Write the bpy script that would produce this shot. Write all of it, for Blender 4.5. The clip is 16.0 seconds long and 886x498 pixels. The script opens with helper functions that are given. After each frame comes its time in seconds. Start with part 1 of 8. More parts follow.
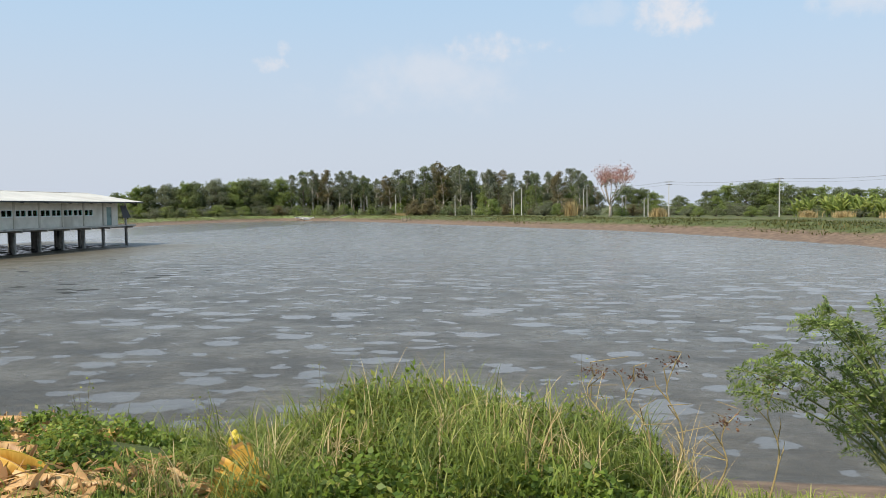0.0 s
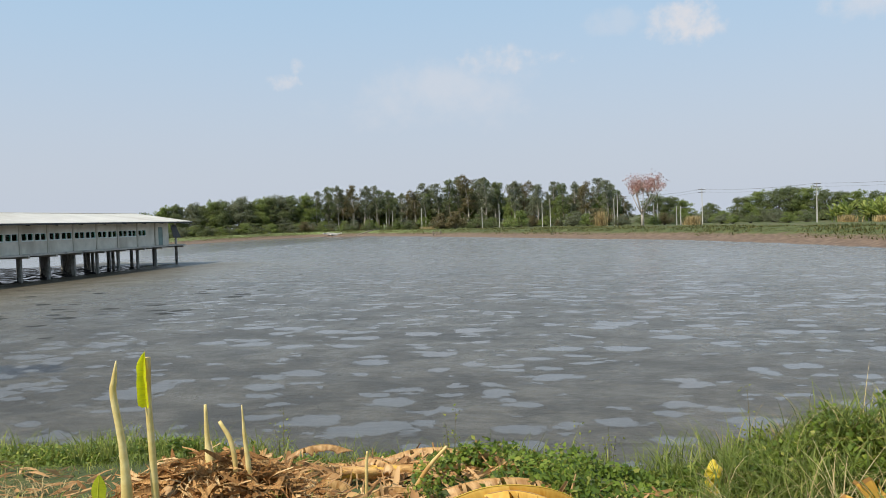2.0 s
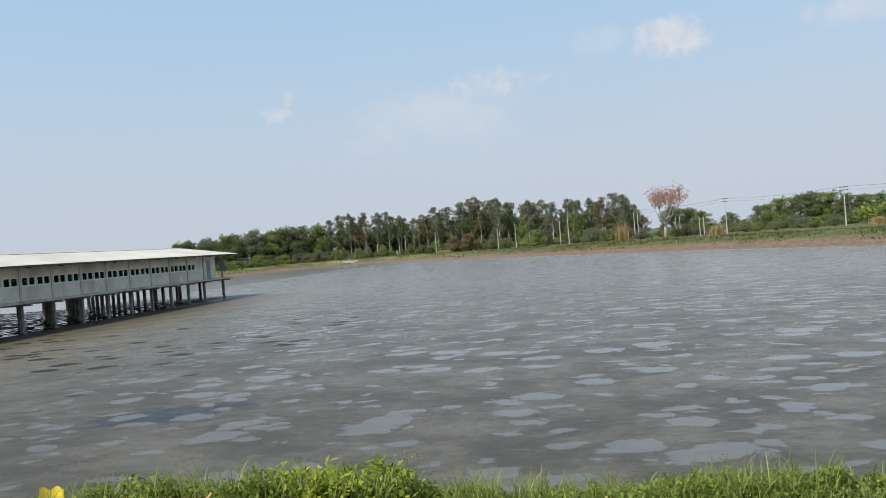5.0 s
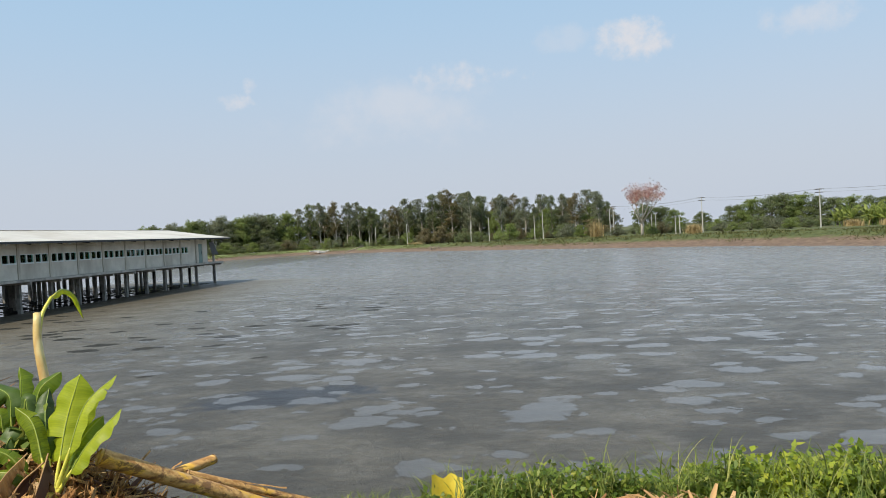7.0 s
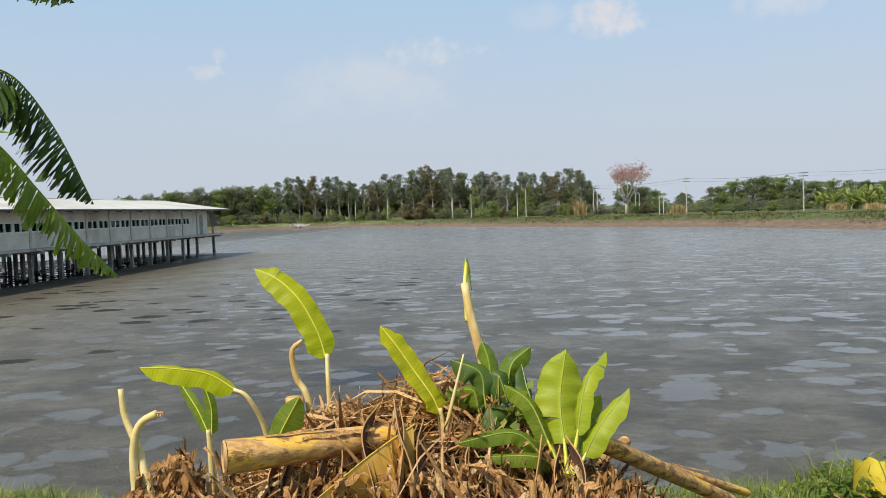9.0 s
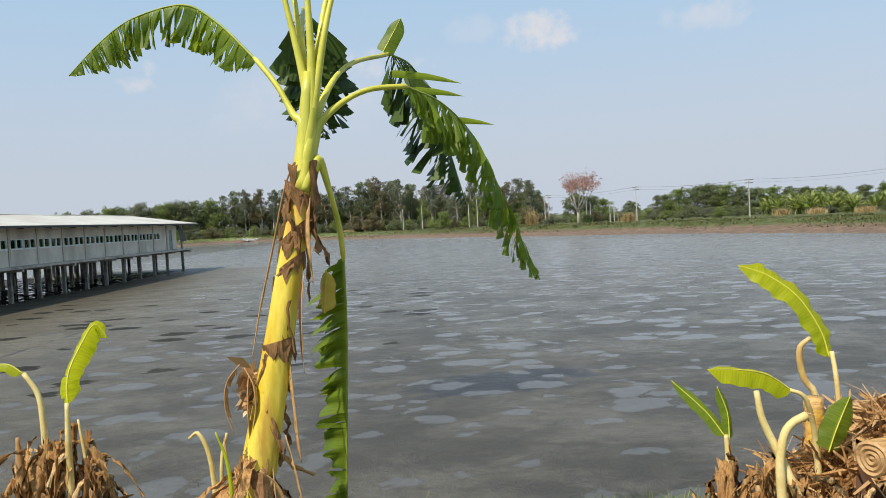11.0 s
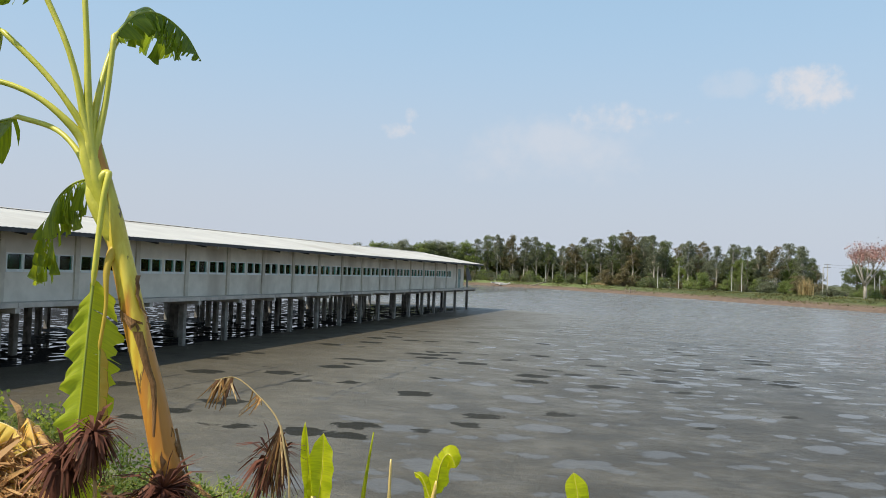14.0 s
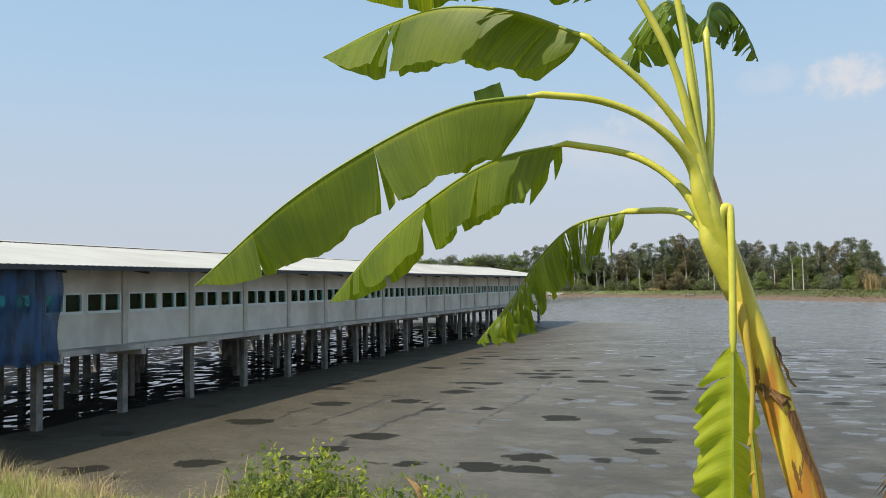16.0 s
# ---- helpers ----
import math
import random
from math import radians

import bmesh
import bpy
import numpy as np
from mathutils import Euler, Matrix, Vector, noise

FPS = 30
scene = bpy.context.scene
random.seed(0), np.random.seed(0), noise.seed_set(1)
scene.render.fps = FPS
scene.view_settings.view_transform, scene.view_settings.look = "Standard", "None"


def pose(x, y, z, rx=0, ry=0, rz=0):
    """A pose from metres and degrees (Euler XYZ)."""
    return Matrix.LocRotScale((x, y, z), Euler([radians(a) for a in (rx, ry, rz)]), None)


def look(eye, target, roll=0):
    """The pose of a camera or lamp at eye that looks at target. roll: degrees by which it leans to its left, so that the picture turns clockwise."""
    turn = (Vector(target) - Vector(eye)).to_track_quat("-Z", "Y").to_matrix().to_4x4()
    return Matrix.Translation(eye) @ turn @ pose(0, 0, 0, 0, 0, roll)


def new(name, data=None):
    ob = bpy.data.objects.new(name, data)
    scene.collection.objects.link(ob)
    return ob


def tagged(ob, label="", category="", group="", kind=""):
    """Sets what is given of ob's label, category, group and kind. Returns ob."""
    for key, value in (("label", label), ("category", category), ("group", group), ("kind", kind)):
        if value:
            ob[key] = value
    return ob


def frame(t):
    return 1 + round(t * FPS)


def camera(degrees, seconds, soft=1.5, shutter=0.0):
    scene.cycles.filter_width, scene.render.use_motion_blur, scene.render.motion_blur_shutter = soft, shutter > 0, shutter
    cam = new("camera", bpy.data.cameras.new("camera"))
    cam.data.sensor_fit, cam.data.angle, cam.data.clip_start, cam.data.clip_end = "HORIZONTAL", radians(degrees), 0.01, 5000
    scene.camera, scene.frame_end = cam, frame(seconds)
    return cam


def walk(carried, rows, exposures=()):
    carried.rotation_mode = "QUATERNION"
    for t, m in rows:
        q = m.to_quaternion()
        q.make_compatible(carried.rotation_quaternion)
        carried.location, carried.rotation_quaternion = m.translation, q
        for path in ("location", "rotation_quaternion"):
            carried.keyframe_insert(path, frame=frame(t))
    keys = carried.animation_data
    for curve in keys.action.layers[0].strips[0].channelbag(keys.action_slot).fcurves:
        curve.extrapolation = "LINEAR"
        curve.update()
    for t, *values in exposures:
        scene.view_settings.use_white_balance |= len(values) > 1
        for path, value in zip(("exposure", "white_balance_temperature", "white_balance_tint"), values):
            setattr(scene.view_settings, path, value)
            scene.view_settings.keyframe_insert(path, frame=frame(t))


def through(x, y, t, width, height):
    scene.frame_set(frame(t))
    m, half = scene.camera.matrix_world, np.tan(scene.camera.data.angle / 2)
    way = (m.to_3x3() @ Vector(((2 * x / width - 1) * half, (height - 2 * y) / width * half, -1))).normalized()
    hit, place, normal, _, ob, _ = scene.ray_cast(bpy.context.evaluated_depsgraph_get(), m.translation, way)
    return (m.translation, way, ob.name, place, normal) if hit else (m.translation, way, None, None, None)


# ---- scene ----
cam = camera(58.72, 16.0, soft=0.9)

# seconds, x, y, z, pitch, roll, yaw
ROWS = [
    (0, 46.484, -18.037, 3.569, -2.98, -0.65, 8.75),
    (0.5, 45.608, -18.087, 3.585, -3.23, -1.36, 7.60),
    (1, 44.732, -18.114, 3.601, -3.08, -1.88, 6.71),
    (1.5, 43.820, -18.163, 3.626, -2.67, -1.64, 7.61),
    (2, 42.891, -18.224, 3.664, -2.01, -1.92, 9.91),
    (2.5, 42.047, -18.217, 3.715, -1.21, -2.58, 11.59),
    (3, 41.127, -18.171, 3.713, -0.65, -3.58, 12.61),
    (3.5, 40.256, -18.120, 3.685, -0.33, -4.47, 12.61),
    (4, 39.425, -17.981, 3.670, -0.54, -5.21, 11.82),
    (4.2, 39.040, -17.955, 3.668, -0.24, -5.40, 11.41),
    (6.5, 33.701, -17.027, 3.477, -0.64, -2.80, 7.13),
    (7, 32.835, -16.892, 3.445, -0.92, -3.21, 6.76),
    (7.5, 31.893, -16.871, 3.475, -1.46, -3.45, 6.24),
    (8, 31.019, -16.838, 3.487, -1.94, -3.07, 5.79),
    (8.2, 30.738, -16.835, 3.497, -2.07, -2.63, 5.33),
    (10.3, 27.105, -16.853, 3.579, -3.59, -2.35, 3.30),
    (10.5, 26.724, -16.817, 3.577, -3.39, -2.39, 1.99),
    (11, 25.914, -16.744, 3.592, -2.09, -3.04, 0.26),
    (11.5, 25.181, -16.660, 3.614, -0.08, -3.24, 1.59),
    (12, 24.335, -16.716, 3.636, 2.18, -1.90, 5.65),
    (12.5, 23.538, -16.746, 3.642, 3.18, -0.18, 10.20),
    (13, 22.817, -16.742, 3.618, 3.07, 1.35, 13.70),
    (13.5, 22.026, -16.754, 3.596, 2.35, 2.00, 16.04),
    (14, 21.282, -16.832, 3.638, 1.70, 1.98, 17.25),
    (14.5, 20.579, -16.896, 3.679, 1.35, 1.27, 17.96),
    (15, 19.816, -16.908, 3.712, 1.47, 0.07, 18.53),
    (15.5, 19.032, -16.891, 3.741, 1.96, -0.68, 19.33),
    (16, 18.354, -16.835, 3.799, 2.72, -1.09, 20.18),
]
walk(cam, [(t, pose(x, y, z, 90 + pitch, 0, yaw) @ pose(0, 0, 0, 0, 0, roll)) for t, x, y, z, pitch, roll, yaw in ROWS],
     exposures=[(0, 0.12), (1.5, 0.02), (2.5, -0.03), (4, 0.0), (16, 0.0)])

# ---- world and sun ----
SUN_FROM = Vector((-0.50, -0.52, 1.0)).normalized()     # towards the sun
SUN_EL = math.asin(SUN_FROM.z)
SUN_AZ = math.atan2(SUN_FROM.x, SUN_FROM.y)             # clockwise from +y

world = bpy.data.worlds.new("sky")
scene.world = world
world.use_nodes = True
wt = world.node_tree
wt.nodes.clear()


def wnode(kind, **values):
    n = wt.nodes.new(kind)
    for k, v in values.items():
        n.inputs[k].default_value = v
    return n


w_out = wt.nodes.new("ShaderNodeOutputWorld")
w_bg = wnode("ShaderNodeBackground", Strength=0.15)
w_sky = wt.nodes.new("ShaderNodeTexSky")
w_sky.sky_type = "NISHITA"
w_sky.sun_disc = False
w_sky.sun_elevation = SUN_EL
w_sky.sun_rotation = SUN_AZ
w_sky.altitude = 10
w_sky.air_density = 1.0
w_sky.dust_density = 0.9
w_sky.ozone_density = 0.9
w_coord = wt.nodes.new("ShaderNodeTexCoord")


def cloud_mask(azimuth, elevation, wide, high, scale, low, top, amount):
    """A soft cloud in one direction of the sky: broken noise inside an oval."""
    az, el = radians(azimuth), radians(elevation)
    centre = Vector((math.sin(az) * math.cos(el), math.cos(az) * math.cos(el), math.sin(el)))
    side = Vector((math.cos(az), -math.sin(az), 0))
    up = side.cross(centre)
    total = None
    for axis, size in ((side, wide), (up, high)):
        dot = wt.nodes.new("ShaderNodeVectorMath")
        dot.operation = "DOT_PRODUCT"
        dot.inputs[1].default_value = axis / math.tan(radians(size))
        wt.links.new(w_coord.outputs["Generated"], dot.inputs[0])
        off = wt.nodes.new("ShaderNodeMath")
        off.operation = "SUBTRACT"
        off.inputs[1].default_value = centre.dot(axis) / math.tan(radians(size))
        wt.links.new(dot.outputs["Value"], off.inputs[0])
        sq = wt.nodes.new("ShaderNodeMath")
        sq.operation = "MULTIPLY"
        wt.links.new(off.outputs[0], sq.inputs[0])
        wt.links.new(off.outputs[0], sq.inputs[1])
        if total is None:
            total = sq
        else:
            add = wt.nodes.new("ShaderNodeMath")
            wt.links.new(total.outputs[0], add.inputs[0])
            wt.links.new(sq.outputs[0], add.inputs[1])
            total = add
    noi = wnode("ShaderNodeTexNoise", Scale=scale, Detail=6.0, Roughness=0.6)
    wt.links.new(w_coord.outputs["Generated"], noi.inputs["Vector"])
    mul = wt.nodes.new("ShaderNodeMath")
    mul.operation = "MULTIPLY_ADD"
    mul.inputs[1].default_value = 3.4
    mul.inputs[2].default_value = -1.7
    wt.links.new(noi.outputs["Fac"], mul.inputs[0])
    inner = wt.nodes.new("ShaderNodeMath")
    inner.operation = "SUBTRACT"
    inner.inputs[0].default_value = 1.0
    wt.links.new(total.outputs[0], inner.inputs[1])
    both = wt.nodes.new("ShaderNodeMath")
    wt.links.new(inner.outputs[0], both.inputs[0])
    wt.links.new(mul.outputs[0], both.inputs[1])
    ramp = wnode("ShaderNodeMapRange")
    ramp.interpolation_type = "SMOOTHSTEP"
    for k, v in (("From Min", low), ("From Max", top), ("To Min", 0.0), ("To Max", amount)):
        ramp.inputs[k].default_value = v
    wt.links.new(both.outputs[0], ramp.inputs["Value"])
    return ramp.outputs["Result"]


HAZE = (3.60, 3.98, 4.62, 1)
UPPER = (2.95, 4.35, 5.65, 1)
# haze of a dry-season afternoon: thick towards the horizon, thinner above
w_sep = wt.nodes.new("ShaderNodeSeparateXYZ")
wt.links.new(w_coord.outputs["Generated"], w_sep.inputs[0])
w_haze = wnode("ShaderNodeMapRange")
for k, v in (("From Min", 0.0), ("From Max", 0.75), ("To Min", 1.0), ("To Max", 0.35)):
    w_haze.inputs[k].default_value = v
wt.links.new(w_sep.outputs["Z"], w_haze.inputs["Value"])
w_mix = wt.nodes.new("ShaderNodeMixRGB")
w_tone = wnode("ShaderNodeMapRange")
w_tone.interpolation_type = "SMOOTHSTEP"
for k, v in (("From Min", 0.05), ("From Max", 0.36), ("To Min", 0.0), ("To Max", 1.0)):
    w_tone.inputs[k].default_value = v
wt.links.new(w_sep.outputs["Z"], w_tone.inputs["Value"])
w_air = wnode("ShaderNodeMixRGB", Color1=HAZE, Color2=UPPER)
wt.links.new(w_tone.outputs["Result"], w_air.inputs["Fac"])
wt.links.new(w_air.outputs["Color"], w_mix.inputs["Color2"])
wt.links.new(w_haze.outputs["Result"], w_mix.inputs["Fac"])
wt.links.new(w_sky.outputs["Color"], w_mix.inputs["Color1"])
w_colour = w_mix.outputs["Color"]
for spec in ((7.6, 12.9, 3.2, 1.7, 30, 0.1, 1.3, 0.85), (-4.6, 11.4, 4.4, 1.2, 26, 0.1, 1.3, 0.72), (-20.9, 10.1, 1.5, 0.8, 44, 0.2, 1.4, 0.60), (-19.9, 11.2, 0.7, 1.0, 44, 0.3, 1.4, 0.55),
             (-10.0, 9.0, 9.5, 2.8, 16, 0.0, 1.6, 0.42), (18.8, 12.8, 3.4, 1.4, 26, 0.1, 1.4, 0.5), (2.5, 13.4, 3.2, 1.1, 26, 0.1, 1.4, 0.25)):
    mix = wt.nodes.new("ShaderNodeMixRGB")
    mix.inputs["Color2"].default_value = (4.9, 4.85, 5.05, 1)
    wt.links.new(cloud_mask(*spec), mix.inputs["Fac"])
    wt.links.new(w_colour, mix.inputs["Color1"])
    w_colour = mix.outputs["Color"]
wt.links.new(w_colour, w_bg.inputs["Color"])
wt.links.new(w_bg.outputs["Background"], w_out.inputs["Surface"])

sun = new("sun", bpy.data.lights.new("sun", "SUN"))
sun.data.energy = 5.0
sun.data.angle = radians(0.6)
sun.data.color = (1.0, 0.91, 0.76)
sun.matrix_world = look(SUN_FROM * 100, (0, 0, 0))
scene.view_settings.exposure = 0.0

# ---- materials ----
class Mat:
    """A node material, built up in short steps."""

    def __init__(self, name):
        self.m = bpy.data.materials.new(name)
        self.m.use_nodes = True
        self.t = self.m.node_tree
        self.t.nodes.clear()
        self.out = self.t.nodes.new("ShaderNodeOutputMaterial")

    def node(self, kind, **inputs):
        n = self.t.nodes.new(kind)
        for k, v in inputs.items():
            self.put(n.inputs[k.replace("_", " ")], v)
        return n

    def put(self, socket, v):
        if isinstance(v, bpy.types.NodeSocket):
            self.t.links.new(v, socket)
        elif isinstance(v, tuple) and len(v) == 3 and socket.type == "RGBA":
            socket.default_value = (*v, 1)
        else:
            socket.default_value = v

    def position(self, scale=(1, 1, 1)):
        g = self.node("ShaderNodeNewGeometry")
        m = self.node("ShaderNodeMapping", Vector=g.outputs["Position"])
        m.inputs["Scale"].default_value = scale
        return m.outputs["Vector"]

    def local(self, scale=(1, 1, 1)):
        g = self.node("ShaderNodeTexCoord")
        m = self.node("ShaderNodeMapping", Vector=g.outputs["Object"])
        m.inputs["Scale"].default_value = scale
        return m.outputs["Vector"]

    def noise(self, vector, scale, detail=4.0, rough=0.55, distort=0.0):
        return self.node("ShaderNodeTexNoise", Vector=vector, Scale=scale, Detail=detail, Roughness=rough, Distortion=distort).outputs["Fac"]

    def ramp(self, value, low, top, a=0.0, b=1.0):
        r = self.node("ShaderNodeMapRange", Value=value)
        r.interpolation_type = "SMOOTHSTEP"
        for k, v in (("From Min", low), ("From Max", top), ("To Min", a), ("To Max", b)):
            self.put(r.inputs[k], v)
        return r.outputs["Result"]

    def mix(self, fac, a, b, blend="MIX"):
        n = self.node("ShaderNodeMixRGB", Fac=fac, Color1=a, Color2=b)
        n.blend_type = blend
        return n.outputs["Color"]

    def math(self, op, a, b=0.0):
        n = self.node("ShaderNodeMath")
        n.operation = op
        self.put(n.inputs[0], a)
        self.put(n.inputs[1], b)
        return n.outputs[0]

    def bump(self, height, strength, distance=0.02):
        return self.node("ShaderNodeBump", Height=height, Strength=strength, Distance=distance).outputs["Normal"]

    def principled(self, **inputs):
        return self.node("ShaderNodeBsdfPrincipled", **inputs).outputs["BSDF"]

    def end(self, shader):
        self.t.links.new(shader, self.out.inputs["Surface"])
        return self.m


def ground_material():
    m = Mat("ground")
    p = m.position()
    sep = m.node("ShaderNodeSeparateXYZ", Vector=p)
    x, y, z = sep.outputs["X"], sep.outputs["Y"], sep.outputs["Z"]
    # wet mud with shallow pools
    fine = m.noise(p, 2.6, 6.0, 0.7)
    broad = m.noise(p, 0.06, 3.0)
    mottle = m.noise(m.position((0.9, 1.1, 1)), 0.34, 11.0, 0.80, 0.0)
    mud = m.mix(m.ramp(mottle, 0.36, 0.64), (0.082, 0.076, 0.062), (0.200, 0.188, 0.160))
    mud = m.mix(m.ramp(fine, 0.3, 0.7, 0.0, 0.45), mud, (0.150, 0.140, 0.115))
    grain = m.noise(p, 14.0, 5.0, 0.75)
    mud = m.mix(m.ramp(grain, 0.44, 0.60, 0.0, 0.65), mud, (0.060, 0.055, 0.044))
    furrow = m.math("ABSOLUTE", m.math("SUBTRACT", m.noise(m.position((0.35, 1.5, 1)), 0.9, 6.0, 0.65, 0.8), 0.5))
    furrow = m.ramp(furrow, 0.022, 0.0, 0.0, 0.9)
    mud = m.mix(furrow, mud, (0.030, 0.027, 0.021))
    scar = m.math("ABSOLUTE", m.math("SUBTRACT", m.noise(m.position((0.16, 0.75, 1)), 0.8, 5.0, 0.6, 1.2), 0.5))
    mud = m.mix(m.math("MULTIPLY", m.ramp(scar, 0.016, 0.0, 0.0, 0.8), m.ramp(m.noise(p, 0.16, 2.0), 0.45, 0.6)), mud, (0.032, 0.030, 0.026))
    mud = m.mix(m.ramp(broad, 0.42, 0.62, 0.0, 0.5), mud, (0.128, 0.112, 0.084))
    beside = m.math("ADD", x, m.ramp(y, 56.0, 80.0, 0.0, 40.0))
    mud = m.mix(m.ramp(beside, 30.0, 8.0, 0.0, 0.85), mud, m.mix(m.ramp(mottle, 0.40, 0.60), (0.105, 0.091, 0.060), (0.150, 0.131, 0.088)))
    # mud darkens towards the house; the house's shadow is put into the colour
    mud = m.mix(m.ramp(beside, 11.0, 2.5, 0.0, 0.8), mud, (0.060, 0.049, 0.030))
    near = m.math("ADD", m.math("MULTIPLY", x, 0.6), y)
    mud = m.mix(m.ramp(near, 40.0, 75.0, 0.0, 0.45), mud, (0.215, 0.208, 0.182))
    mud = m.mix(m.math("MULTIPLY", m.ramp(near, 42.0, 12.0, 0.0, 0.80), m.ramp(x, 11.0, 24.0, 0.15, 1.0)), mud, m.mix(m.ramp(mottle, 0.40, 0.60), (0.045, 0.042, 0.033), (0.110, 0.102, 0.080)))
    for row, y0, y1, width in ((7.15, 2.0, 9.5, 0.10), (9.2, -1.0, 8.0, 0.12), (5.5, 1.5, 6.0, 0.10), (11.6, 3.0, 14.0, 0.06)):
        off = m.math("ABSOLUTE", m.math("SUBTRACT", m.math("ADD", x, m.math("MULTIPLY", m.math("SUBTRACT", m.noise(p, 0.7, 4.0), 0.5), 0.9)), row))
        off = m.math("SUBTRACT", off, m.math("MULTIPLY", m.math("SUBTRACT", m.noise(p, 2.2, 4.0, 0.7), 0.5), 0.5))
        length = m.math("MULTIPLY", m.ramp(y, y0, y0 + 0.8), m.ramp(y, y1, y1 - 0.8))
        mud = m.mix(m.math("MULTIPLY", m.ramp(off, width, width * 0.3, 0.0, 0.8), length), mud, (0.030, 0.026, 0.018))
    blotch = m.noise(m.position((0.6, 1.0, 1)), 0.9, 9.0, 0.72, 0.6)
    mud = m.mix(m.ramp(blotch, 0.50, 0.62, 0.0, m.ramp(x, 12.0, 24.0, 0.2, 0.55)), mud, (0.050, 0.047, 0.038))
    # churned dark patch before the bank
    px_, py_ = m.math("MULTIPLY", m.math("SUBTRACT", x, 27.0), 0.36), m.math("MULTIPLY", m.math("SUBTRACT", m.math("ADD", y, m.math("MULTIPLY", m.math("SUBTRACT", x, 27.0), -0.25)), 0.4), 0.62)
    churned = m.math("ADD", m.math("ADD", m.math("MULTIPLY", px_, px_), m.math("MULTIPLY", py_, py_)), m.math("MULTIPLY", m.math("SUBTRACT", m.noise(p, 1.3, 6.0, 0.7), 0.5), 2.4))
    mud = m.mix(m.ramp(churned, 0.75, 0.25, 0.0, 0.85), mud, (0.026, 0.030, 0.038))
    # round shallow pools about a metre wide, and dark matted patches near the house
    wob = m.node("ShaderNodeTexNoise", Vector=p, Scale=1.0, Detail=5.0, Roughness=0.65).outputs["Color"]
    warp = m.node("ShaderNodeVectorMath", Vector=wob)
    warp.operation = "MULTIPLY_ADD"
    warp.inputs[1].default_value = (1.7, 1.0, 0)
    m.put(warp.inputs[2], p)

    def discs(scale, seed):
        shifted = m.node("ShaderNodeMapping", Vector=warp.outputs[0])
        shifted.inputs["Location"].default_value = (seed * 3.7, seed * 5.1, 0)
        shifted.inputs["Scale"].default_value = (scale, scale * 1.3, 0)
        cell = m.node("ShaderNodeTexVoronoi", Vector=shifted.outputs[0], Scale=1.0)
        tone = m.node("ShaderNodeSeparateColor", Color=cell.outputs["Color"])
        return cell.outputs["Distance"], tone.outputs[0], tone.outputs[1]

    d1, size1, pick1 = discs(0.62, 0)
    d2, size2, pick2 = discs(1.15, 1)
    lots = m.math("ADD", m.math("MULTIPLY", m.math("SUBTRACT", broad, 0.5), 0.45), m.math("ADD", m.ramp(beside, 5.0, 20.0, -1.0, 0.0), m.ramp(y, 60.0, 100.0, 0.0, 0.25)))
    lots = m.math("ADD", lots, m.ramp(x, -14.0, -20.0, 0.0, 3.0))
    lim1 = m.math("ADD", m.math("MULTIPLY", size1, 0.34), m.math("MULTIPLY", lots, 0.28))
    lim1 = m.math("MINIMUM", m.math("ADD", lim1, 0.14), m.ramp(x, -14.0, -18.0, 0.38, 3.0))
    lim2 = m.math("ADD", m.math("MULTIPLY", size2, 0.36), m.math("MULTIPLY", lots, 0.25))
    lim2 = m.math("MINIMUM", m.math("ADD", lim2, 0.05), 0.38)
    grit = m.math("MULTIPLY", m.math("SUBTRACT", m.noise(p, 6.0, 3.0), 0.5), 0.10)
    in1 = m.math("ADD", m.math("SUBTRACT", lim1, d1), grit)
    in2 = m.math("ADD", m.math("SUBTRACT", lim2, d2), grit)
    inside = m.math("MAXIMUM", in1, in2)
    pool = m.ramp(inside, -0.015, 0.045, 0.0, m.ramp(near, 8.0, 34.0, 0.34, 0.82))
    # open water beyond the house
    pool = m.math("MAXIMUM", pool, m.ramp(x, -14.0, -19.0))
    shore = m.ramp(inside, -0.10, 0.0)
    mud = m.mix(m.math("MULTIPLY", shore, 0.25), mud, (0.050, 0.047, 0.041))
    d3, size3, pick3 = discs(0.62, 2)
    lim3 = m.math("MULTIPLY", m.math("MULTIPLY", m.ramp(pick3, 0.42, 0.72), m.ramp(y, 20.0, 32.0, 1.0, 0.35)), m.ramp(m.math("MAXIMUM", m.math("SUBTRACT", m.math("SUBTRACT", x, 18.0), m.math("MULTIPLY", y, 1.1)), m.math("SUBTRACT", x, 26.0)), -1.2, 1.0, 0.40, 0.0))
    dark = m.ramp(m.math("ADD", m.math("SUBTRACT", lim3, d3), grit), 0.0, 0.04, 0.0, m.ramp(x, 14.0, 19.0, 0.9, 0.75))
    dark = m.math("MULTIPLY", dark, m.ramp(x, 1.0, 5.0, 0.35, 1.0))
    ridges = m.noise(m.position((0.8, 1.2, 1)), 2.4, 6.0, 0.7, 0.9)
    lumps = m.noise(m.position((0.8, 1.2, 1)), 0.8, 5.0, 0.6, 0.4)
    n_mud = m.bump(m.math("ADD", ridges, m.math("ADD", m.math("MULTIPLY", grain, 0.25), m.math("ADD", lumps, mottle))), 1.0, 0.075)
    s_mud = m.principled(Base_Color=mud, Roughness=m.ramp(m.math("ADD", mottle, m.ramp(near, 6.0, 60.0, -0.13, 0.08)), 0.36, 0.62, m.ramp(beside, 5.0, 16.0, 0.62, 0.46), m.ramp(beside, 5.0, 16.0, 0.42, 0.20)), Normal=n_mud)
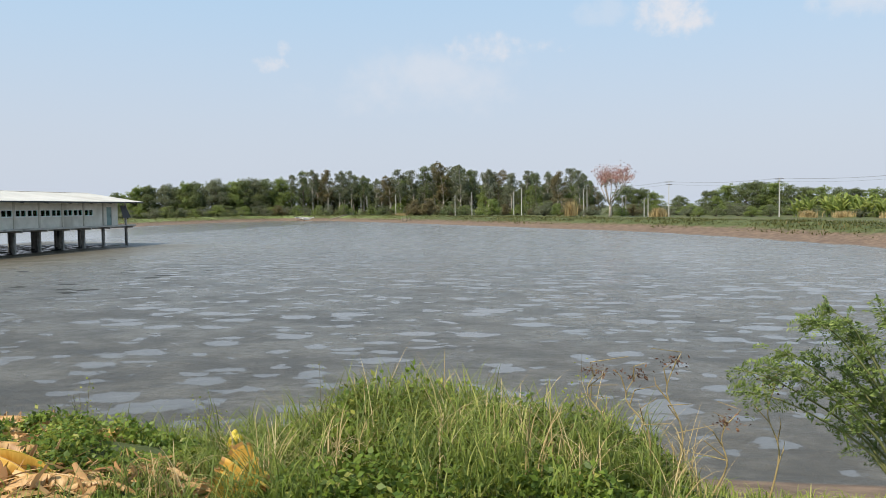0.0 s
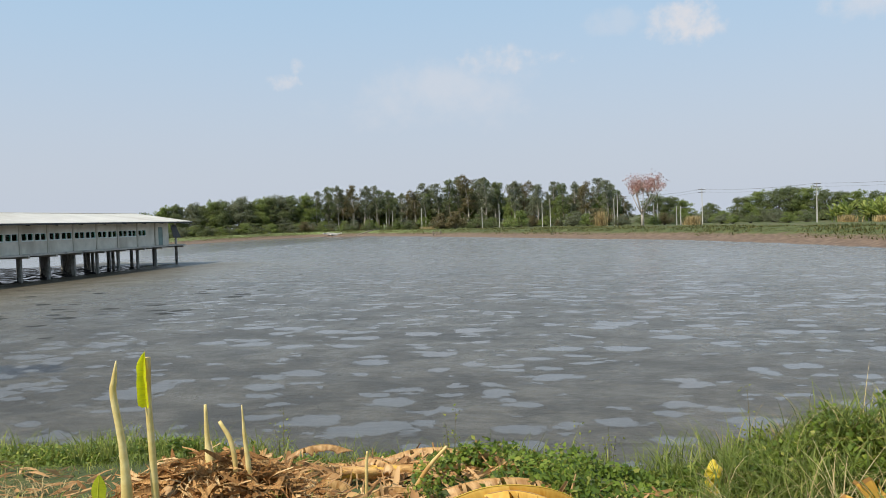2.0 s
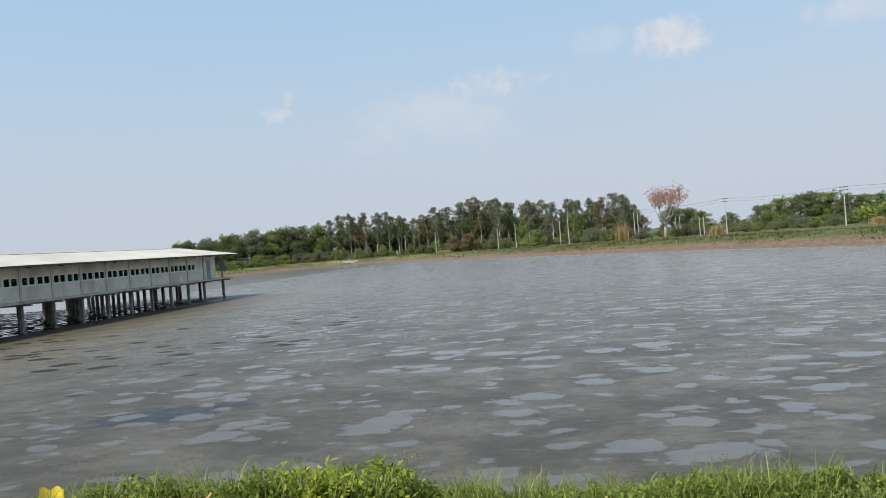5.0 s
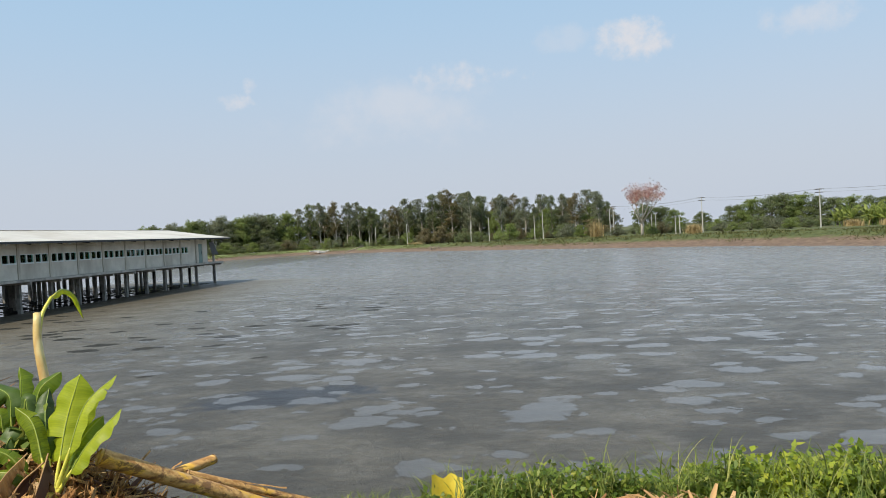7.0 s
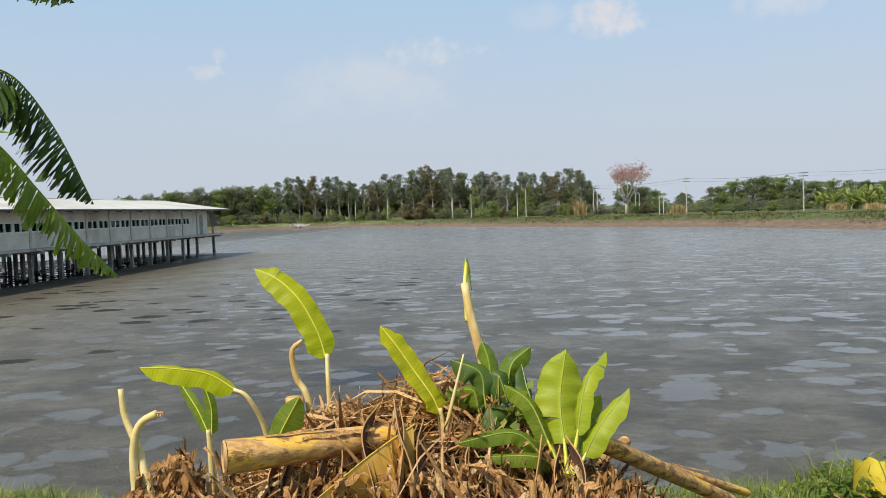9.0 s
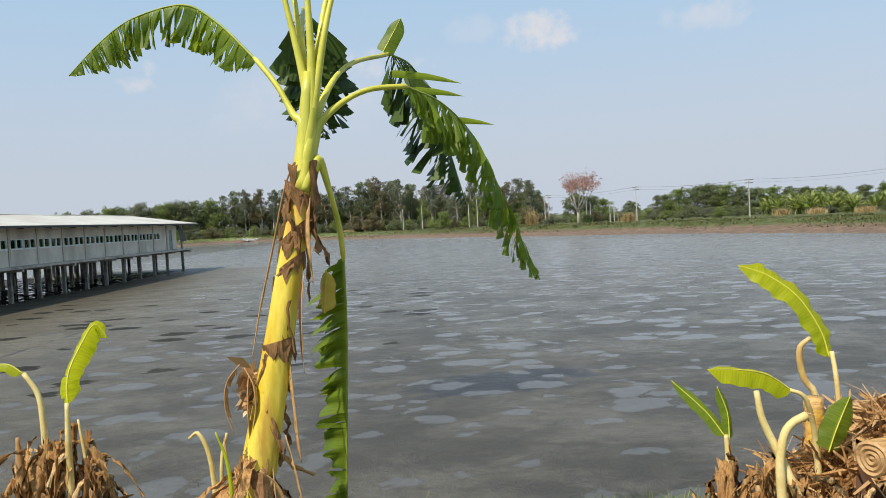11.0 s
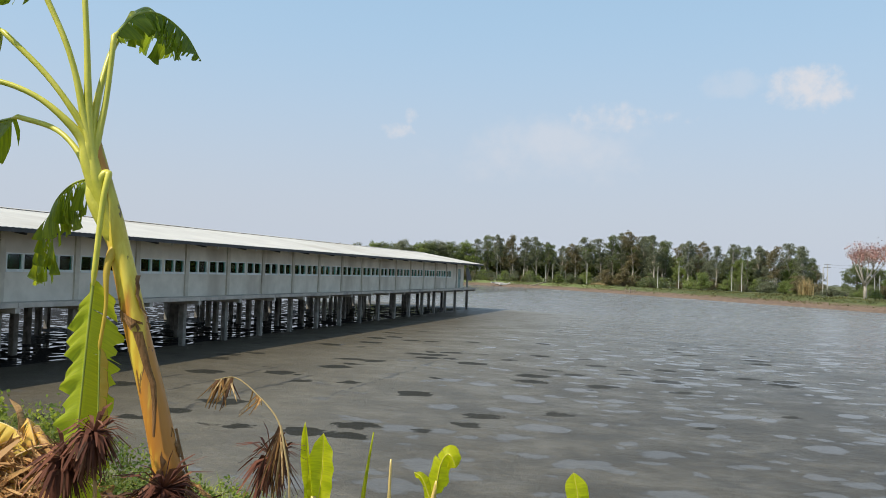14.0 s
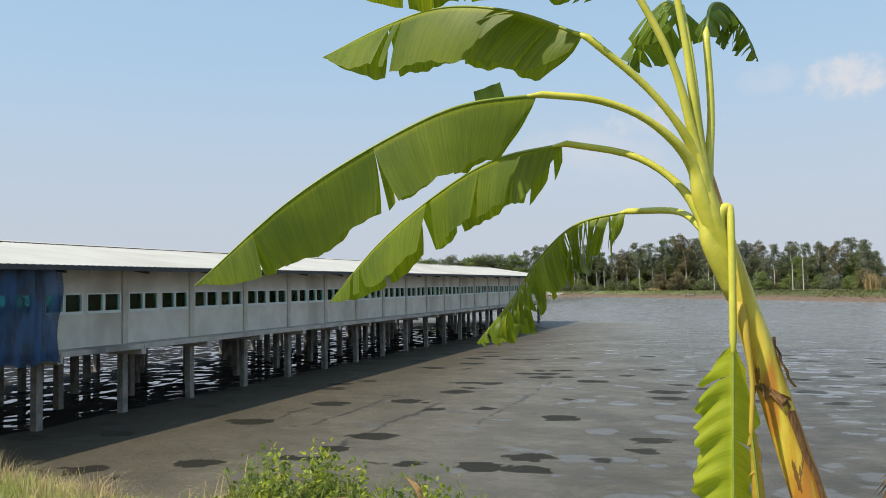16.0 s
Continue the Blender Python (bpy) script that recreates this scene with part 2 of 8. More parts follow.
    m.put(s_mud.node.inputs["Specular IOR Level"], m.math("MULTIPLY", m.ramp(beside, 5.0, 16.0, 0.20, 0.55), m.math("MAXIMUM", m.ramp(near, 8.0, 34.0, 0.5, 1.0), m.ramp(x, 22.0, 12.0))))
    n_water = m.bump(m.noise(p, 5.0, 2.0), 0.05, 0.02)
    s_pool = m.principled(Base_Color=(0.150, 0.150, 0.148), Roughness=0.16, Normal=n_water)
    s_dark = m.principled(Base_Color=(0.018, 0.017, 0.011), Roughness=0.6, Normal=n_mud)
    s_dark.node.inputs["Specular IOR Level"].default_value = 0.08
    # open rippled water under and past the house; shade put into its near-black colour
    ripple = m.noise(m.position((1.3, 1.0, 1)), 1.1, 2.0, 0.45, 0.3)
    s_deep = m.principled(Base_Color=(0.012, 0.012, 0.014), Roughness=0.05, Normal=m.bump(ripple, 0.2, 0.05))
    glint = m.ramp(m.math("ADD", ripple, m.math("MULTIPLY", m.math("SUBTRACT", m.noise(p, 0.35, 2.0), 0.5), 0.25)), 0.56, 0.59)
    s_shaded = m.principled(Base_Color=(0.016, 0.015, 0.014), Roughness=0.75, Normal=n_mud)
    s_shaded.node.inputs["Specular IOR Level"].default_value = 0.10
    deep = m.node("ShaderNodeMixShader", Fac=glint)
    m.put(deep.inputs[1], s_shaded)
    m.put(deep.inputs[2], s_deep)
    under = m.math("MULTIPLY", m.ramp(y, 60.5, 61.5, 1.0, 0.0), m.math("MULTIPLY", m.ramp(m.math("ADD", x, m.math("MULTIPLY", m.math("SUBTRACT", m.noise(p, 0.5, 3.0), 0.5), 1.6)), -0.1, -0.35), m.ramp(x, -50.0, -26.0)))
    a = m.node("ShaderNodeMixShader", Fac=pool)
    m.put(a.inputs[1], s_mud)
    m.put(a.inputs[2], s_pool)
    a2 = m.node("ShaderNodeMixShader", Fac=dark)
    m.put(a2.inputs[1], a.outputs[0])
    m.put(a2.inputs[2], s_dark)
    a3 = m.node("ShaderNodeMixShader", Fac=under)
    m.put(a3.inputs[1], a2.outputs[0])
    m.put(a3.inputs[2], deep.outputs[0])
    # dry earth of the bank and the turf on top
    earth = m.mix(m.ramp(m.noise(p, 1.4, 6.0, 0.7), 0.35, 0.7), (0.10, 0.066, 0.043), (0.22, 0.152, 0.10))
    turf = m.mix(m.ramp(m.noise(p, 0.9, 6.0, 0.7), 0.35, 0.65), (0.042, 0.060, 0.013), (0.100, 0.116, 0.030))
    turf = m.mix(m.math("MULTIPLY", m.ramp(m.noise(p, 0.035, 3.0), 0.35, 0.55), m.ramp(x, 20.0, -10.0)), turf, (0.15, 0.19, 0.055))
    loose = m.math("MULTIPLY", m.math("SUBTRACT", m.noise(p, 0.6, 5.0, 0.6), 0.5), 0.8)
    edge = m.math("ADD", z, m.math("MULTIPLY", loose, m.ramp(z, 0.02, 0.5)))
    cover = m.mix(m.ramp(edge, 0.78, 1.10), earth, turf)
    s_bank = m.principled(Base_Color=cover, Roughness=0.9, Normal=m.bump(m.noise(p, 6.0, 6.0, 0.7), 0.6, 0.06))
    b = m.node("ShaderNodeMixShader", Fac=m.ramp(edge, 0.05, 0.16))
    m.put(b.inputs[1], a3.outputs[0])
    m.put(b.inputs[2], s_bank)
    return m.end(b.outputs[0])


def plain_material(name, dark, light, scale=3.0, rough=0.8, bump=0.2, metal=0.0, stain=None, spec=0.5):
    m = Mat(name)
    p = m.position()
    col = m.mix(m.ramp(m.noise(p, scale, 6.0, 0.65), 0.3, 0.7), dark, light)
    if stain:
        col = m.mix(m.ramp(m.noise(m.position((1, 1, 0.35)), scale * 0.35, 4.0), 0.52, 0.72), col, stain)
    s = m.principled(Base_Color=col, Roughness=rough, Metallic=metal, Normal=m.bump(m.noise(p, scale * 6, 4.0), bump, 0.01))
    s.node.inputs["Specular IOR Level"].default_value = spec
    return m.end(s)


def leaf_material(name, a, b, c, through=0.35, rough=0.55, scale=1.0):
    """Leaves: colour varies leaf by leaf, and some light passes through."""
    m = Mat(name)
    g = m.node("ShaderNodeNewGeometry")
    r = g.outputs["Random Per Island"]
    col = m.mix(m.ramp(r, 0.0, 0.75), a, b)
    col = m.mix(m.ramp(r, 0.82, 1.0), col, c)
    col = m.mix(m.ramp(m.noise(m.position(), scale, 3.0), 0.35, 0.7, 0.0, 0.55), col, a)
    s = m.principled(Base_Color=col, Roughness=rough)
    s.node.inputs["Specular IOR Level"].default_value = 0.3
    if through <= 0:
        return m.end(s)
    t = m.node("ShaderNodeBsdfTranslucent", Color=m.mix(0.5, col, c)).outputs[0]
    x = m.node("ShaderNodeMixShader", Fac=through)
    m.put(x.inputs[1], s)
    m.put(x.inputs[2], t)
    return m.end(x.outputs[0])


M_GROUND = ground_material()
M_CONCRETE = plain_material("concrete", (0.38, 0.35, 0.30), (0.54, 0.50, 0.43), 1.6, 0.85, 0.25, stain=(0.17, 0.165, 0.15))
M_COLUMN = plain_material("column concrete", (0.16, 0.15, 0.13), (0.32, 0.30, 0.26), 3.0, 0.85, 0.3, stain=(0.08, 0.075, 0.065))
M_WALL = plain_material("rendered wall", (0.58, 0.54, 0.45), (0.72, 0.67, 0.57), 0.9, 0.85, 0.15, stain=(0.45, 0.40, 0.32))
M_PILASTER = plain_material("rendered pilaster", (0.46, 0.42, 0.34), (0.60, 0.55, 0.45), 1.6, 0.85, 0.25, stain=(0.34, 0.30, 0.24))
M_ROOF = plain_material("white roof sheet", (0.47, 0.46, 0.42), (0.56, 0.55, 0.50), 0.5, 0.55, 0.05, stain=(0.42, 0.40, 0.35))
M_STEEL = plain_material("dark steel", (0.03, 0.03, 0.032), (0.06, 0.06, 0.06), 5.0, 0.6, 0.1)
M_FRAME = plain_material("white window frame", (0.62, 0.66, 0.63), (0.74, 0.77, 0.74), 4.0, 0.4, 0.05)
M_DOOR = plain_material("green door", (0.16, 0.24, 0.22), (0.22, 0.31, 0.28), 2.0, 0.5, 0.05)
M_POLE = plain_material("pole concrete", (0.42, 0.41, 0.38), (0.58, 0.56, 0.52), 1.2, 0.85, 0.1)
M_BARK = plain_material("bark", (0.12, 0.095, 0.07), (0.27, 0.23, 0.18), 3.0, 0.9, 0.4)
M_PALE_BARK = plain_material("pale bark", (0.36, 0.31, 0.26), (0.55, 0.49, 0.42), 2.0, 0.9, 0.3)
M_WIRE = plain_material("wire", (0.10, 0.10, 0.105), (0.14, 0.14, 0.145), 3.0, 0.6, 0.0)


def glass_material():
    m = Mat("green glass")
    t = m.node("ShaderNodeBsdfTransparent", Color=(0.50, 0.92, 0.86)).outputs[0]
    g = m.node("ShaderNodeBsdfGlossy", Color=(0.9, 0.95, 0.92), Roughness=0.03).outputs[0]
    x = m.node("ShaderNodeMixShader", Fac=m.node("ShaderNodeFresnel", IOR=1.45).outputs[0])
    m.put(x.inputs[1], t)
    m.put(x.inputs[2], g)
    return m.end(x.outputs[0])


M_GLASS = glass_material()


def net_material():
    m = Mat("blue netting")
    p = m.position()
    col = m.mix(m.ramp(m.noise(m.position((1, 1, 0.3)), 3.0, 5.0), 0.35, 0.65), (0.010, 0.026, 0.050), (0.02, 0.08, 0.20))
    d = m.principled(Base_Color=col, Roughness=0.8)
    t = m.node("ShaderNodeBsdfTransparent", Color=(0.85, 0.92, 1.0)).outputs[0]
    x = m.node("ShaderNodeMixShader", Fac=m.ramp(m.noise(m.position((1, 1, 0.4)), 1.8, 4.0), 0.35, 0.7, 0.76, 0.95))
    m.put(x.inputs[1], t)
    m.put(x.inputs[2], d)
    return m.end(x.outputs[0])


M_NET = net_material()
# far-tree leaf colours, lightened to stand in for haze over the distance
M_FOLIAGE = [
    leaf_material("foliage deep green", (0.105, 0.140, 0.062), (0.180, 0.220, 0.095), (0.29, 0.31, 0.14), 0.5, 0.6, 0.12),
    leaf_material("foliage grey green", (0.135, 0.155, 0.098), (0.210, 0.230, 0.142), (0.31, 0.32, 0.20), 0.5, 0.6, 0.12),
    leaf_material("foliage fresh green", (0.150, 0.205, 0.060), (0.25, 0.315, 0.095), (0.36, 0.40, 0.14), 0.5, 0.6, 0.12),
    leaf_material("foliage olive", (0.150, 0.135, 0.068), (0.230, 0.195, 0.098), (0.31, 0.25, 0.14), 0.5, 0.6, 0.12),
]
M_RED = leaf_material("red blossom", (0.34, 0.16, 0.14), (0.47, 0.26, 0.22), (0.44, 0.31, 0.25), 0.25, 0.7)
M_STRAW = leaf_material("dry straw", (0.34, 0.25, 0.11), (0.52, 0.40, 0.20), (0.62, 0.52, 0.30), 0.2, 0.8)
M_FARM_WALL = plain_material("cream farmhouse wall", (0.58, 0.52, 0.36), (0.70, 0.64, 0.47), 1.2, 0.85, 0.1)
M_FARM_ROOF = plain_material("red-brown roof tile", (0.22, 0.075, 0.045), (0.34, 0.13, 0.08), 2.5, 0.8, 0.3)
M_FAR_BANANA = leaf_material("far banana leaf", (0.13, 0.18, 0.04), (0.30, 0.37, 0.08), (0.56, 0.56, 0.18), 0.45, 0.5)

# ---- mesh helpers ----
class Build:
    """Collects vertices and faces of one mesh."""

    def __init__(self):
        self.v, self.f = [], []

    def quad(self, a, b, c, d):
        n = len(self.v)
        self.v += [a, b, c, d]
        self.f.append((n, n + 1, n + 2, n + 3))

    def strip(self, rows):
        """A joined sheet through rows of points."""
        n, k = len(self.v), len(rows[0])
        for row in rows:
            self.v += [tuple(p) for p in row]
        for i in range(len(rows) - 1):
            for j in range(k - 1):
                a = n + i * k + j
                self.f.append((a, a + 1, a + k + 1, a + k))

    def box(self, x0, y0, z0, x1, y1, z1):
        n = len(self.v)
        self.v += [(x, y, z) for z in (z0, z1) for y in (y0, y1) for x in (x0, x1)]
        self.f += [tuple(n + i for i in q) for q in ((0, 2, 3, 1), (4, 5, 7, 6), (0, 1, 5, 4), (2, 6, 7, 3), (0, 4, 6, 2), (1, 3, 7, 5))]

    def tube(self, path, radii, sides=8, cap=True):
        """A tube along a list of points, with a radius at each."""
        n = len(self.v)
        pts = [Vector(p) for p in path]
        ref = None
        for i, p in enumerate(pts):
            d = (pts[min(i + 1, len(pts) - 1)] - pts[max(i - 1, 0)]).normalized()
            if ref is None:
                ref = Vector((1, 0, 0)) if abs(d.x) < 0.8 else Vector((0, 1, 0))
            u = (ref - d * ref.dot(d)).normalized()
            w = d.cross(u)
            ref = u
            for k in range(sides):
                a = 2 * math.pi * k / sides
                self.v.append(tuple(p + (u * math.cos(a) + w * math.sin(a)) * radii[i]))
        for i in range(len(pts) - 1):
            for k in range(sides):
                k2 = (k + 1) % sides
                self.f.append((n + i * sides + k, n + i * sides + k2, n + (i + 1) * sides + k2, n + (i + 1) * sides + k))
        if cap:
            self.f.append(tuple(n + k for k in reversed(range(sides))))
            self.f.append(tuple(n + (len(pts) - 1) * sides + k for k in range(sides)))

    def mesh(self, name, material, smooth=False):
        me = bpy.data.meshes.new(name)
        me.from_pydata([tuple(p) for p in self.v], [], self.f)
        for mt in (material if isinstance(material, (list, tuple)) else [material]):
            me.materials.append(mt)
        if smooth:
            me.polygons.foreach_set("use_smooth", [True] * len(me.polygons))
        me.update()
        return me


def part(name, build, material, parent, label="", smooth=False, at=None):
    """One mesh as one object under its thing; build may be a finished mesh."""
    me = build if isinstance(build, bpy.types.Mesh) else build.mesh(name, material, smooth)
    ob = new(name, me)
    ob.parent = parent
    if at is not None:
        ob.matrix_basis = at
    if label:
        ob["label"] = label
    return ob


def thing(name, m, label, category, group="", kind=""):
    ob = new(name)
    ob.empty_display_size = 0.2
    ob.matrix_basis = m
    return tagged(ob, label, category, group, kind)


# ---- ground: one sheet from the near bank over the drained pond to the horizon ----
POND = [(-420, 700), (-230, 400), (-135, 240), (-120, 118), (-49, 145), (-52, 174), (-50, 197), (-40, 216), (-19, 203), (5, 171), (24, 141), (37, 121), (46, 106), (54, 95), (60, 82), (64.5, 71),
        (67.5, 60), (70, 52), (74, 36), (78, 15), (80, -2), (74, -7.0), (60, -7.5), (40, -7.4), (25, -7.5), (16, -6.9), (8, -5.8), (-6, -5.0), (-20, -4), (-60, -2), (-2600, -700), (-2600, 2600)]


def pond_distance(px, py):
    """Signed distance to the shore: negative over the mud."""
    pts = np.array(POND, float)
    nxt = np.roll(pts, -1, axis=0)
    best = np.full(px.shape, 1e9)
    inside = np.zeros(px.shape, bool)
    for (ax, ay), (bx, by) in zip(pts, nxt):
        dx, dy = bx - ax, by - ay
        t = np.clip(((px - ax) * dx + (py - ay) * dy) / (dx * dx + dy * dy), 0, 1)
        best = np.minimum(best, np.hypot(px - ax - t * dx, py - ay - t * dy))
        cross = (ay > py) != (by > py)
        with np.errstate(divide="ignore", invalid="ignore"):
            inside ^= cross & (px < (bx - ax) * (py - ay) / (by - ay if by != ay else 1e-9) + ax)
    return np.where(inside, -best, best)


def ground_height(px, py):
    d = pond_distance(px, py)
    near = np.clip((12.0 - py) / 12.0, 0, 1)
    lip = 1.05 + 0.55 * near
    run = 6.0 - 1.5 * near
    t = np.clip(d / run, 0, 1)
    rise = np.clip((d - run) / 4.0, 0, 1)
    wob = 0.10 * np.sin(px * 0.9 + 1.3 * np.sin(py * 0.7)) * np.sin(py * 1.1 + 0.6 * np.sin(px * 0.5)) + 0.05 * np.sin(px * 2.3 + py * 1.7)
    z = lip * t ** (1.0 - 0.25 * (1 - near)) + 0.30 * near * rise * rise * (3 - 2 * rise)
    z = z + 0.60 * np.clip((py - 30) / 25, 0, 1) * np.exp(-((d - 8.0) / 3.2) ** 2)
    sink = np.clip((px - 46.7) / 1.3, 0, 1) * (py < 0)
    z = z * (1 - 0.26 * sink * sink * (3 - 2 * sink))
    return np.where(d > 0, z + wob * t * (np.abs(px) < 150), -0.02 + 0.02 * np.clip(-d / 3, 0, 1))


def ground_z(x, y):
    return float(ground_height(np.array([float(x)]), np.array([float(y)]))[0])


def spread(*stretches):
    out = []
    for a, b, step in stretches:
        out += list(np.arange(a, b, step))
    return np.array(out)


gx = spread((-3200, -600, 325), (-600, -120, 40), (-120, -10, 2.5), (-10, 60, 0.6), (60, 130, 2.0), (130, 600, 40), (600, 3300, 300))
gy = spread((-3000, -300, 300), (-300, -30, 30), (-30, -2, 0.4), (-2, 70, 2.0), (70, 270, 2.5), (270, 600, 30), (600, 4300, 400))
XX, YY = np.meshgrid(gx, gy)
ZZ = ground_height(XX.ravel(), YY.ravel())
gm = bpy.data.meshes.new("ground")
nx, ny = len(gx), len(gy)
idx = np.arange(nx * ny).reshape(ny, nx)
quads = np.stack([idx[:-1, :-1], idx[:-1, 1:], idx[1:, 1:], idx[1:, :-1]], -1).reshape(-1, 4)
gm.from_pydata(np.stack([XX.ravel(), YY.ravel(), ZZ], -1).tolist(), [], quads.tolist())
gm.materials.append(M_GROUND)
gm.polygons.foreach_set("use_smooth", [True] * len(gm.polygons))
ground = tagged(new("ground", gm), "drained pond of wet grey mud with shallow pools between grassy earth banks", "ground", kind="structure")

# ---- the long house on stilts ----
BAY = 3.3
FIRST, LAST = -2, 18
END_Y = 58.8
ROWS_X = [0.0, -2.65, -5.3, -7.95, -10.6]
DECK_TOP, DECK_LOW = 2.18, 2.03
WALL_TOP = 4.62
WIN_LOW, WIN_TOP = 3.22, 3.80
house = thing("stilt_house", pose(0, 0, 0), "long grey concrete animal house on stilts with a white sheet roof", "building")

col = Build()
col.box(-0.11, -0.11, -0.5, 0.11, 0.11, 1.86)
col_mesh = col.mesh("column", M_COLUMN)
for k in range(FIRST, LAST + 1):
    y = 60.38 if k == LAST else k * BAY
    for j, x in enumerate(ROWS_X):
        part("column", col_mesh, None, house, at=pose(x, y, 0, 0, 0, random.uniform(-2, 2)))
    b = Build()
    b.box(ROWS_X[-1] - 0.85, y - 0.10, 1.85, 0.85, y + 0.10, 2.03)
    part("cross_beam", b, M_CONCRETE, house)
for k in range(FIRST, LAST):
    y0, y1 = k * BAY, (60.38 if k == LAST - 1 else (k + 1) * BAY)
    s = Build()
    s.box(ROWS_X[-1] - 0.87, y0 + 0.012, DECK_LOW, 0.87, y1 - 0.012, DECK_TOP + 0.006 * (k % 2))
    part("deck_slab", s, M_CONCRETE, house)
s = Build()
s.box(ROWS_X[-1] - 0.87, 60.39, DECK_LOW, 0.87, 60.95, DECK_TOP)
part("deck_slab", s, M_CONCRETE, house)

WINDOWS = ((0.20, 0.89), (0.90, 1.59), (1.75, 2.44), (2.45, 3.14))


def wall_panel(spans, length):
    """One bay of rendered wall, with holes where the windows sit."""
    w = Build()
    w.box(-0.06, 0, DECK_TOP, 0.06, length, WIN_LOW)
    w.box(-0.06, 0, WIN_TOP, 0.06, length, WALL_TOP)
    edges = [0] + [e for s_ in spans for e in s_] + [length]
    for a_, b_ in zip(edges[::2], edges[1::2]):
        w.box(-0.06, a_, WIN_LOW, 0.06, b_, WIN_TOP)
    return w


def window_frame_mesh():
    f = Build()
    h, w, t = WIN_TOP - WIN_LOW, 0.69, 0.040
    f.box(-0.03, 0, 0, 0.075, w, t)
    f.box(-0.03, 0, h - t, 0.075, w, h)
    f.box(-0.03, 0, t, 0.075, t, h - t)
    f.box(-0.03, w - t, t, 0.075, w, h - t)
    f.box(-0.05, 0.0, -0.05, 0.10, w, -0.002)
    return f.mesh("window_frame", M_FRAME)


def pane_mesh():
    f = Build()
    h, w, t = WIN_TOP - WIN_LOW, 0.69, 0.040
    f.box(-0.006, t, t, 0.006, w - t, h - t)
    return f.mesh("pane", M_GLASS)


FRAME_MESH, PANE_MESH = window_frame_mesh(), pane_mesh()
full_panel = wall_panel(WINDOWS, BAY).mesh("wall_panel", M_WALL)
half_panel = wall_panel(WINDOWS[:2], BAY).mesh("wall_panel", M_WALL)
pil = Build()
pil.box(-0.10, -0.11, DECK_TOP, 0.10, 0.11, WALL_TOP)
pil_mesh = pil.mesh("pilaster", M_PILASTER)
for wx, turn in ((0.0, 1), (ROWS_X[-1], -1)):
    for k in range(FIRST, 17):
        spans = WINDOWS[:2] if k == 16 else WINDOWS
        part("wall_panel", half_panel if k == 16 else full_panel, None, house, at=pose(wx, k * BAY, 0))
        for a_, b_ in spans:
            fr = part("window_frame", FRAME_MESH, None, house, "white window frame", at=pose(wx, k * BAY + a_, WIN_LOW))
            if turn < 0:
                fr.matrix_basis = pose(wx, k * BAY + a_ + 0.69, WIN_LOW, 0, 0, 180)
            g_ = part("pane", PANE_MESH, None, fr, "dark green glass")
            g_.visible_shadow = False
        part("pilaster", pil_mesh, None, house, at=pose(wx + 0.03 * turn, k * BAY, 0))
    part("pilaster", pil_mesh, None, house, at=pose(wx + 0.03 * turn, 17 * BAY, 0))
    e = Build()
    e.box(-0.06, 17 * BAY, DECK_TOP, 0.06, 56.75, WALL_TOP)
    e.box(-0.06, 57.65, DECK_TOP, 0.06, END_Y, WALL_TOP)
    e.box(-0.06, 56.75, 4.05, 0.06, 57.65, WALL_TOP)
    part("wall_panel", e, M_WALL, house, at=pose(wx, 0, 0))
    d_ = Build()
    d_.box(-0.03, 56.76, DECK_TOP, 0.03, 57.64, 4.04)
    door = part("door", d_, M_DOOR, house, "faded green door", at=pose(wx, 0, 0))
    h_ = Build()
    h_.box(0.03, 57.50, 3.05, 0.07, 57.53, 3.25)
    part("door_handle", h_, M_STEEL, door)
# end walls; the far one keeps an opening that looks onto the porch
e = Build()
e.box(ROWS_X[-1] + 0.06, END_Y - 0.06, DECK_TOP, -5.0, END_Y + 0.06, WALL_TOP + 0.1)
e.box(-3.4, END_Y - 0.06, DECK_TOP, -0.06, END_Y + 0.06, 2.6)
e.box(-3.4, END_Y - 0.06, 4.1, -0.06, END_Y + 0.06, WALL_TOP)
e.box(-1.0, END_Y - 0.06, 2.6, -0.06, END_Y + 0.06, 4.1)
e.box(-5.0, END_Y - 0.06, DECK_TOP, -3.4, END_Y + 0.06, WALL_TOP)
part("end_wall", e, M_WALL, house)
e = Build()
e.box(ROWS_X[-1] + 0.06, FIRST * BAY - 0.06, DECK_TOP, -0.06, FIRST * BAY + 0.06, WALL_TOP)
part("end_wall", e, M_WALL, house)
for x in (0.0, ROWS_X[-1]):
    e = Build()
    e.box(x - 0.09, 60.29, DECK_TOP, x + 0.09, 60.47, WALL_TOP)
    part("porch_post", e, M_CONCRETE, house)
# canvas flap that hangs askew at the porch
e = Build()
e.v = [(0.1, 59.2, 4.2), (0.12, 60.25, 4.2), (0.35, 60.9, 2.9), (0.3, 59.4, 2.9)]
e.v += [(x - 0.02, y, z) for x, y, z in e.v]
e.f = [(0, 1, 2, 3), (7, 6, 5, 4), (0, 4, 5, 1), (1, 5, 6, 2), (2, 6, 7, 3), (3, 7, 4, 0)]
part("canvas_flap", e, M_STEEL, house, "dark canvas flap")

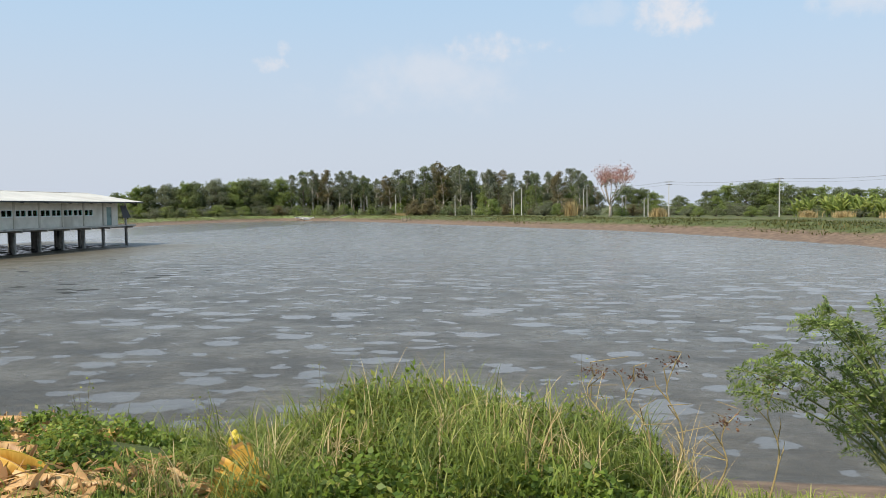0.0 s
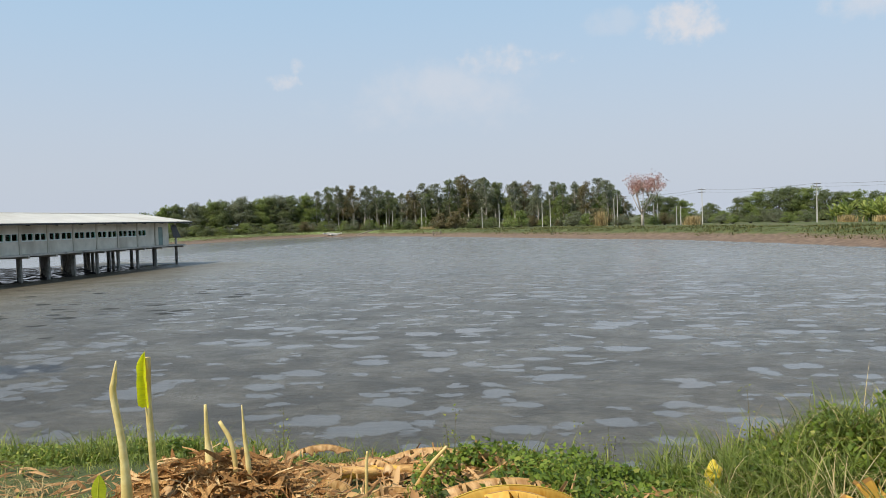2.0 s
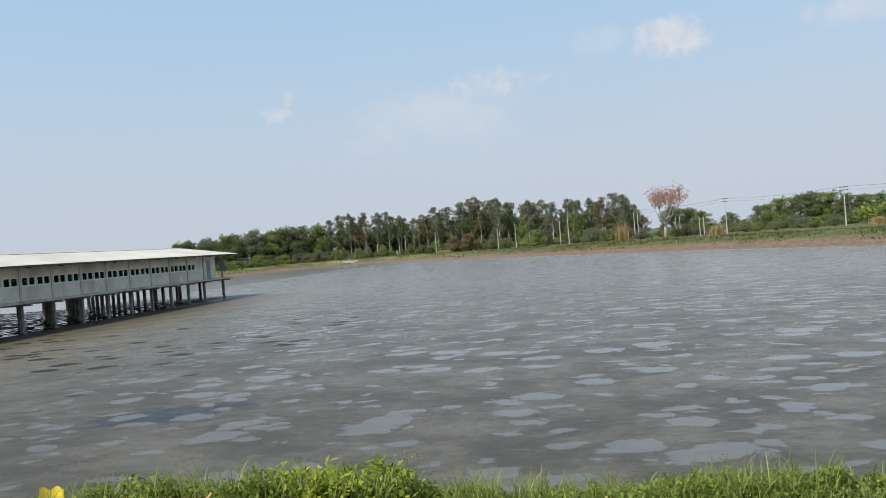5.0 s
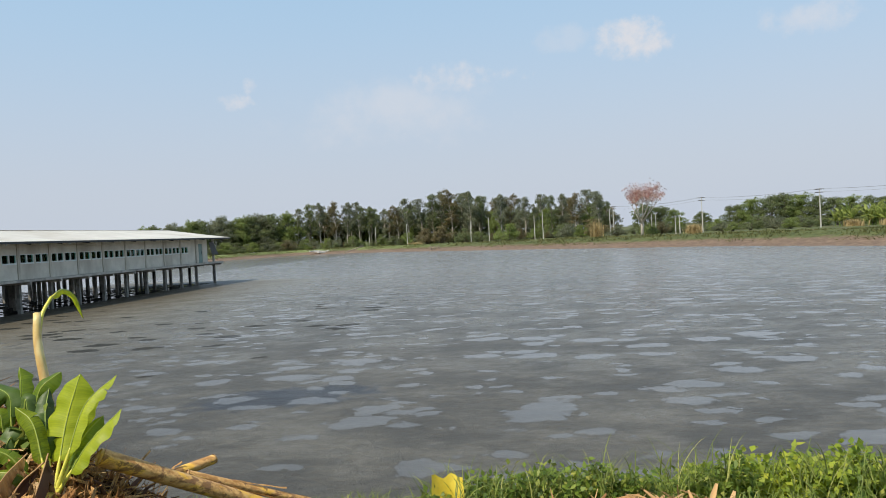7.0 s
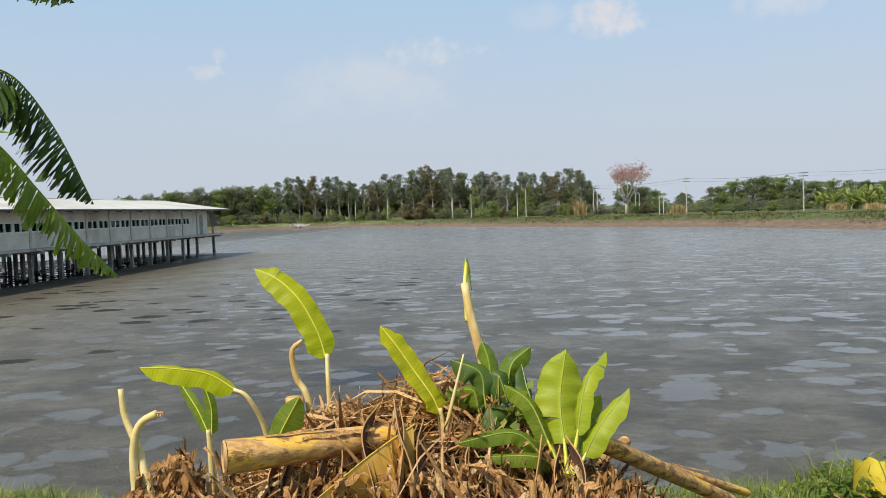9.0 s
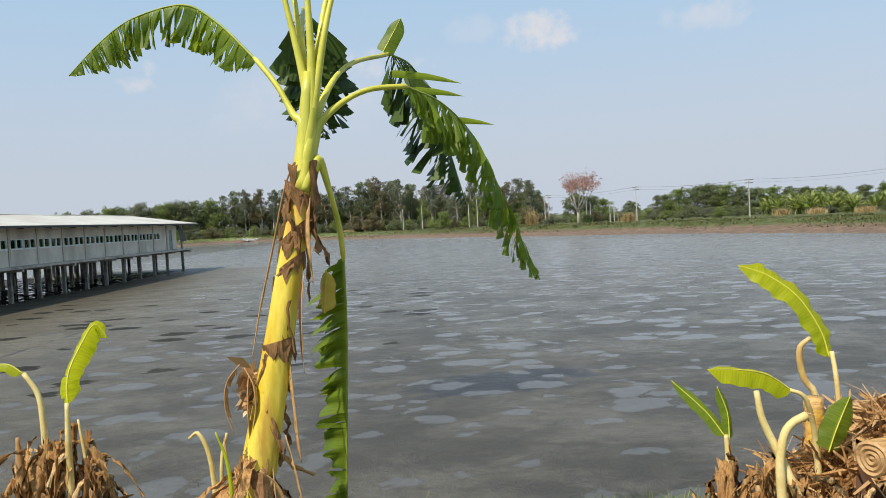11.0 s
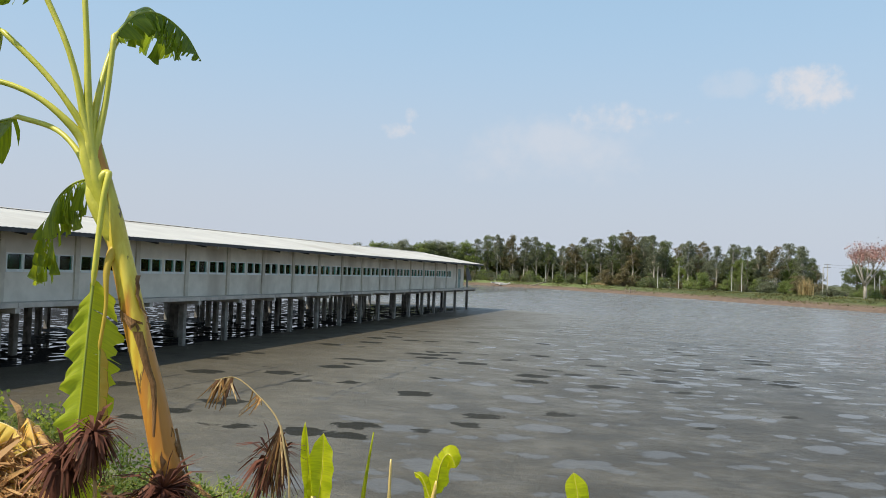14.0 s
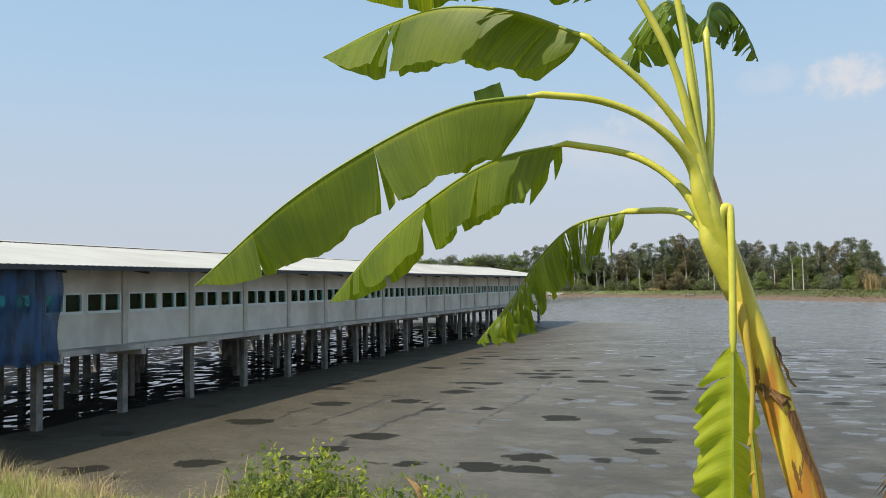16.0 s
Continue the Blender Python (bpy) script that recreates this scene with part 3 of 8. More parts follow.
# roof: two slopes of ribbed sheet, a ridge cap, purlins and rafters
EAVE_X, EAVE_Z, RIDGE_X, RIDGE_Z = 1.30, 4.58, -5.3, 5.64
ROOF_Y0, ROOF_Y1 = FIRST * BAY - 1.4, 61.86
for sign in (1, -1):
    r = Build()
    ys = np.arange(ROOF_Y0, ROOF_Y1 + 0.001, 0.0848)
    for i, y in enumerate(ys):
        up = 0.014 if i % 3 == 1 else 0.0
        for s_ in (0, 1):
            x = RIDGE_X + sign * (EAVE_X - RIDGE_X) * s_
            z = RIDGE_Z + (EAVE_Z - RIDGE_Z) * s_
            r.v += [(x, y, z + up), (x, y, z + up - 0.012)]
    for i in range(len(ys) - 1):
        n0, n1 = i * 4, (i + 1) * 4
        r.f += [(n0, n1, n1 + 2, n0 + 2), (n0 + 1, n0 + 3, n1 + 3, n1 + 1), (n0 + 2, n1 + 2, n1 + 3, n0 + 3)]
    part("roof_sheet", r, M_ROOF, house, "white ribbed roof sheet")
    for s_ in (0.02, 0.2, 0.4, 0.6, 0.8, 0.975):
        x = RIDGE_X + sign * (EAVE_X - RIDGE_X) * s_
        z = RIDGE_Z + (EAVE_Z - RIDGE_Z) * s_
        p_ = Build()
        p_.box(x - 0.03, ROOF_Y0 + 0.05, z - 0.13, x + 0.03, ROOF_Y1 - 0.05, z - 0.02)
        part("purlin", p_, M_STEEL, house)
    for k in range(FIRST, LAST + 1):
        y = 60.38 if k == LAST else k * BAY
        p_ = Build()
        xa, xb = RIDGE_X, RIDGE_X + sign * (EAVE_X - RIDGE_X) * 0.96
        za, zb = RIDGE_Z, RIDGE_Z + (EAVE_Z - RIDGE_Z) * 0.96
        p_.v = [(x, y + dy, z + dz) for x, z in ((xa, za), (xb, zb)) for dy in (-0.04, 0.04) for dz in (-0.25, -0.13)]
        p_.f = [(0, 1, 3, 2), (4, 6, 7, 5), (0, 4, 5, 1), (2, 3, 7, 6), (1, 5, 7, 3), (0, 2, 6, 4)]
        part("rafter", p_, M_STEEL, house)
    # dark strip below the roof edge: the eave's shadow line built as a board
    p_ = Build()
    xe = RIDGE_X + sign * (EAVE_X - RIDGE_X)
    p_.box(xe - 0.035 if sign > 0 else xe + 0.010, ROOF_Y0 + 0.03, EAVE_Z - 0.14, xe - 0.010 if sign > 0 else xe + 0.035, ROOF_Y1 - 0.03, EAVE_Z - 0.014)
    part("eave_shadow_strip", p_, M_STEEL, house, "dark strip standing in for the shadow under the eave")
cap = Build()
cap.v = [(RIDGE_X + sx * 0.28, y, RIDGE_Z + 0.045 - abs(sx) * 0.05) for y in (ROOF_Y0, ROOF_Y1) for sx in (-1, 0, 1)]
cap.f = [(0, 1, 4, 3), (1, 2, 5, 4)]
part("ridge_cap", cap, M_ROOF, house)
br = Build()
br.box(1.02, -0.03, 4.36, 1.07, 0.03, 4.52)
br_mesh = br.mesh("eave_bracket", M_FRAME)
for k in range(FIRST, LAST):
    part("eave_bracket", br_mesh, None, house, "pale metal hook under the eave", at=pose(0, k * BAY + 0.9, 0))

# blue netting over the first bay
n_ = Build()
cols, rows_ = 46, 16
for i in range(cols + 1):
    y = -4.6 + 4.5 * i / cols
    for j in range(rows_ + 1):
        f_ = j / rows_
        fold = 0.05 * math.sin(i * 0.9) + 0.035 * math.sin(i * 2.1 + 3 * f_) + 0.10 * f_ * (1 - f_)
        yy = y + (0.10 * math.sin(7 * f_) * max(0, (i - cols + 8) / 8))
        n_.v.append((0.98 + fold, yy, 4.48 - 2.55 * f_ + 0.06 * math.sin(i * 0.5) * f_))
for i in range(cols):
    for j in range(rows_):
        a_ = i * (rows_ + 1) + j
        n_.f.append((a_, a_ + rows_ + 1, a_ + rows_ + 2, a_ + 1))
net = thing("netting", pose(0.98, -2.35, 4.48), "sheer blue netting hung over the house wall from the eave", "netting")
n_.v = [(x - 0.98, y + 2.35, z - 4.48) for x, y, z in n_.v]
part("sheet", n_, M_NET, net, smooth=True)
n_ = Build()
n_.tube([(0.0, -2.3, 0.03), (0.02, 0.0, 0.0), (0.0, 2.3, 0.03)], [0.012, 0.012, 0.012], 6)
part("cord", n_, M_STEEL, net, "dark cord along the top")

# ---- fast meshes from arrays ----
def array_mesh(name, verts, faces, materials, smooth=False):
    """verts (n, 3); faces (m, 3 or 4), as numpy arrays."""
    me = bpy.data.meshes.new(name)
    k = faces.shape[1]
    me.vertices.add(len(verts))
    me.vertices.foreach_set("co", np.ascontiguousarray(verts, np.float32).ravel())
    me.loops.add(faces.size)
    me.loops.foreach_set("vertex_index", np.ascontiguousarray(faces, np.int32).ravel())
    me.polygons.add(len(faces))
    me.polygons.foreach_set("loop_start", np.arange(0, faces.size, k, dtype=np.int32))
    for mt in (materials if isinstance(materials, (list, tuple)) else [materials]):
        me.materials.append(mt)
    if smooth:
        me.polygons.foreach_set("use_smooth", np.ones(len(faces), bool))
    me.update(calc_edges=True)
    return me


def unit(a):
    return a / np.maximum(np.linalg.norm(a, axis=-1, keepdims=True), 1e-9)


def leaf_cards(rng, centres, length, width, up_bias=0.3, along=None, facing=None):
    """Kite-shaped leaves, slightly folded, one at each centre. Returns verts and quads."""
    n = len(centres)
    d = unit(rng.normal(size=(n, 3)) + (0 if along is None else along))
    nrm = unit(rng.normal(size=(n, 3)) + np.array([0, 0, up_bias * 3])) if facing is None else facing
    side = unit(np.cross(d, nrm))
    nrm = np.cross(side, d)
    ln = (length * rng.uniform(0.6, 1.3, n))[:, None]
    wd = (width * rng.uniform(0.7, 1.25, n))[:, None]
    base = centres - d * ln * 0.1
    mid = base + d * ln * 0.45
    v = np.stack([base, mid + side * wd * 0.5 + nrm * wd * 0.15, base + d * ln, mid - side * wd * 0.5 + nrm * wd * 0.15], 1).reshape(-1, 3)
    f = np.arange(4 * n).reshape(n, 4)
    return v, f


def clump_leaves(rng, clumps, flat, density):
    """Leaves on the outside of many small clumps, turned outwards and up to the light."""
    pos, facing = [], []
    for c, r in clumps:
        n = int(density * r * r)
        d = unit(rng.normal(size=(n, 3)))
        d[:, 2] = np.where(rng.uniform(0, 1, n) < 0.6, np.abs(d[:, 2]), d[:, 2])
        pos.append(np.array(c) + d * np.array([1, 1, flat]) * r * rng.uniform(0.55, 1.12, (n, 1)) + rng.normal(0, 0.10, (n, 3)))
        facing.append(unit(d + np.array([0, 0, 0.55]) + rng.normal(0, 0.45, (n, 3))))
    return np.concatenate(pos), np.concatenate(facing)


def tree_template(seed, style, foliage, bark):
    """A tree 12 m high: trunk with limbs, and a crown of many leaf clumps with gaps."""
    rng = np.random.default_rng(seed)
    wood = Build()
    clumps = []
    if style == "tall":
        trunk = [(0, 0, -0.4)]
        x = y = 0.0
        for i in range(1, 9):
            x += rng.normal(0, 0.13)
            y += rng.normal(0, 0.13)
            trunk.append((x, y, i * 1.40))
        wood.tube(trunk, [0.21 - 0.022 * i for i in range(9)], 7)
        low = rng.uniform(3.4, 4.6)
        for i in range(15):
            f = i / 14
            h = low + (10.9 - low) * f
            a = i * 2.4 + rng.normal(0, 0.5)
            reach = (0.55 + 1.75 * math.sin(math.pi * (0.18 + 0.72 * f))) * rng.uniform(0.35, 1.1)
            base = Vector(trunk[min(8, int(h / 1.42))])
            tip = Vector((base.x + math.cos(a) * reach, base.y + math.sin(a) * reach, h + rng.uniform(0.3, 1.0)))
            wood.tube([base, base.lerp(tip, 0.5) + Vector((0, 0, -0.15)), tip], [0.07, 0.05, 0.02], 4)
            for j in range(3):
                clumps.append((base.lerp(tip, rng.uniform(0.55, 1.1)) + Vector(rng.normal(0, 0.32, 3)), rng.uniform(0.38, 0.82)))
        clumps += [(Vector(trunk[-1]) + Vector((0, 0, 0.45)), 0.5), (Vector(trunk[-1]) + Vector((rng.normal(0, 0.4), 0, -0.1)), 0.7)]
        flat, density, size = 0.95, 170, 0.28
    elif style == "round":
        wood.tube([(0, 0, -0.4), (0.1, 0, 2.0), (0.0, 0.15, 4.2), (0.2, 0.1, 6.5)], [0.34, 0.27, 0.20, 0.12], 8)
        for i in range(24):
            a = i * 2.4
            f = (i + 0.5) / 24
            h = 2.2 + 8.7 * f
            reach = 4.0 * math.sin(math.pi * min(0.97, 0.25 + 0.72 * f)) * rng.uniform(0.45, 1.1)
            base = Vector((0.1, 0.05, min(6.3, 2 + 4.3 * f)))
            tip = Vector((math.cos(a) * reach, math.sin(a) * reach, h + rng.normal(0, 0.4)))
            wood.tube([base, base.lerp(tip, 0.5) + Vector((0, 0, 0.3)), tip], [0.11, 0.07, 0.03], 4)
            for j in range(4):
                clumps.append((tip + Vector(rng.normal(0, 0.75, 3)), rng.uniform(0.55, 1.25)))
        flat, density, size = 0.9, 110, 0.34
    else:
        for i in range(16):
            a = i * 2.4
            reach = rng.uniform(0.5, 4.6)
            tip = Vector((math.cos(a) * reach, math.sin(a) * reach, 1.6 + (9.2 - reach) * rng.uniform(0.35, 1.0)))
            wood.tube([(0.15 * math.cos(a), 0.15 * math.sin(a), -0.4), tip * 0.5, tip], [0.14, 0.09, 0.03], 4)
            for q in (1.0, 0.72, 0.42):
                clumps.append((Vector((tip.x * (1.25 - 0.25 * q), tip.y * (1.25 - 0.25 * q), tip.z * q)) + Vector(rng.normal(0, 0.5, 3)), rng.uniform(0.8, 1.6)))
        flat, density, size = 0.8, 62, 0.44
    pos, facing = clump_leaves(rng, clumps, flat, density)
    v, f = leaf_cards(rng, pos, size, size * 0.7, facing=facing)
    return wood.mesh("trunk", bark, True), array_mesh("crown", v, f, foliage)


TALL = [tree_template(11 + i, "tall", M_FOLIAGE[(1, 0, 1, 3, 1)[i]], M_BARK if i == 1 else M_PALE_BARK) for i in range(5)]
ROUND = [tree_template(31 + i, "round", M_FOLIAGE[(0, 2, 0, 1)[i]], M_BARK) for i in range(4)]
BUSHES = [tree_template(51 + i, "bush", M_FOLIAGE[(0, 1, 2, 3)[i]], M_BARK) for i in range(4)]


def stand(name, template, x, y, height, label, category, group, wide=1.0):
    s = height / 12.0
    ob = thing(name, pose(x, y, ground_z(x, y) - 0.05, 0, 0, random.uniform(0, 360)) @ Matrix.Diagonal((s * wide, s * wide, s, 1)), label, category, group)
    part("trunk", template[0], None, ob)
    part("crown", template[1], None, ob)
    return ob


LEFT_WOOD = [(-104, 230, 9), (-98, 233, 10.5), (-95, 235, 11.7), (-90, 238, 12.2), (-87, 240, 10.9), (-84, 241, 12), (-81, 242, 12.8), (-75, 245, 14), (-72, 247, 12),
             (-69, 248, 12.6), (-66, 249, 13.6), (-63, 251, 14.2), (-59, 252, 13.8), (-54, 254, 13.4)]
MID_WOOD = [(-51, 255, 14.6), (-47, 257, 15.8), (-43, 258, 16.8), (-38, 259, 15.9), (-34, 260, 16.1), (-30, 262, 16.1), (-26, 263, 13.6), (-22, 264, 13.4), (-17, 265, 13.7),
            (-13, 266, 16.4), (-8, 267, 16.1), (-4, 267, 17.3), (0, 268, 18.7), (3, 264, 18.1), (6, 269, 17.4), (11, 256, 17.1), (14, 261, 15.5), (21, 245, 15.4), (25, 249, 14.4),
            (30, 236, 13.3), (34, 240, 14.0), (38, 227, 12.5), (41, 233, 13.5), (45, 220, 12.4), (49, 224, 13.9), (51, 213, 12.6), (54, 219, 9.7)]
RIGHT_WOOD = [(64, 213, 7.1), (68, 210, 6.2), (71, 207, 4.7), (77, 200, 3.8), (84, 192, 5.1), (87, 189, 6), (91, 186, 6.6), (93, 182, 7), (96, 180, 6.3), (99, 177, 5.7),
              (102, 174, 5.2), (104, 171, 4.9), (107, 168, 4.9), (109, 165, 4.6), (112, 163, 4.2), (114, 160, 4.2), (118, 156, 4.2), (121, 153, 4.3), (126, 147, 4.3)]
for i, (x, y, h) in enumerate(LEFT_WOOD):
    stand("tree", ROUND[i % 4], x, y, h, "broad dark green tree at the edge of a field", "tree", "trees behind the field", 1.0)
    stand("tree", ROUND[(i + 1) % 4], x - 4 + random.uniform(-2, 2), y + 9, h * 0.92, "broad dark green tree at the edge of a field", "tree", "trees behind the field", 1.1)
for i, (x, y, h) in enumerate(MID_WOOD):
    stand("tree", TALL[i % 5], x, y, h, "tall slender grey-green tree with a pale bare trunk", "tree", "tall trees beyond the far bank", random.uniform(0.85, 1.15))
    stand("tree", TALL[(i + 2) % 5], x + 3 + random.uniform(-2, 2), y + 8, h * random.uniform(0.86, 0.97), "tall slender grey-green tree with a pale bare trunk", "tree",
          "tall trees beyond the far bank", 1.05)
    for o in (-1.5, 2.5):
        stand("tree", ROUND[(i + int(o > 0)) % 4], x + o + random.uniform(-1, 1), y + 12 + o, h * random.uniform(0.62, 0.84), "dark green tree behind the tall trees", "tree", "trees behind the tall ones", 0.9)
for i, (x, y, h) in enumerate(RIGHT_WOOD):
    stand("tree", ROUND[(i * 2) % 3], x, y, h + 1.3, "low round dark green tree", "tree", "low trees behind the banana grove", 1.45)
# scrub under and between the trees
for i in range(64):
    f = i / 63
    x, y = -54 + 112 * f, 246 + (10 * math.sin(3 * f)) - 42 * max(0, f - 0.45) / 0.55
    stand("bush", BUSHES[(0, 1, 3, 0, 2)[i % 5]], x + random.uniform(-2, 2), y + random.uniform(-3, 2), random.uniform(1.8, 5.6), "dark green scrub under the trees", "bush", "scrub under the trees", random.uniform(1.0, 1.7))
for i in range(22):
    f = i / 21
    stand("bush", BUSHES[i % 3], -108 + 56 * f, 222 + 24 * f + random.uniform(-2, 2), random.uniform(3.6, 5.6), "dense green scrub at the edge of a field", "bush", "scrub at the field", 1.6)
for i, (x, y, h) in enumerate([(74, 165, 2.7), (76, 163, 2.4), (79, 160, 2.6), (83, 156, 3.7), (85, 153, 2.7), (88, 151, 2.5), (41, 201, 5), (45, 197, 4.2), (48, 193, 5.6), (63, 178, 3.4),
                               (25, 217, 6.3), (2, 242, 6.9), (-4, 249, 6.5), (-12, 257, 5.3), (11, 233, 5.4), (53, 182, 3.6), (60, 172, 2.6), (66, 171, 2.0), (70, 168, 2.6)]):
    stand("bush", BUSHES[3 if x in (2, -4, 48, 63) else (i + 1) % 3], x, y, h + 0.3, "rounded green bush on the far bank", "bush", "bushes on the far bank", 1.45)

for i in range(26):
    f = i / 25
    stand("bush", BUSHES[(i * 2) % 3], 62 + 56 * f + random.uniform(-1.5, 1.5), 200 - 52 * f + random.uniform(-2, 2), random.uniform(2.8, 4.6), "dense green scrub behind the far bank", "bush", "scrub behind the far bank", 1.7)

# the leafless tree in red blossom
rng = np.random.default_rng(77)
red_tree = thing("blossoming_tree", pose(57, 167, ground_z(57, 167) - 0.1) @ Matrix.Diagonal((1.25, 1.25, 1.28, 1)), "almost bare pale tree covered in red blossom", "tree")
wood, ends = Build(), []
wood.tube([(0, 0, -0.3), (0.05, 0, 1.6), (0, 0.1, 3.0)], [0.34, 0.27, 0.22], 8)
for i in range(9):
    a = i * 2.4
    r1 = rng.uniform(1.0, 3.1)
    p0 = Vector((0, 0.05, rng.uniform(1.9, 3.1)))
    p1 = Vector((math.cos(a) * r1, math.sin(a) * r1, rng.uniform(5.2, 7.0)))
    wood.tube([p0, p0.lerp(p1, 0.5) + Vector((0, 0, -0.2)), p1], [0.13, 0.09, 0.06], 5)
    for j in range(5):
        p2 = p1 + Vector((rng.normal(0, 1.15), rng.normal(0, 1.0), rng.uniform(0.6, 4.4 - 0.7 * r1)))
        wood.tube([p1, p1.lerp(p2, 0.5) + Vector((0.1, 0, 0.1)), p2], [0.05, 0.035, 0.015], 4)
        for k in range(4):
            p3 = p1.lerp(p2, rng.uniform(0.4, 1)) + Vector((rng.normal(0, 0.6), rng.normal(0, 0.6), rng.uniform(0.2, 1.1)))
            wood.tube([p1.lerp(p2, 0.6), p3], [0.025, 0.01], 3)
            ends += [p3, p1.lerp(p3, 0.75)]
part("trunk", wood.mesh("trunk", M_PALE_BARK, True), None, red_tree)
pts = np.concatenate([np.array(p) + rng.normal(0, 0.26, (6, 3)) for p in ends])
v, f = leaf_cards(rng, pts, 0.26, 0.20, 0.0)
part("blossom", array_mesh("blossom", v, f, M_RED), None, red_tree, "dull red blossom")

# fan palm between the woods
palm = thing("palm_tree", pose(82.7, 193.9, ground_z(82.7, 193.9)), "slim fan palm rising above the scrub", "palm tree")
wood = Build()
wood.tube([(0, 0, -0.2), (0.1, 0, 2.5), (0, 0, 4.9)], [0.2, 0.16, 0.14], 6)
part("trunk", wood.mesh("trunk", M_BARK), None, palm)
cs = []
for i in range(26):
    d = unit(rng.normal(size=3) + np.array([0, 0, 0.25]))
    cs.append(np.array([0, 0, 5.1]) + d * rng.uniform(0.35, 1.1, (26, 1)) + rng.normal(0, 0.11, (26, 3)))
v, f = leaf_cards(rng, np.concatenate(cs), 0.5, 0.12)
part("crown", array_mesh("crown", v, f, M_FOLIAGE[1]), None, palm)


# banana grove on the far bank
def far_banana(seed):
    rng = np.random.default_rng(seed)
    stems, blade = [], Build()
    for s_ in range(3):
        wood = Build()
        stems.append(wood)
        ox, oy = rng.normal(0, 0.6, 2)
        h = rng.uniform(0.6, 1.2)
        wood.tube([(ox, oy, -0.2), (ox, oy, h)], [0.12, 0.08], 6)
        for i in range(9):
            a = i * 2.4 + rng.uniform(-0.4, 0.4)
            ln = rng.uniform(1.3, 2.4)
            rise = rng.uniform(0.3, 3.6)
            prev = None
            for j in range(7):
                q = j / 6
                c = Vector((ox + math.cos(a) * ln * q * 0.7, oy + math.sin(a) * ln * q * 0.7, h + rise * (q * 1.6 - 1.0 * q * q)))
                w = 0.19 * math.sin(math.pi * min(1, 0.1 + 0.88 * q))
                s2 = Vector((-math.sin(a), math.cos(a), 0)) * w
                row = (c + s2 - Vector((0, 0, w * 0.5)), c, c - s2 - Vector((0, 0, w * 0.5)))
                if prev:
                    blade.quad(prev[0], prev[1], row[1], row[0])
                    blade.quad(prev[1], prev[2], row[2], row[1])
                prev = row
    return [w.mesh("stem", M_FOLIAGE[2]) for w in stems], blade.mesh("leaves", M_FAR_BANANA)


FAR_BANANAS = [far_banana(5 + i) for i in range(3)]
for i, (x, y, h) in enumerate([(91, 144, 3.1), (93, 142, 3.4), (95, 140, 3.0), (96, 138, 3.6), (98, 136, 3.2), (100, 134, 3.6), (102, 133, 3.2),
                               (103, 131, 3.4), (105, 129, 3.2), (108, 126, 3.3), (97, 143, 3.4), (101, 139, 3.4), (105, 135, 3.4), (109, 131, 3.4)]):
    s = (h + 0.2) / 2.6 * random.uniform(0.78, 1.12)
    x, y = x + random.uniform(-1.2, 1.2), y + random.uniform(-1.2, 1.2)
    ob = thing("banana_clump", pose(x, y, ground_z(x, y), 0, 0, i * 77) @ Matrix.Diagonal((s * 1.2, s * 1.2, s, 1)), "clump of yellow-green banana plants on the far bank", "banana plant", "banana grove")
    for st_ in FAR_BANANAS[i % 3][0]:
        part("stem", st_, None, ob)
    part("leaves", FAR_BANANAS[i % 3][1], None, ob)

# reeds and grass along the far bank
def blades(rng, x, y, z, height, width, lean=0.35, droop=0.3):
    """Bent blades of grass as two quads each."""
    n = len(x)
    a = rng.uniform(0, 2 * math.pi, n)
    d = np.stack([np.cos(a), np.sin(a), np.zeros(n)], 1)
    s = np.stack([-np.sin(a), np.cos(a), np.zeros(n)], 1)
    h = (height * rng.uniform(0.5, 1.25, n))[:, None]
    w = (width * rng.uniform(0.6, 1.3, n))[:, None]
    l = (lean * rng.uniform(0.1, 1.4, n))[:, None]
    base = np.stack([x, y, z - 0.02], 1)
    up = np.array([[0, 0, 1.0]])
    mid = base + up * h * 0.6 + d * h * l * 0.5
    tip = base + up * h * (1 - droop * l) + d * h * l * 1.35
    v = np.stack([base - s * w / 2, base + s * w / 2, mid + s * w * 0.42, mid - s * w * 0.42, tip + s * w * 0.06, tip - s * w * 0.06], 1).reshape(-1, 3)
    o = np.arange(n)[:, None] * 6
    f = np.concatenate([o + np.array([[0, 1, 2, 3]]), o + np.array([[3, 2, 4, 5]])])
    return v, f


M_BANK_GRASS = leaf_material("bank grass", (0.070, 0.085, 0.024), (0.140, 0.152, 0.044), (0.25, 0.20, 0.09), 0.3, 0.7, 0.15)
rng = np.random.default_rng(8)
xs = rng.uniform(-110, 130, 420000)
ys = rng.uniform(40, 262, 420000)
d_ = pond_distance(xs, ys)
keep = (d_ > 2.6) & (d_ < 16) & (rng.uniform(0, 1, len(xs)) < np.where(d_ < 9, 0.9, 0.5)) & (ys > 45)
xs, ys, d_ = xs[keep], ys[keep], d_[keep]
zs = ground_height(xs, ys)
v, f = blades(rng, xs, ys, zs, rng.uniform(0.10, 0.36, len(xs)) * (0.6 + 0.8 * (np.sin(xs * 0.35 + 2 * np.sin(ys * 0.11)) > 0.1)) * np.where(xs > 45, 0.65, 1.0), 0.11, 1.3)
tagged(new("far_bank_grass", array_mesh("far_bank_grass", v, f, M_BANK_GRASS)), "green and straw-coloured grass along the far bank", "grass", kind="stuff")
xs, ys = rng.uniform(-60, 130, 330000), rng.uniform(50, 232, 330000)
d_ = pond_distance(xs, ys)
keep = (d_ > 4.6) & (d_ < 10.5)
xs, ys = xs[keep], ys[keep]
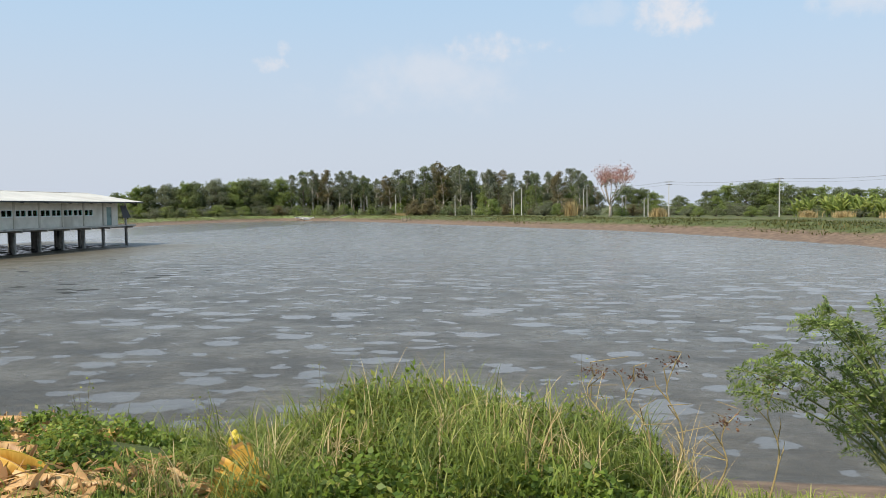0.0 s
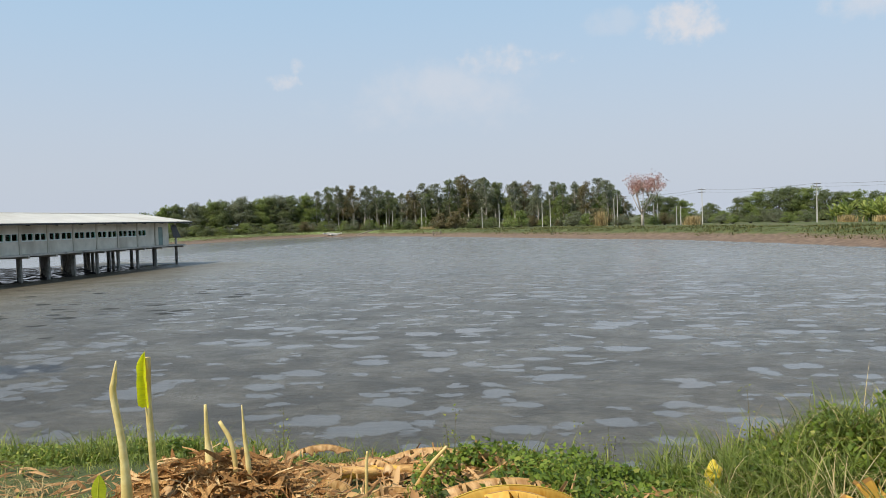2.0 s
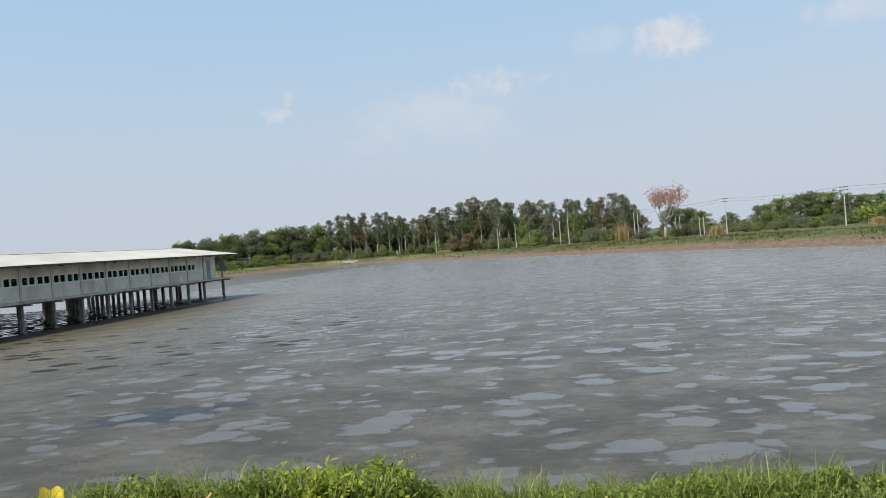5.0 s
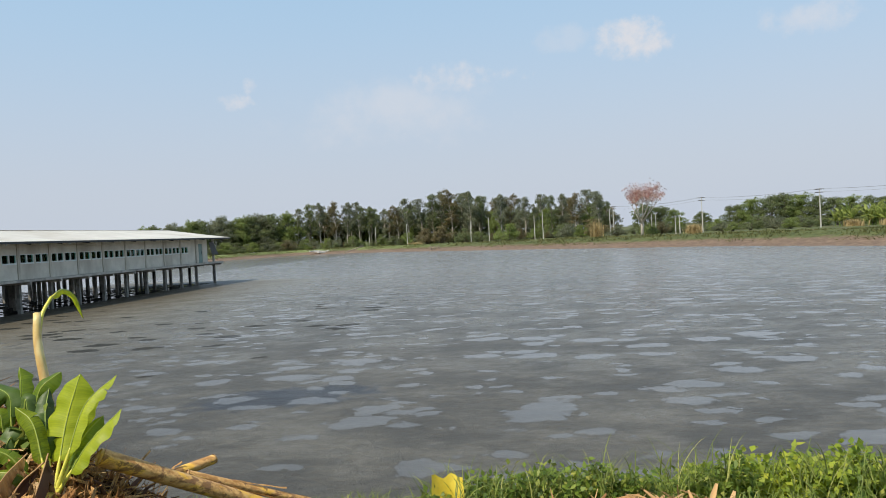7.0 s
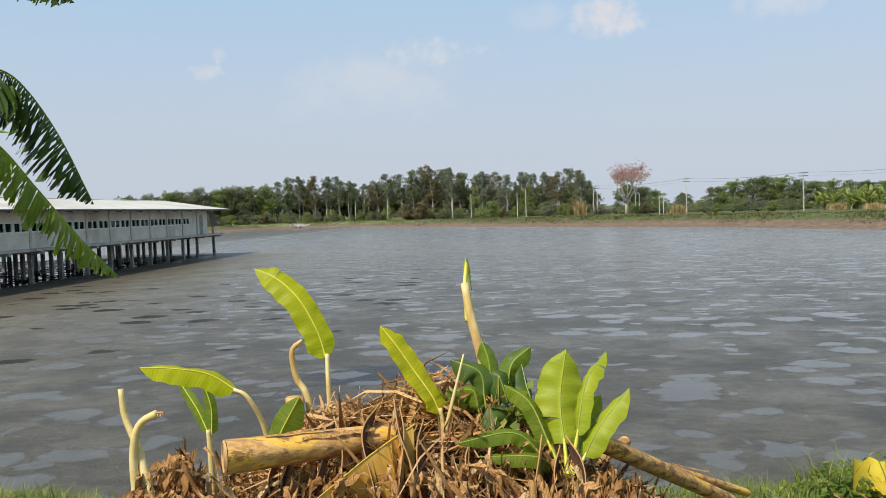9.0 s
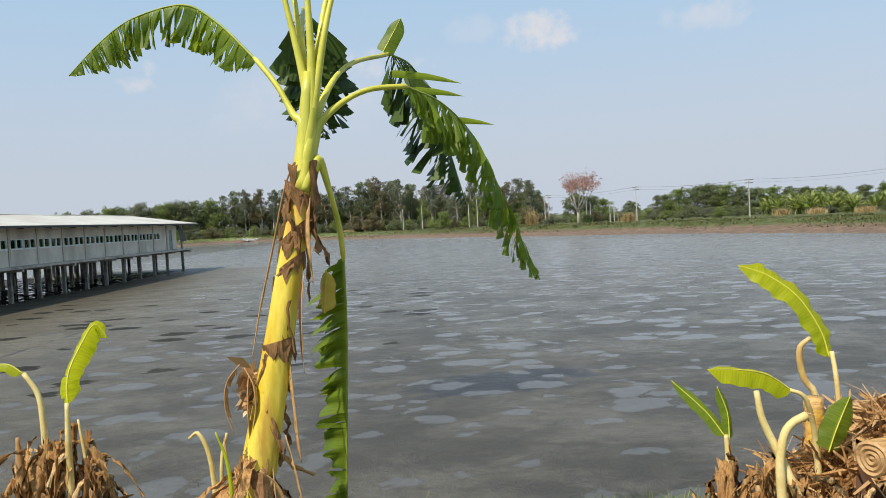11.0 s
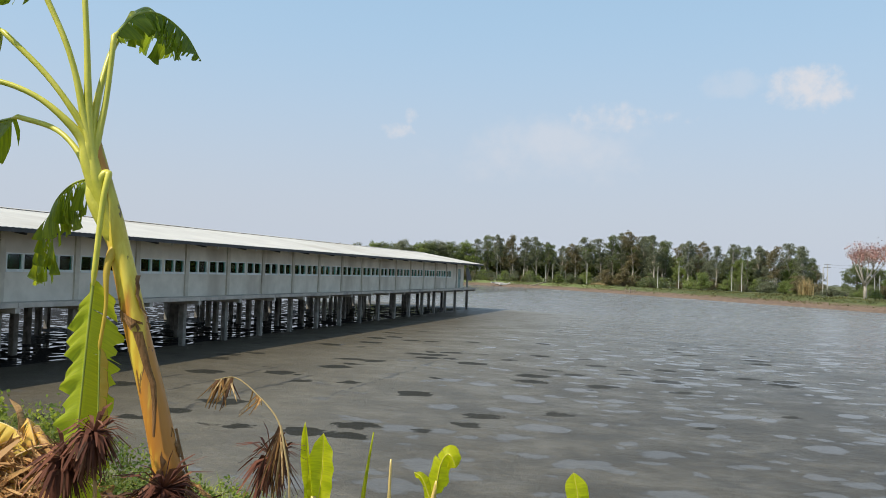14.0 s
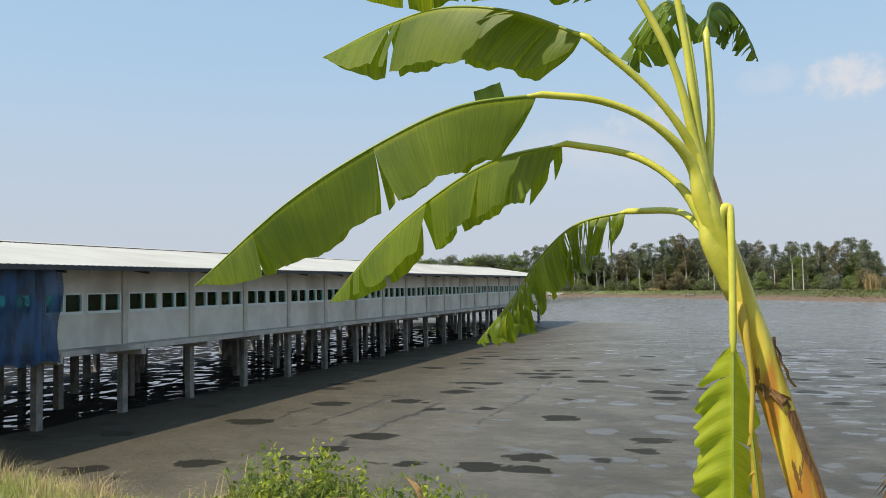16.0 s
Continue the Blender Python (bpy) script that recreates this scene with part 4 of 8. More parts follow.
tuft = 0.55 + 0.45 * np.sin(xs * 0.31 + 1.7 * np.sin(ys * 0.23)) * np.sin(ys * 0.37)
v, f = blades(rng, xs, ys, ground_height(xs, ys), rng.uniform(0.25, 0.62, len(xs)) * tuft * np.where(xs < 20, 0.5, 1.0), 0.10, 0.8)
tagged(new("far_bank_grass", array_mesh("far_bank_grass", v, f, M_BANK_GRASS)), "long green grass on the crest of the far bank", "grass", kind="stuff")
for x, y, r, h, n in ((67, 160, 1.4, 1.9, 700), (91, 136, 1.3, 1.3, 420), (95.5, 131, 1.5, 1.1, 420), (101, 124, 1.5, 1.2, 420), (-4, 222, 2.0, 1.2, 500), (48, 187, 1.2, 3.6, 320)):
    v, f = blades(rng, rng.normal(x, r * 0.5, n), rng.normal(y, r * 0.5, n), np.full(n, ground_z(x, y)), np.full(n, h), 0.10, 0.35)
    tagged(new("dry_reed_clump", array_mesh("dry_reed_clump", v, f, M_STRAW)), "dry straw-coloured reeds on the far bank", "reeds", kind="stuff")


# dark bushes among the banana plants
for i, (x, y, h) in enumerate(((93, 139, 2.2), (99, 132.5, 2.6), (101, 131, 2.0), (106, 126, 2.3))):
    stand("bush", BUSHES[i % 3], x, y, h, "dark green bush among the banana plants", "bush", "bushes in the banana grove", 1.5)
# low farmhouse behind the grove
farm = thing("farmhouse", pose(121.5, 166, ground_z(121.5, 166)), "low cream farmhouse with a red-brown tile roof behind the grove", "building")
b = Build()
b.box(-3.6, -2.4, -0.2, 3.6, 2.4, 1.55)
part("wall", b, M_FARM_WALL, farm)
b = Build()
b.v = [(-4.1, -2.9, 1.45), (4.1, -2.9, 1.45), (4.1, 0, 2.45), (-4.1, 0, 2.45), (4.1, 2.9, 1.45), (-4.1, 2.9, 1.45)]
b.f = [(0, 1, 2, 3), (3, 2, 4, 5), (1, 4, 2), (0, 3, 5), (0, 5, 4, 1)]
part("roof", b, M_FARM_ROOF, farm, "red-brown tile roof")
for x in (-2.0, 0.2, 2.2):
    b = Build()
    b.box(x - 0.35, -2.44, 0.5, x + 0.35, -2.39, 1.25)
    part("window", b, M_STEEL, farm, "dark window")

# poles, cross-arms and wires
def pole(x, y, top, arms):
    z = ground_z(x, y)
    ob = thing("utility_pole", pose(x, y, z, 0, 0, 43), "slim pale concrete utility pole", "utility pole", "poles along the far bank")
    b = Build()
    b.tube([(0, 0, -0.3), (0, 0, top - z)], [0.15, 0.10], 4)
    part("post", b, M_POLE, ob)
    if arms:
        for h in (0.25, 0.85):
            b = Build()
            b.box(-0.06, -0.9, top - z - h - 0.06, 0.06, 0.9, top - z - h + 0.06)
            part("cross_arm", b, M_STEEL, ob)
            for o in (-0.8, 0.0, 0.8):
                b = Build()
                b.tube([(0, o, top - z - h + 0.06), (0, o, top - z - h + 0.28)], [0.06, 0.04], 6)
                part("insulator", b, M_FRAME, ob)
    return ob


for x, y, top, arms in ((-26.7, 262, 7.8, 0), (-23.7, 259, 8.1, 0), (-10.1, 245, 8.3, 0), (13.1, 224.5, 7.6, 0), (19.1, 218, 8.3, 0), (32.6, 203.6, 7.9, 0), (34.9, 201.1, 8.9, 0), (51.4, 183.5, 7.9, 0),
                        (52.2, 182.5, 8.7, 1), (60.2, 174.1, 5.9, 0), (61.0, 173.2, 6.2, 0), (64.8, 169.1, 5.4, 0), (65.6, 168.3, 5.4, 0), (69.5, 162.5, 9.0, 1), (88.1, 144.3, 8.75, 1), (107, 124, 8.8, 1), (126, 104, 8.8, 1)):
    pole(x, y, top, arms)
spans = [((52.2, 182.5, 8.2), (69.5, 162.5, 8.6)), ((69.5, 162.5, 8.6), (88.1, 144.3, 8.4)), ((88.1, 144.3, 8.4), (107, 124, 8.5)), ((107, 124, 8.5), (126, 104, 8.5))]
for a_, b_ in spans:
    for o, dz in ((-0.7, 0.25), (0.7, 0.25), (0.0, -0.35)):
        w_ = Build()
        pts_ = []
        for i in range(9):
            q = i / 8
            p_ = Vector(a_).lerp(Vector(b_), q)
            pts_.append((p_.x + o * 0.68, p_.y + o * 0.73, p_.z + dz - 0.5 * 4 * q * (1 - q)))
        w_.tube(pts_, [0.013] * 9, 4)
        tagged(new("power_line", w_.mesh("power_line", M_WIRE)), "thin power line strung between the poles", "power line", "power lines")

# broken culvert, leaning log and small posts at the far shore
culvert = thing("culvert", pose(-32, 214, 0.62, 0, 0, 20), "broken pale concrete culvert at the far shore", "culvert")
for x, y, z, sx, sy, sz, ry in ((0, 0, 0.35, 1.6, 0.5, 0.3, 6), (1.9, -0.6, 0.15, 1.0, 0.6, 0.35, -12), (-1.8, 0.3, 0.5, 1.1, 0.35, 0.18, 3), (0.6, -1.6, 0.0, 1.2, 0.8, 0.2, 9)):
    b = Build()
    b.box(-sx, -sy, -sz, sx, sy, sz)
    part("slab", b, M_POLE, culvert, at=pose(x, y, z, 0, ry, random.uniform(-25, 25)))
b = Build()
b.tube([(-22.5, 206.0, 0.15), (-20.0, 209.0, 1.1), (-17.8, 211.5, 1.9)], [0.28, 0.24, 0.18], 7)
tagged(new("log", b.mesh("log", M_BARK, True)), "grey log lying askew on the far shore", "log")
jetty = thing("sluice_frame", pose(9, 167.6, 0.1, 0, 0, -40), "small weathered wooden sluice frame at the shore", "sluice")
for x in (-1.3, 0.0, 1.4):
    b = Build()
    b.box(x - 0.10, -0.10, -0.5, x + 0.10, 0.10, 1.3)
    part("post", b, M_BARK, jetty)
b = Build()
b.box(-1.8, -0.08, 0.75, 1.8, 0.08, 0.98)
part("rail", b, M_BARK, jetty)
b = Build()
b.box(-0.2, -0.2, -0.2, 0.2, 0.2, 1.0)
tagged(new("marker_post", b.mesh("marker_post", M_FRAME)), "short white marker post on the field bank", "post").matrix_basis = pose(-52, 213, 0.9)

# ---- banana plants on the near bank ----
def stem_material(name, age, rust):
    m = Mat(name)
    streak = m.noise(m.local((1, 1, 0.16)), 14.0, 6.0, 0.65)
    col = m.mix(m.ramp(streak, 0.35, 0.65), (0.64, 0.46, 0.030), (0.80, 0.64, 0.090))
    z = m.node("ShaderNodeSeparateXYZ", Vector=m.local()).outputs["Z"]
    col = m.mix(m.ramp(z, 3.75, 4.2, 0.0, 0.9), col, (0.50, 0.52, 0.07))
    if age < 0.5:
        col = m.mix(m.ramp(m.math("ADD", z, m.math("MULTIPLY", m.math("SUBTRACT", streak, 0.5), 1.2)), 3.4, 2.7, 0.0, 0.7), col, (0.66, 0.30, 0.05))
    old = m.noise(m.local((1, 1, 0.14)), 6.5, 5.0, 0.6)
    col = m.mix(m.ramp(old, age, age + 0.11, 0.0, rust), col, (0.52, 0.21, 0.035))
    col = m.mix(m.ramp(m.noise(m.local((1, 1, 0.22)), 8.0, 5.0, 0.7), 0.625, 0.65, 0.0, 0.85), col, (0.13, 0.06, 0.028))
    s = m.principled(Base_Color=col, Roughness=0.42, Normal=m.bump(streak, 0.4, 0.01))
    return m.end(s)


def blade_material(name, a, b, glow, through=0.45, margin=(0.30, 0.20, 0.06), brown=-0.02, stripe=0.16):
    """A leaf blade: fine cross veins, a paler band along the midrib and a dry margin; its own coordinates run along and across it."""
    m = Mat(name)
    g = m.node("ShaderNodeNewGeometry")
    own = m.node("ShaderNodeTexCoord").outputs["UV"]
    sep = m.node("ShaderNodeSeparateXYZ", Vector=own)
    long_, across = sep.outputs["X"], sep.outputs["Y"]
    lines = m.node("ShaderNodeMapping", Vector=own)
    lines.inputs["Scale"].default_value = (95.0, 0.8, 1)
    vein = m.noise(lines.outputs["Vector"], 1.0, 3.0, 0.6)
    folds = m.node("ShaderNodeMapping", Vector=own)
    folds.inputs["Scale"].default_value = (16.0, 0.5, 1)
    fold = m.noise(folds.outputs["Vector"], 1.0, 3.0, 0.6)
    n = m.noise(m.position(), 2.6, 4.0)
    col = m.mix(m.ramp(n, 0.35, 0.68), a, b)
    col = m.mix(m.ramp(g.outputs["Random Per Island"], 0.0, 1.0, 0.0, 0.4), col, b)
    col = m.mix(m.ramp(vein, 0.35, 0.7, 0.0, stripe), col, b)
    col = m.mix(m.ramp(fold, 0.42, 0.62, 0.0, stripe), col, a)
    col = m.mix(m.ramp(across, 0.16, 0.02, 0.0, 0.5), col, glow)
    rim = m.math("ADD", across, m.math("MULTIPLY", m.math("SUBTRACT", m.noise(m.position(), 14.0, 4.0), 0.5), 0.25))
    dry = m.ramp(rim, 1.0 - brown, 1.06 - brown, 0.0, 0.85)
    col = m.mix(dry, col, margin)
    s = m.principled(Base_Color=col, Roughness=0.48, Normal=m.bump(m.math("ADD", fold, m.math("MULTIPLY", vein, 0.3)), 0.35, 0.010))
    s.node.inputs["Specular IOR Level"].default_value = 0.35
    t = m.node("ShaderNodeBsdfTranslucent", Color=m.mix(dry, m.mix(m.ramp(vein, 0.3, 0.7), glow, b), margin)).outputs[0]
    x = m.node("ShaderNodeMixShader", Fac=through)
    m.put(x.inputs[1], s)
    m.put(x.inputs[2], t)
    return m.end(x.outputs[0])


M_STEM = stem_material("banana stem", 0.56, 0.60)
M_STEM_OLD = stem_material("old banana stem skin", 0.43, 0.92)
M_BLADE = blade_material("banana blade", (0.086, 0.146, 0.011), (0.220, 0.288, 0.018), (0.60, 0.64, 0.02), 0.5)
# darker blade copies: shade on backlit and rear leaves put into the colour
M_BLADE_DEEP = blade_material("deep green banana blade", (0.068, 0.130, 0.013), (0.185, 0.265, 0.024), (0.46, 0.56, 0.03), 0.42)
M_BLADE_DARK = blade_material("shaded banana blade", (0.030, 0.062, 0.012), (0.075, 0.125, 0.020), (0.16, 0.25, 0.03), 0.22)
M_BLADE_HANG = blade_material("hanging banana blade", (0.080, 0.145, 0.012), (0.185, 0.255, 0.020), (0.40, 0.48, 0.03), 0.4, brown=-0.04)
M_BLADE_YOUNG = blade_material("young banana blade", (0.31, 0.39, 0.02), (0.48, 0.54, 0.035), (0.74, 0.76, 0.04), 0.5, brown=-0.06)
M_BLADE_PALE = blade_material("pale yellow-green blade", (0.44, 0.50, 0.02), (0.66, 0.68, 0.022), (0.94, 0.96, 0.02), 0.64, brown=-0.04)
M_WITHER = blade_material("withered banana blade", (0.34, 0.175, 0.06), (0.70, 0.45, 0.20), (0.70, 0.43, 0.12), 0.2, (0.22, 0.12, 0.05), 0.15, 0.9)
M_YELLOW = blade_material("yellowed banana blade", (0.54, 0.34, 0.04), (0.70, 0.52, 0.10), (0.76, 0.58, 0.08), 0.3, (0.34, 0.19, 0.06), 0.12, 0.6)
def rag_material(name, a, b, c):
    """Fibrous dead leaf: every rag its own tone, with fine dark fibres along it."""
    m = Mat(name)
    r = m.node("ShaderNodeNewGeometry").outputs["Random Per Island"]
    col = m.mix(m.ramp(r, 0.0, 0.7), a, b)
    col = m.mix(m.ramp(r, 0.72, 1.0), col, c)
    fibre = m.noise(m.position((1, 1, 0.12)), 75.0, 4.0, 0.7)
    col = m.mix(m.ramp(fibre, 0.44, 0.62, 0.0, 0.6), col, (0.13, 0.065, 0.028))
    col = m.mix(m.ramp(m.noise(m.position(), 9.0, 4.0), 0.50, 0.68, 0.0, 0.6), col, a)
    s = m.principled(Base_Color=col, Roughness=0.85, Normal=m.bump(fibre, 0.8, 0.012))
    s.node.inputs["Specular IOR Level"].default_value = 0.2
    t = m.node("ShaderNodeBsdfTranslucent", Color=col).outputs[0]
    x = m.node("ShaderNodeMixShader", Fac=0.2)
    m.put(x.inputs[1], s)
    m.put(x.inputs[2], t)
    return m.end(x.outputs[0])


M_RAG = rag_material("dead leaf rag", (0.30, 0.145, 0.048), (0.64, 0.37, 0.145), (0.84, 0.60, 0.31))
M_SHEATH = rag_material("dry stem sheath", (0.13, 0.065, 0.030), (0.34, 0.19, 0.085), (0.52, 0.35, 0.19))
M_ORANGE = blade_material("orange dead blade", (0.56, 0.27, 0.035), (0.84, 0.55, 0.12), (0.86, 0.60, 0.14), 0.25, (0.36, 0.18, 0.06), 0.22, 0.6)
M_TASSEL = leaf_material("red-brown tassel", (0.080, 0.026, 0.016), (0.19, 0.070, 0.040), (0.34, 0.17, 0.10), 0.1, 0.8, 1.5)
M_RIB = plain_material("banana midrib", (0.50, 0.49, 0.045), (0.70, 0.64, 0.10), 6.0, 0.4, 0.1)
M_MIDRIB = plain_material("green midrib", (0.20, 0.27, 0.035), (0.34, 0.38, 0.06), 6.0, 0.45, 0.1)
M_STALK = plain_material("pale sprout stalk", (0.62, 0.46, 0.15), (0.80, 0.66, 0.31), 9.0, 0.5, 0.25, stain=(0.46, 0.25, 0.07))
M_CUT = plain_material("cut banana stem", (0.34, 0.19, 0.075), (0.56, 0.37, 0.17), 9.0, 0.7, 0.4)
M_DRY = leaf_material("dry banana leaf", (0.32, 0.165, 0.065), (0.62, 0.39, 0.18), (0.80, 0.58, 0.32), 0.2, 0.75, 1.2)
M_DRY_DARK = leaf_material("dark dry leaf", (0.075, 0.035, 0.02), (0.16, 0.08, 0.045), (0.28, 0.16, 0.08), 0.1, 0.8, 1.5)


def curve(points, n):
    """n + 1 points on a smooth curve through the given ones."""
    p = [Vector(q) for q in points]
    if len(p) == 2:
        return [p[0].lerp(p[1], i / n) for i in range(n + 1)]
    p = [p[0] * 2 - p[1]] + p + [p[-1] * 2 - p[-2]]
    out = []
    segs = len(p) - 3
    for i in range(n + 1):
        u = i / n * segs
        k = min(int(u), segs - 1)
        t = u - k
        a, b, c, d = p[k], p[k + 1], p[k + 2], p[k + 3]
        out.append(0.5 * ((2 * b) + (c - a) * t + (2 * a - 5 * b + 4 * c - d) * t * t + (3 * b - a - 3 * c + d) * t ** 3))
    return out


HEARTS = {}


def banana_leaf(parent, petiole, rib, half, droop=(35, 35), tear=6, gap=0.08, up=(0, 0, 1), blade=None, seed=1, thick=0.019, sides=(1, 1), curl=25, label="", steps=64, stalk=None, wave=1.0, flare=0.7):
    """A banana leaf: a stalk that runs on as the midrib, and a blade torn into strips on both sides of it."""
    rng = random.Random(seed)
    if petiole and parent in HEARTS:
        # the stalk clasps the stem and rises out of its heart
        petiole, flare = [HEARTS[parent]] + list(petiole), 1.9
    pet = curve(petiole, 22) if petiole else []
    ribs = curve(rib, steps)
    total = sum((ribs[i + 1] - ribs[i]).length for i in range(steps))
    n_pet = len(pet[:-1])
    radii = [thick * (0.80 + flare * max(0, 1 - 1.5 * i / max(1, n_pet)) ** 1.4) for i in range(n_pet + 1)]
    slim = [thick * 0.34 * (1 - 0.8 * i / steps) + 0.0015 for i in range(steps + 1)]
    b = Build()
    if pet:
        b.tube(pet + ribs[1:4], radii + [thick * 0.62, thick * 0.5, thick * 0.36], 8)
    else:
        b.tube(ribs, slim, 8)
    leaf = part("leaf", b, stalk or M_RIB, parent, label, smooth=True)
    if pet:
        b = Build()
        b.tube(ribs, slim, 6)
        part("midrib", b, M_MIDRIB, leaf, smooth=True)
    bl = Build()
    uvs = []
    upv = Vector(up)
    across = 6
    for side in (1, -1):
        if not sides[0 if side > 0 else 1]:
            continue
        i = 1
        ph = rng.uniform(0, 6)
        while i < steps:
            run = max(1, int(rng.expovariate(1 / tear)) + 1)
            if tear < 1.5:
                run = rng.choice((1, 2, 2))
            j = min(steps, i + run)
            base_droop = droop[0 if side > 0 else 1] + rng.uniform(-1, 1) * (14 if tear < 8 else 11)
            short = rng.uniform(0.80, 1.0) if tear < 5 else rng.uniform(0.95, 1.0)
            swing = rng.uniform(-0.20, 0.20) if tear < 8 else rng.uniform(-0.05, 0.05)
            twist = rng.uniform(-22, 22) if tear < 8 else rng.uniform(-9, 9)
            rows = []
            for k in range(i, j + 1):
                s = k / steps
                t = (ribs[min(k + 1, steps)] - ribs[max(k - 1, 0)]).normalized()
                sv = t.cross(upv)
                if sv.length < 1e-3:
                    sv = Vector((1, 0, 0))
                sv.normalize()
                nv = sv.cross(t)
                ragged = 1 + 0.03 * math.sin(k * 0.45 + ph) + 0.085 * max(0.0, wave - 1.4) * math.sin(s * total * 68 + ph)
                w = half * min(1, (s / 0.10) ** 0.6) * (1 if s < 0.6 else max(0.02, 1 - ((s - 0.6) / 0.4) ** 2.4)) * short * ragged
                row = [ribs[k]]
                pos = ribs[k].copy()
                place = ((i + j) / 2 - k) / max(1, j - i)
                for m_ in range(1, across + 1):
                    q = m_ / across
                    a = radians(base_droop + curl * q + twist * place * 2 * q)
                    dirv = sv * side * math.cos(a) - nv * math.sin(a) + t * (swing + 0.28) + t * place * (j - i) * total / steps * min(0.7, gap * 4) / max(w, 0.02) * q
                    pos = pos + dirv.normalized() * (w / across) + Vector((0, 0, -0.010 * m_ * w))
                    ripple = wave * w * q * (0.055 * math.sin(k * total / steps * 26 + ph) + 0.05 * math.sin(k * total / steps * 57 + ph * 2))
                    row.append(pos + nv * ripple)
                rows.append(row)
                uvs += [(s * total, m_ / across) for m_ in range(across + 1)]
            n0 = len(bl.v)
            for row in rows:
                bl.v += [tuple(p) for p in row]
            step = across + 1
            for r in range(len(rows) - 1):
                for m_ in range(across):
                    a = n0 + r * step + m_
                    bl.f.append((a, a + 1, a + step + 1, a + step))
            i = j if gap == 0 else j + (1 if rng.random() < gap * 3 else 0)
    ob = part("blade", bl, blade or M_BLADE, leaf, smooth=True)
    layer = ob.data.uv_layers.new(name="blade")
    flat = np.array(uvs, np.float32)
    idx = np.zeros(len(ob.data.loops), np.int32)
    ob.data.loops.foreach_get("vertex_index", idx)
    layer.data.foreach_set("uv", flat[idx].ravel())
    return leaf


def pseudostem(parent, path, radii, seed=0, skin=None):
    rng = random.Random(seed)
    pts_ = curve(path, 36)
    rr = np.interp(np.linspace(0, 1, 37), np.linspace(0, 1, len(radii)), radii)
    b = Build()
    sides = 22
    for i, p in enumerate(pts_):
        for k in range(sides):
            a = 2 * math.pi * k / sides
            r = rr[i] * (1 + 0.035 * math.sin(3 * a + i * 0.13) + 0.03 * math.sin(5 * a - i * 0.21))
            b.v.append((p.x + math.cos(a) * r, p.y + math.sin(a) * r, p.z))
    for i in range(36):
        for k in range(sides):
            k2 = (k + 1) % sides
            b.f.append((i * sides + k, i * sides + k2, (i + 1) * sides + k2, (i + 1) * sides + k))
    b.f.append(tuple(36 * sides + k for k in range(sides)))
    st = part("stem", b, skin or M_STEM, parent, "yellow stem with brown scars", smooth=True)
    # dry sheaths that peel off the stem
    step = (pts_[-1].z - pts_[0].z) / 36
    for n in range(9):
        i = rng.randrange(1, 30)
        a = rng.uniform(0, 2 * math.pi)
        p = pts_[i]
        out = Vector((math.cos(a), math.sin(a), 0))
        sd = Vector((-math.sin(a), math.cos(a), 0))
        ln = rng.uniform(0.18, 0.55)
        w = rng.uniform(0.008, 0.028)
        s_ = Build()
        rows = []
        for m_ in range(7):
            q = m_ / 6
            j = max(0, i - round(ln * q / step))
            c = Vector((pts_[j].x, pts_[j].y, p.z - ln * q)) + out * (rr[j] * 1.03 + 0.004 + 0.025 * q * q) + sd * 0.02 * math.sin(q * 4 + n)
            ww = w * (1 - 0.75 * q)
            rows.append((c - sd * ww, c + out * 0.012, c + sd * ww))
        s_.strip(rows)
        part("dry_sheath", s_, M_SHEATH, parent, smooth=True)
    return st


# first plant
b1 = thing("banana_plant", pose(0, 0, 0), "tall banana plant with a yellow stem and drooping torn leaves", "banana plant", "banana plants on the near bank")
HEARTS[b1] = (25.17, -12.59, 3.78)
pseudostem(b1, [(24.75, -12.92, 1.6), (24.865, -12.83, 2.2), (24.965, -12.75, 2.7), (25.03, -12.69, 3.05), (25.095, -12.64, 3.4), (25.16, -12.58, 3.75), (25.225, -12.52, 4.42)], [0.118, 0.100, 0.084, 0.074, 0.068, 0.062, 0.022], 3)
# two leaves that arch out over the water
banana_leaf(b1, [(25.23, -12.52, 4.05), (25.28, -12.49, 4.16), (25.40, -12.42, 4.27), (25.54, -12.34, 4.34), (25.73, -12.26, 4.36)],
            [(25.73, -12.26, 4.36), (25.94, -12.02, 4.28), (26.12, -11.80, 4.10), (26.27, -11.62, 3.80), (26.42, -11.38, 3.45), (26.57, -11.12, 3.13)], 0.23, (46, 74), 1.8, 0.14, seed=5, curl=34, blade=M_BLADE_DEEP, steps=190)
banana_leaf(b1, [(25.19, -12.55, 4.12), (25.14, -12.53, 4.19), (25.05, -12.48, 4.36), (24.94, -12.43, 4.51)], [(24.94, -12.43, 4.51), (24.66, -12.18, 4.80), (24.40, -11.95, 4.97), (24.08, -11.90, 4.92), (23.86, -11.88, 4.79), (23.65, -11.87, 4.60)],
            0.20, (70, 66), 2.2, 0.12, seed=6, curl=36, blade=M_BLADE_DEEP, steps=170, wave=1.8)
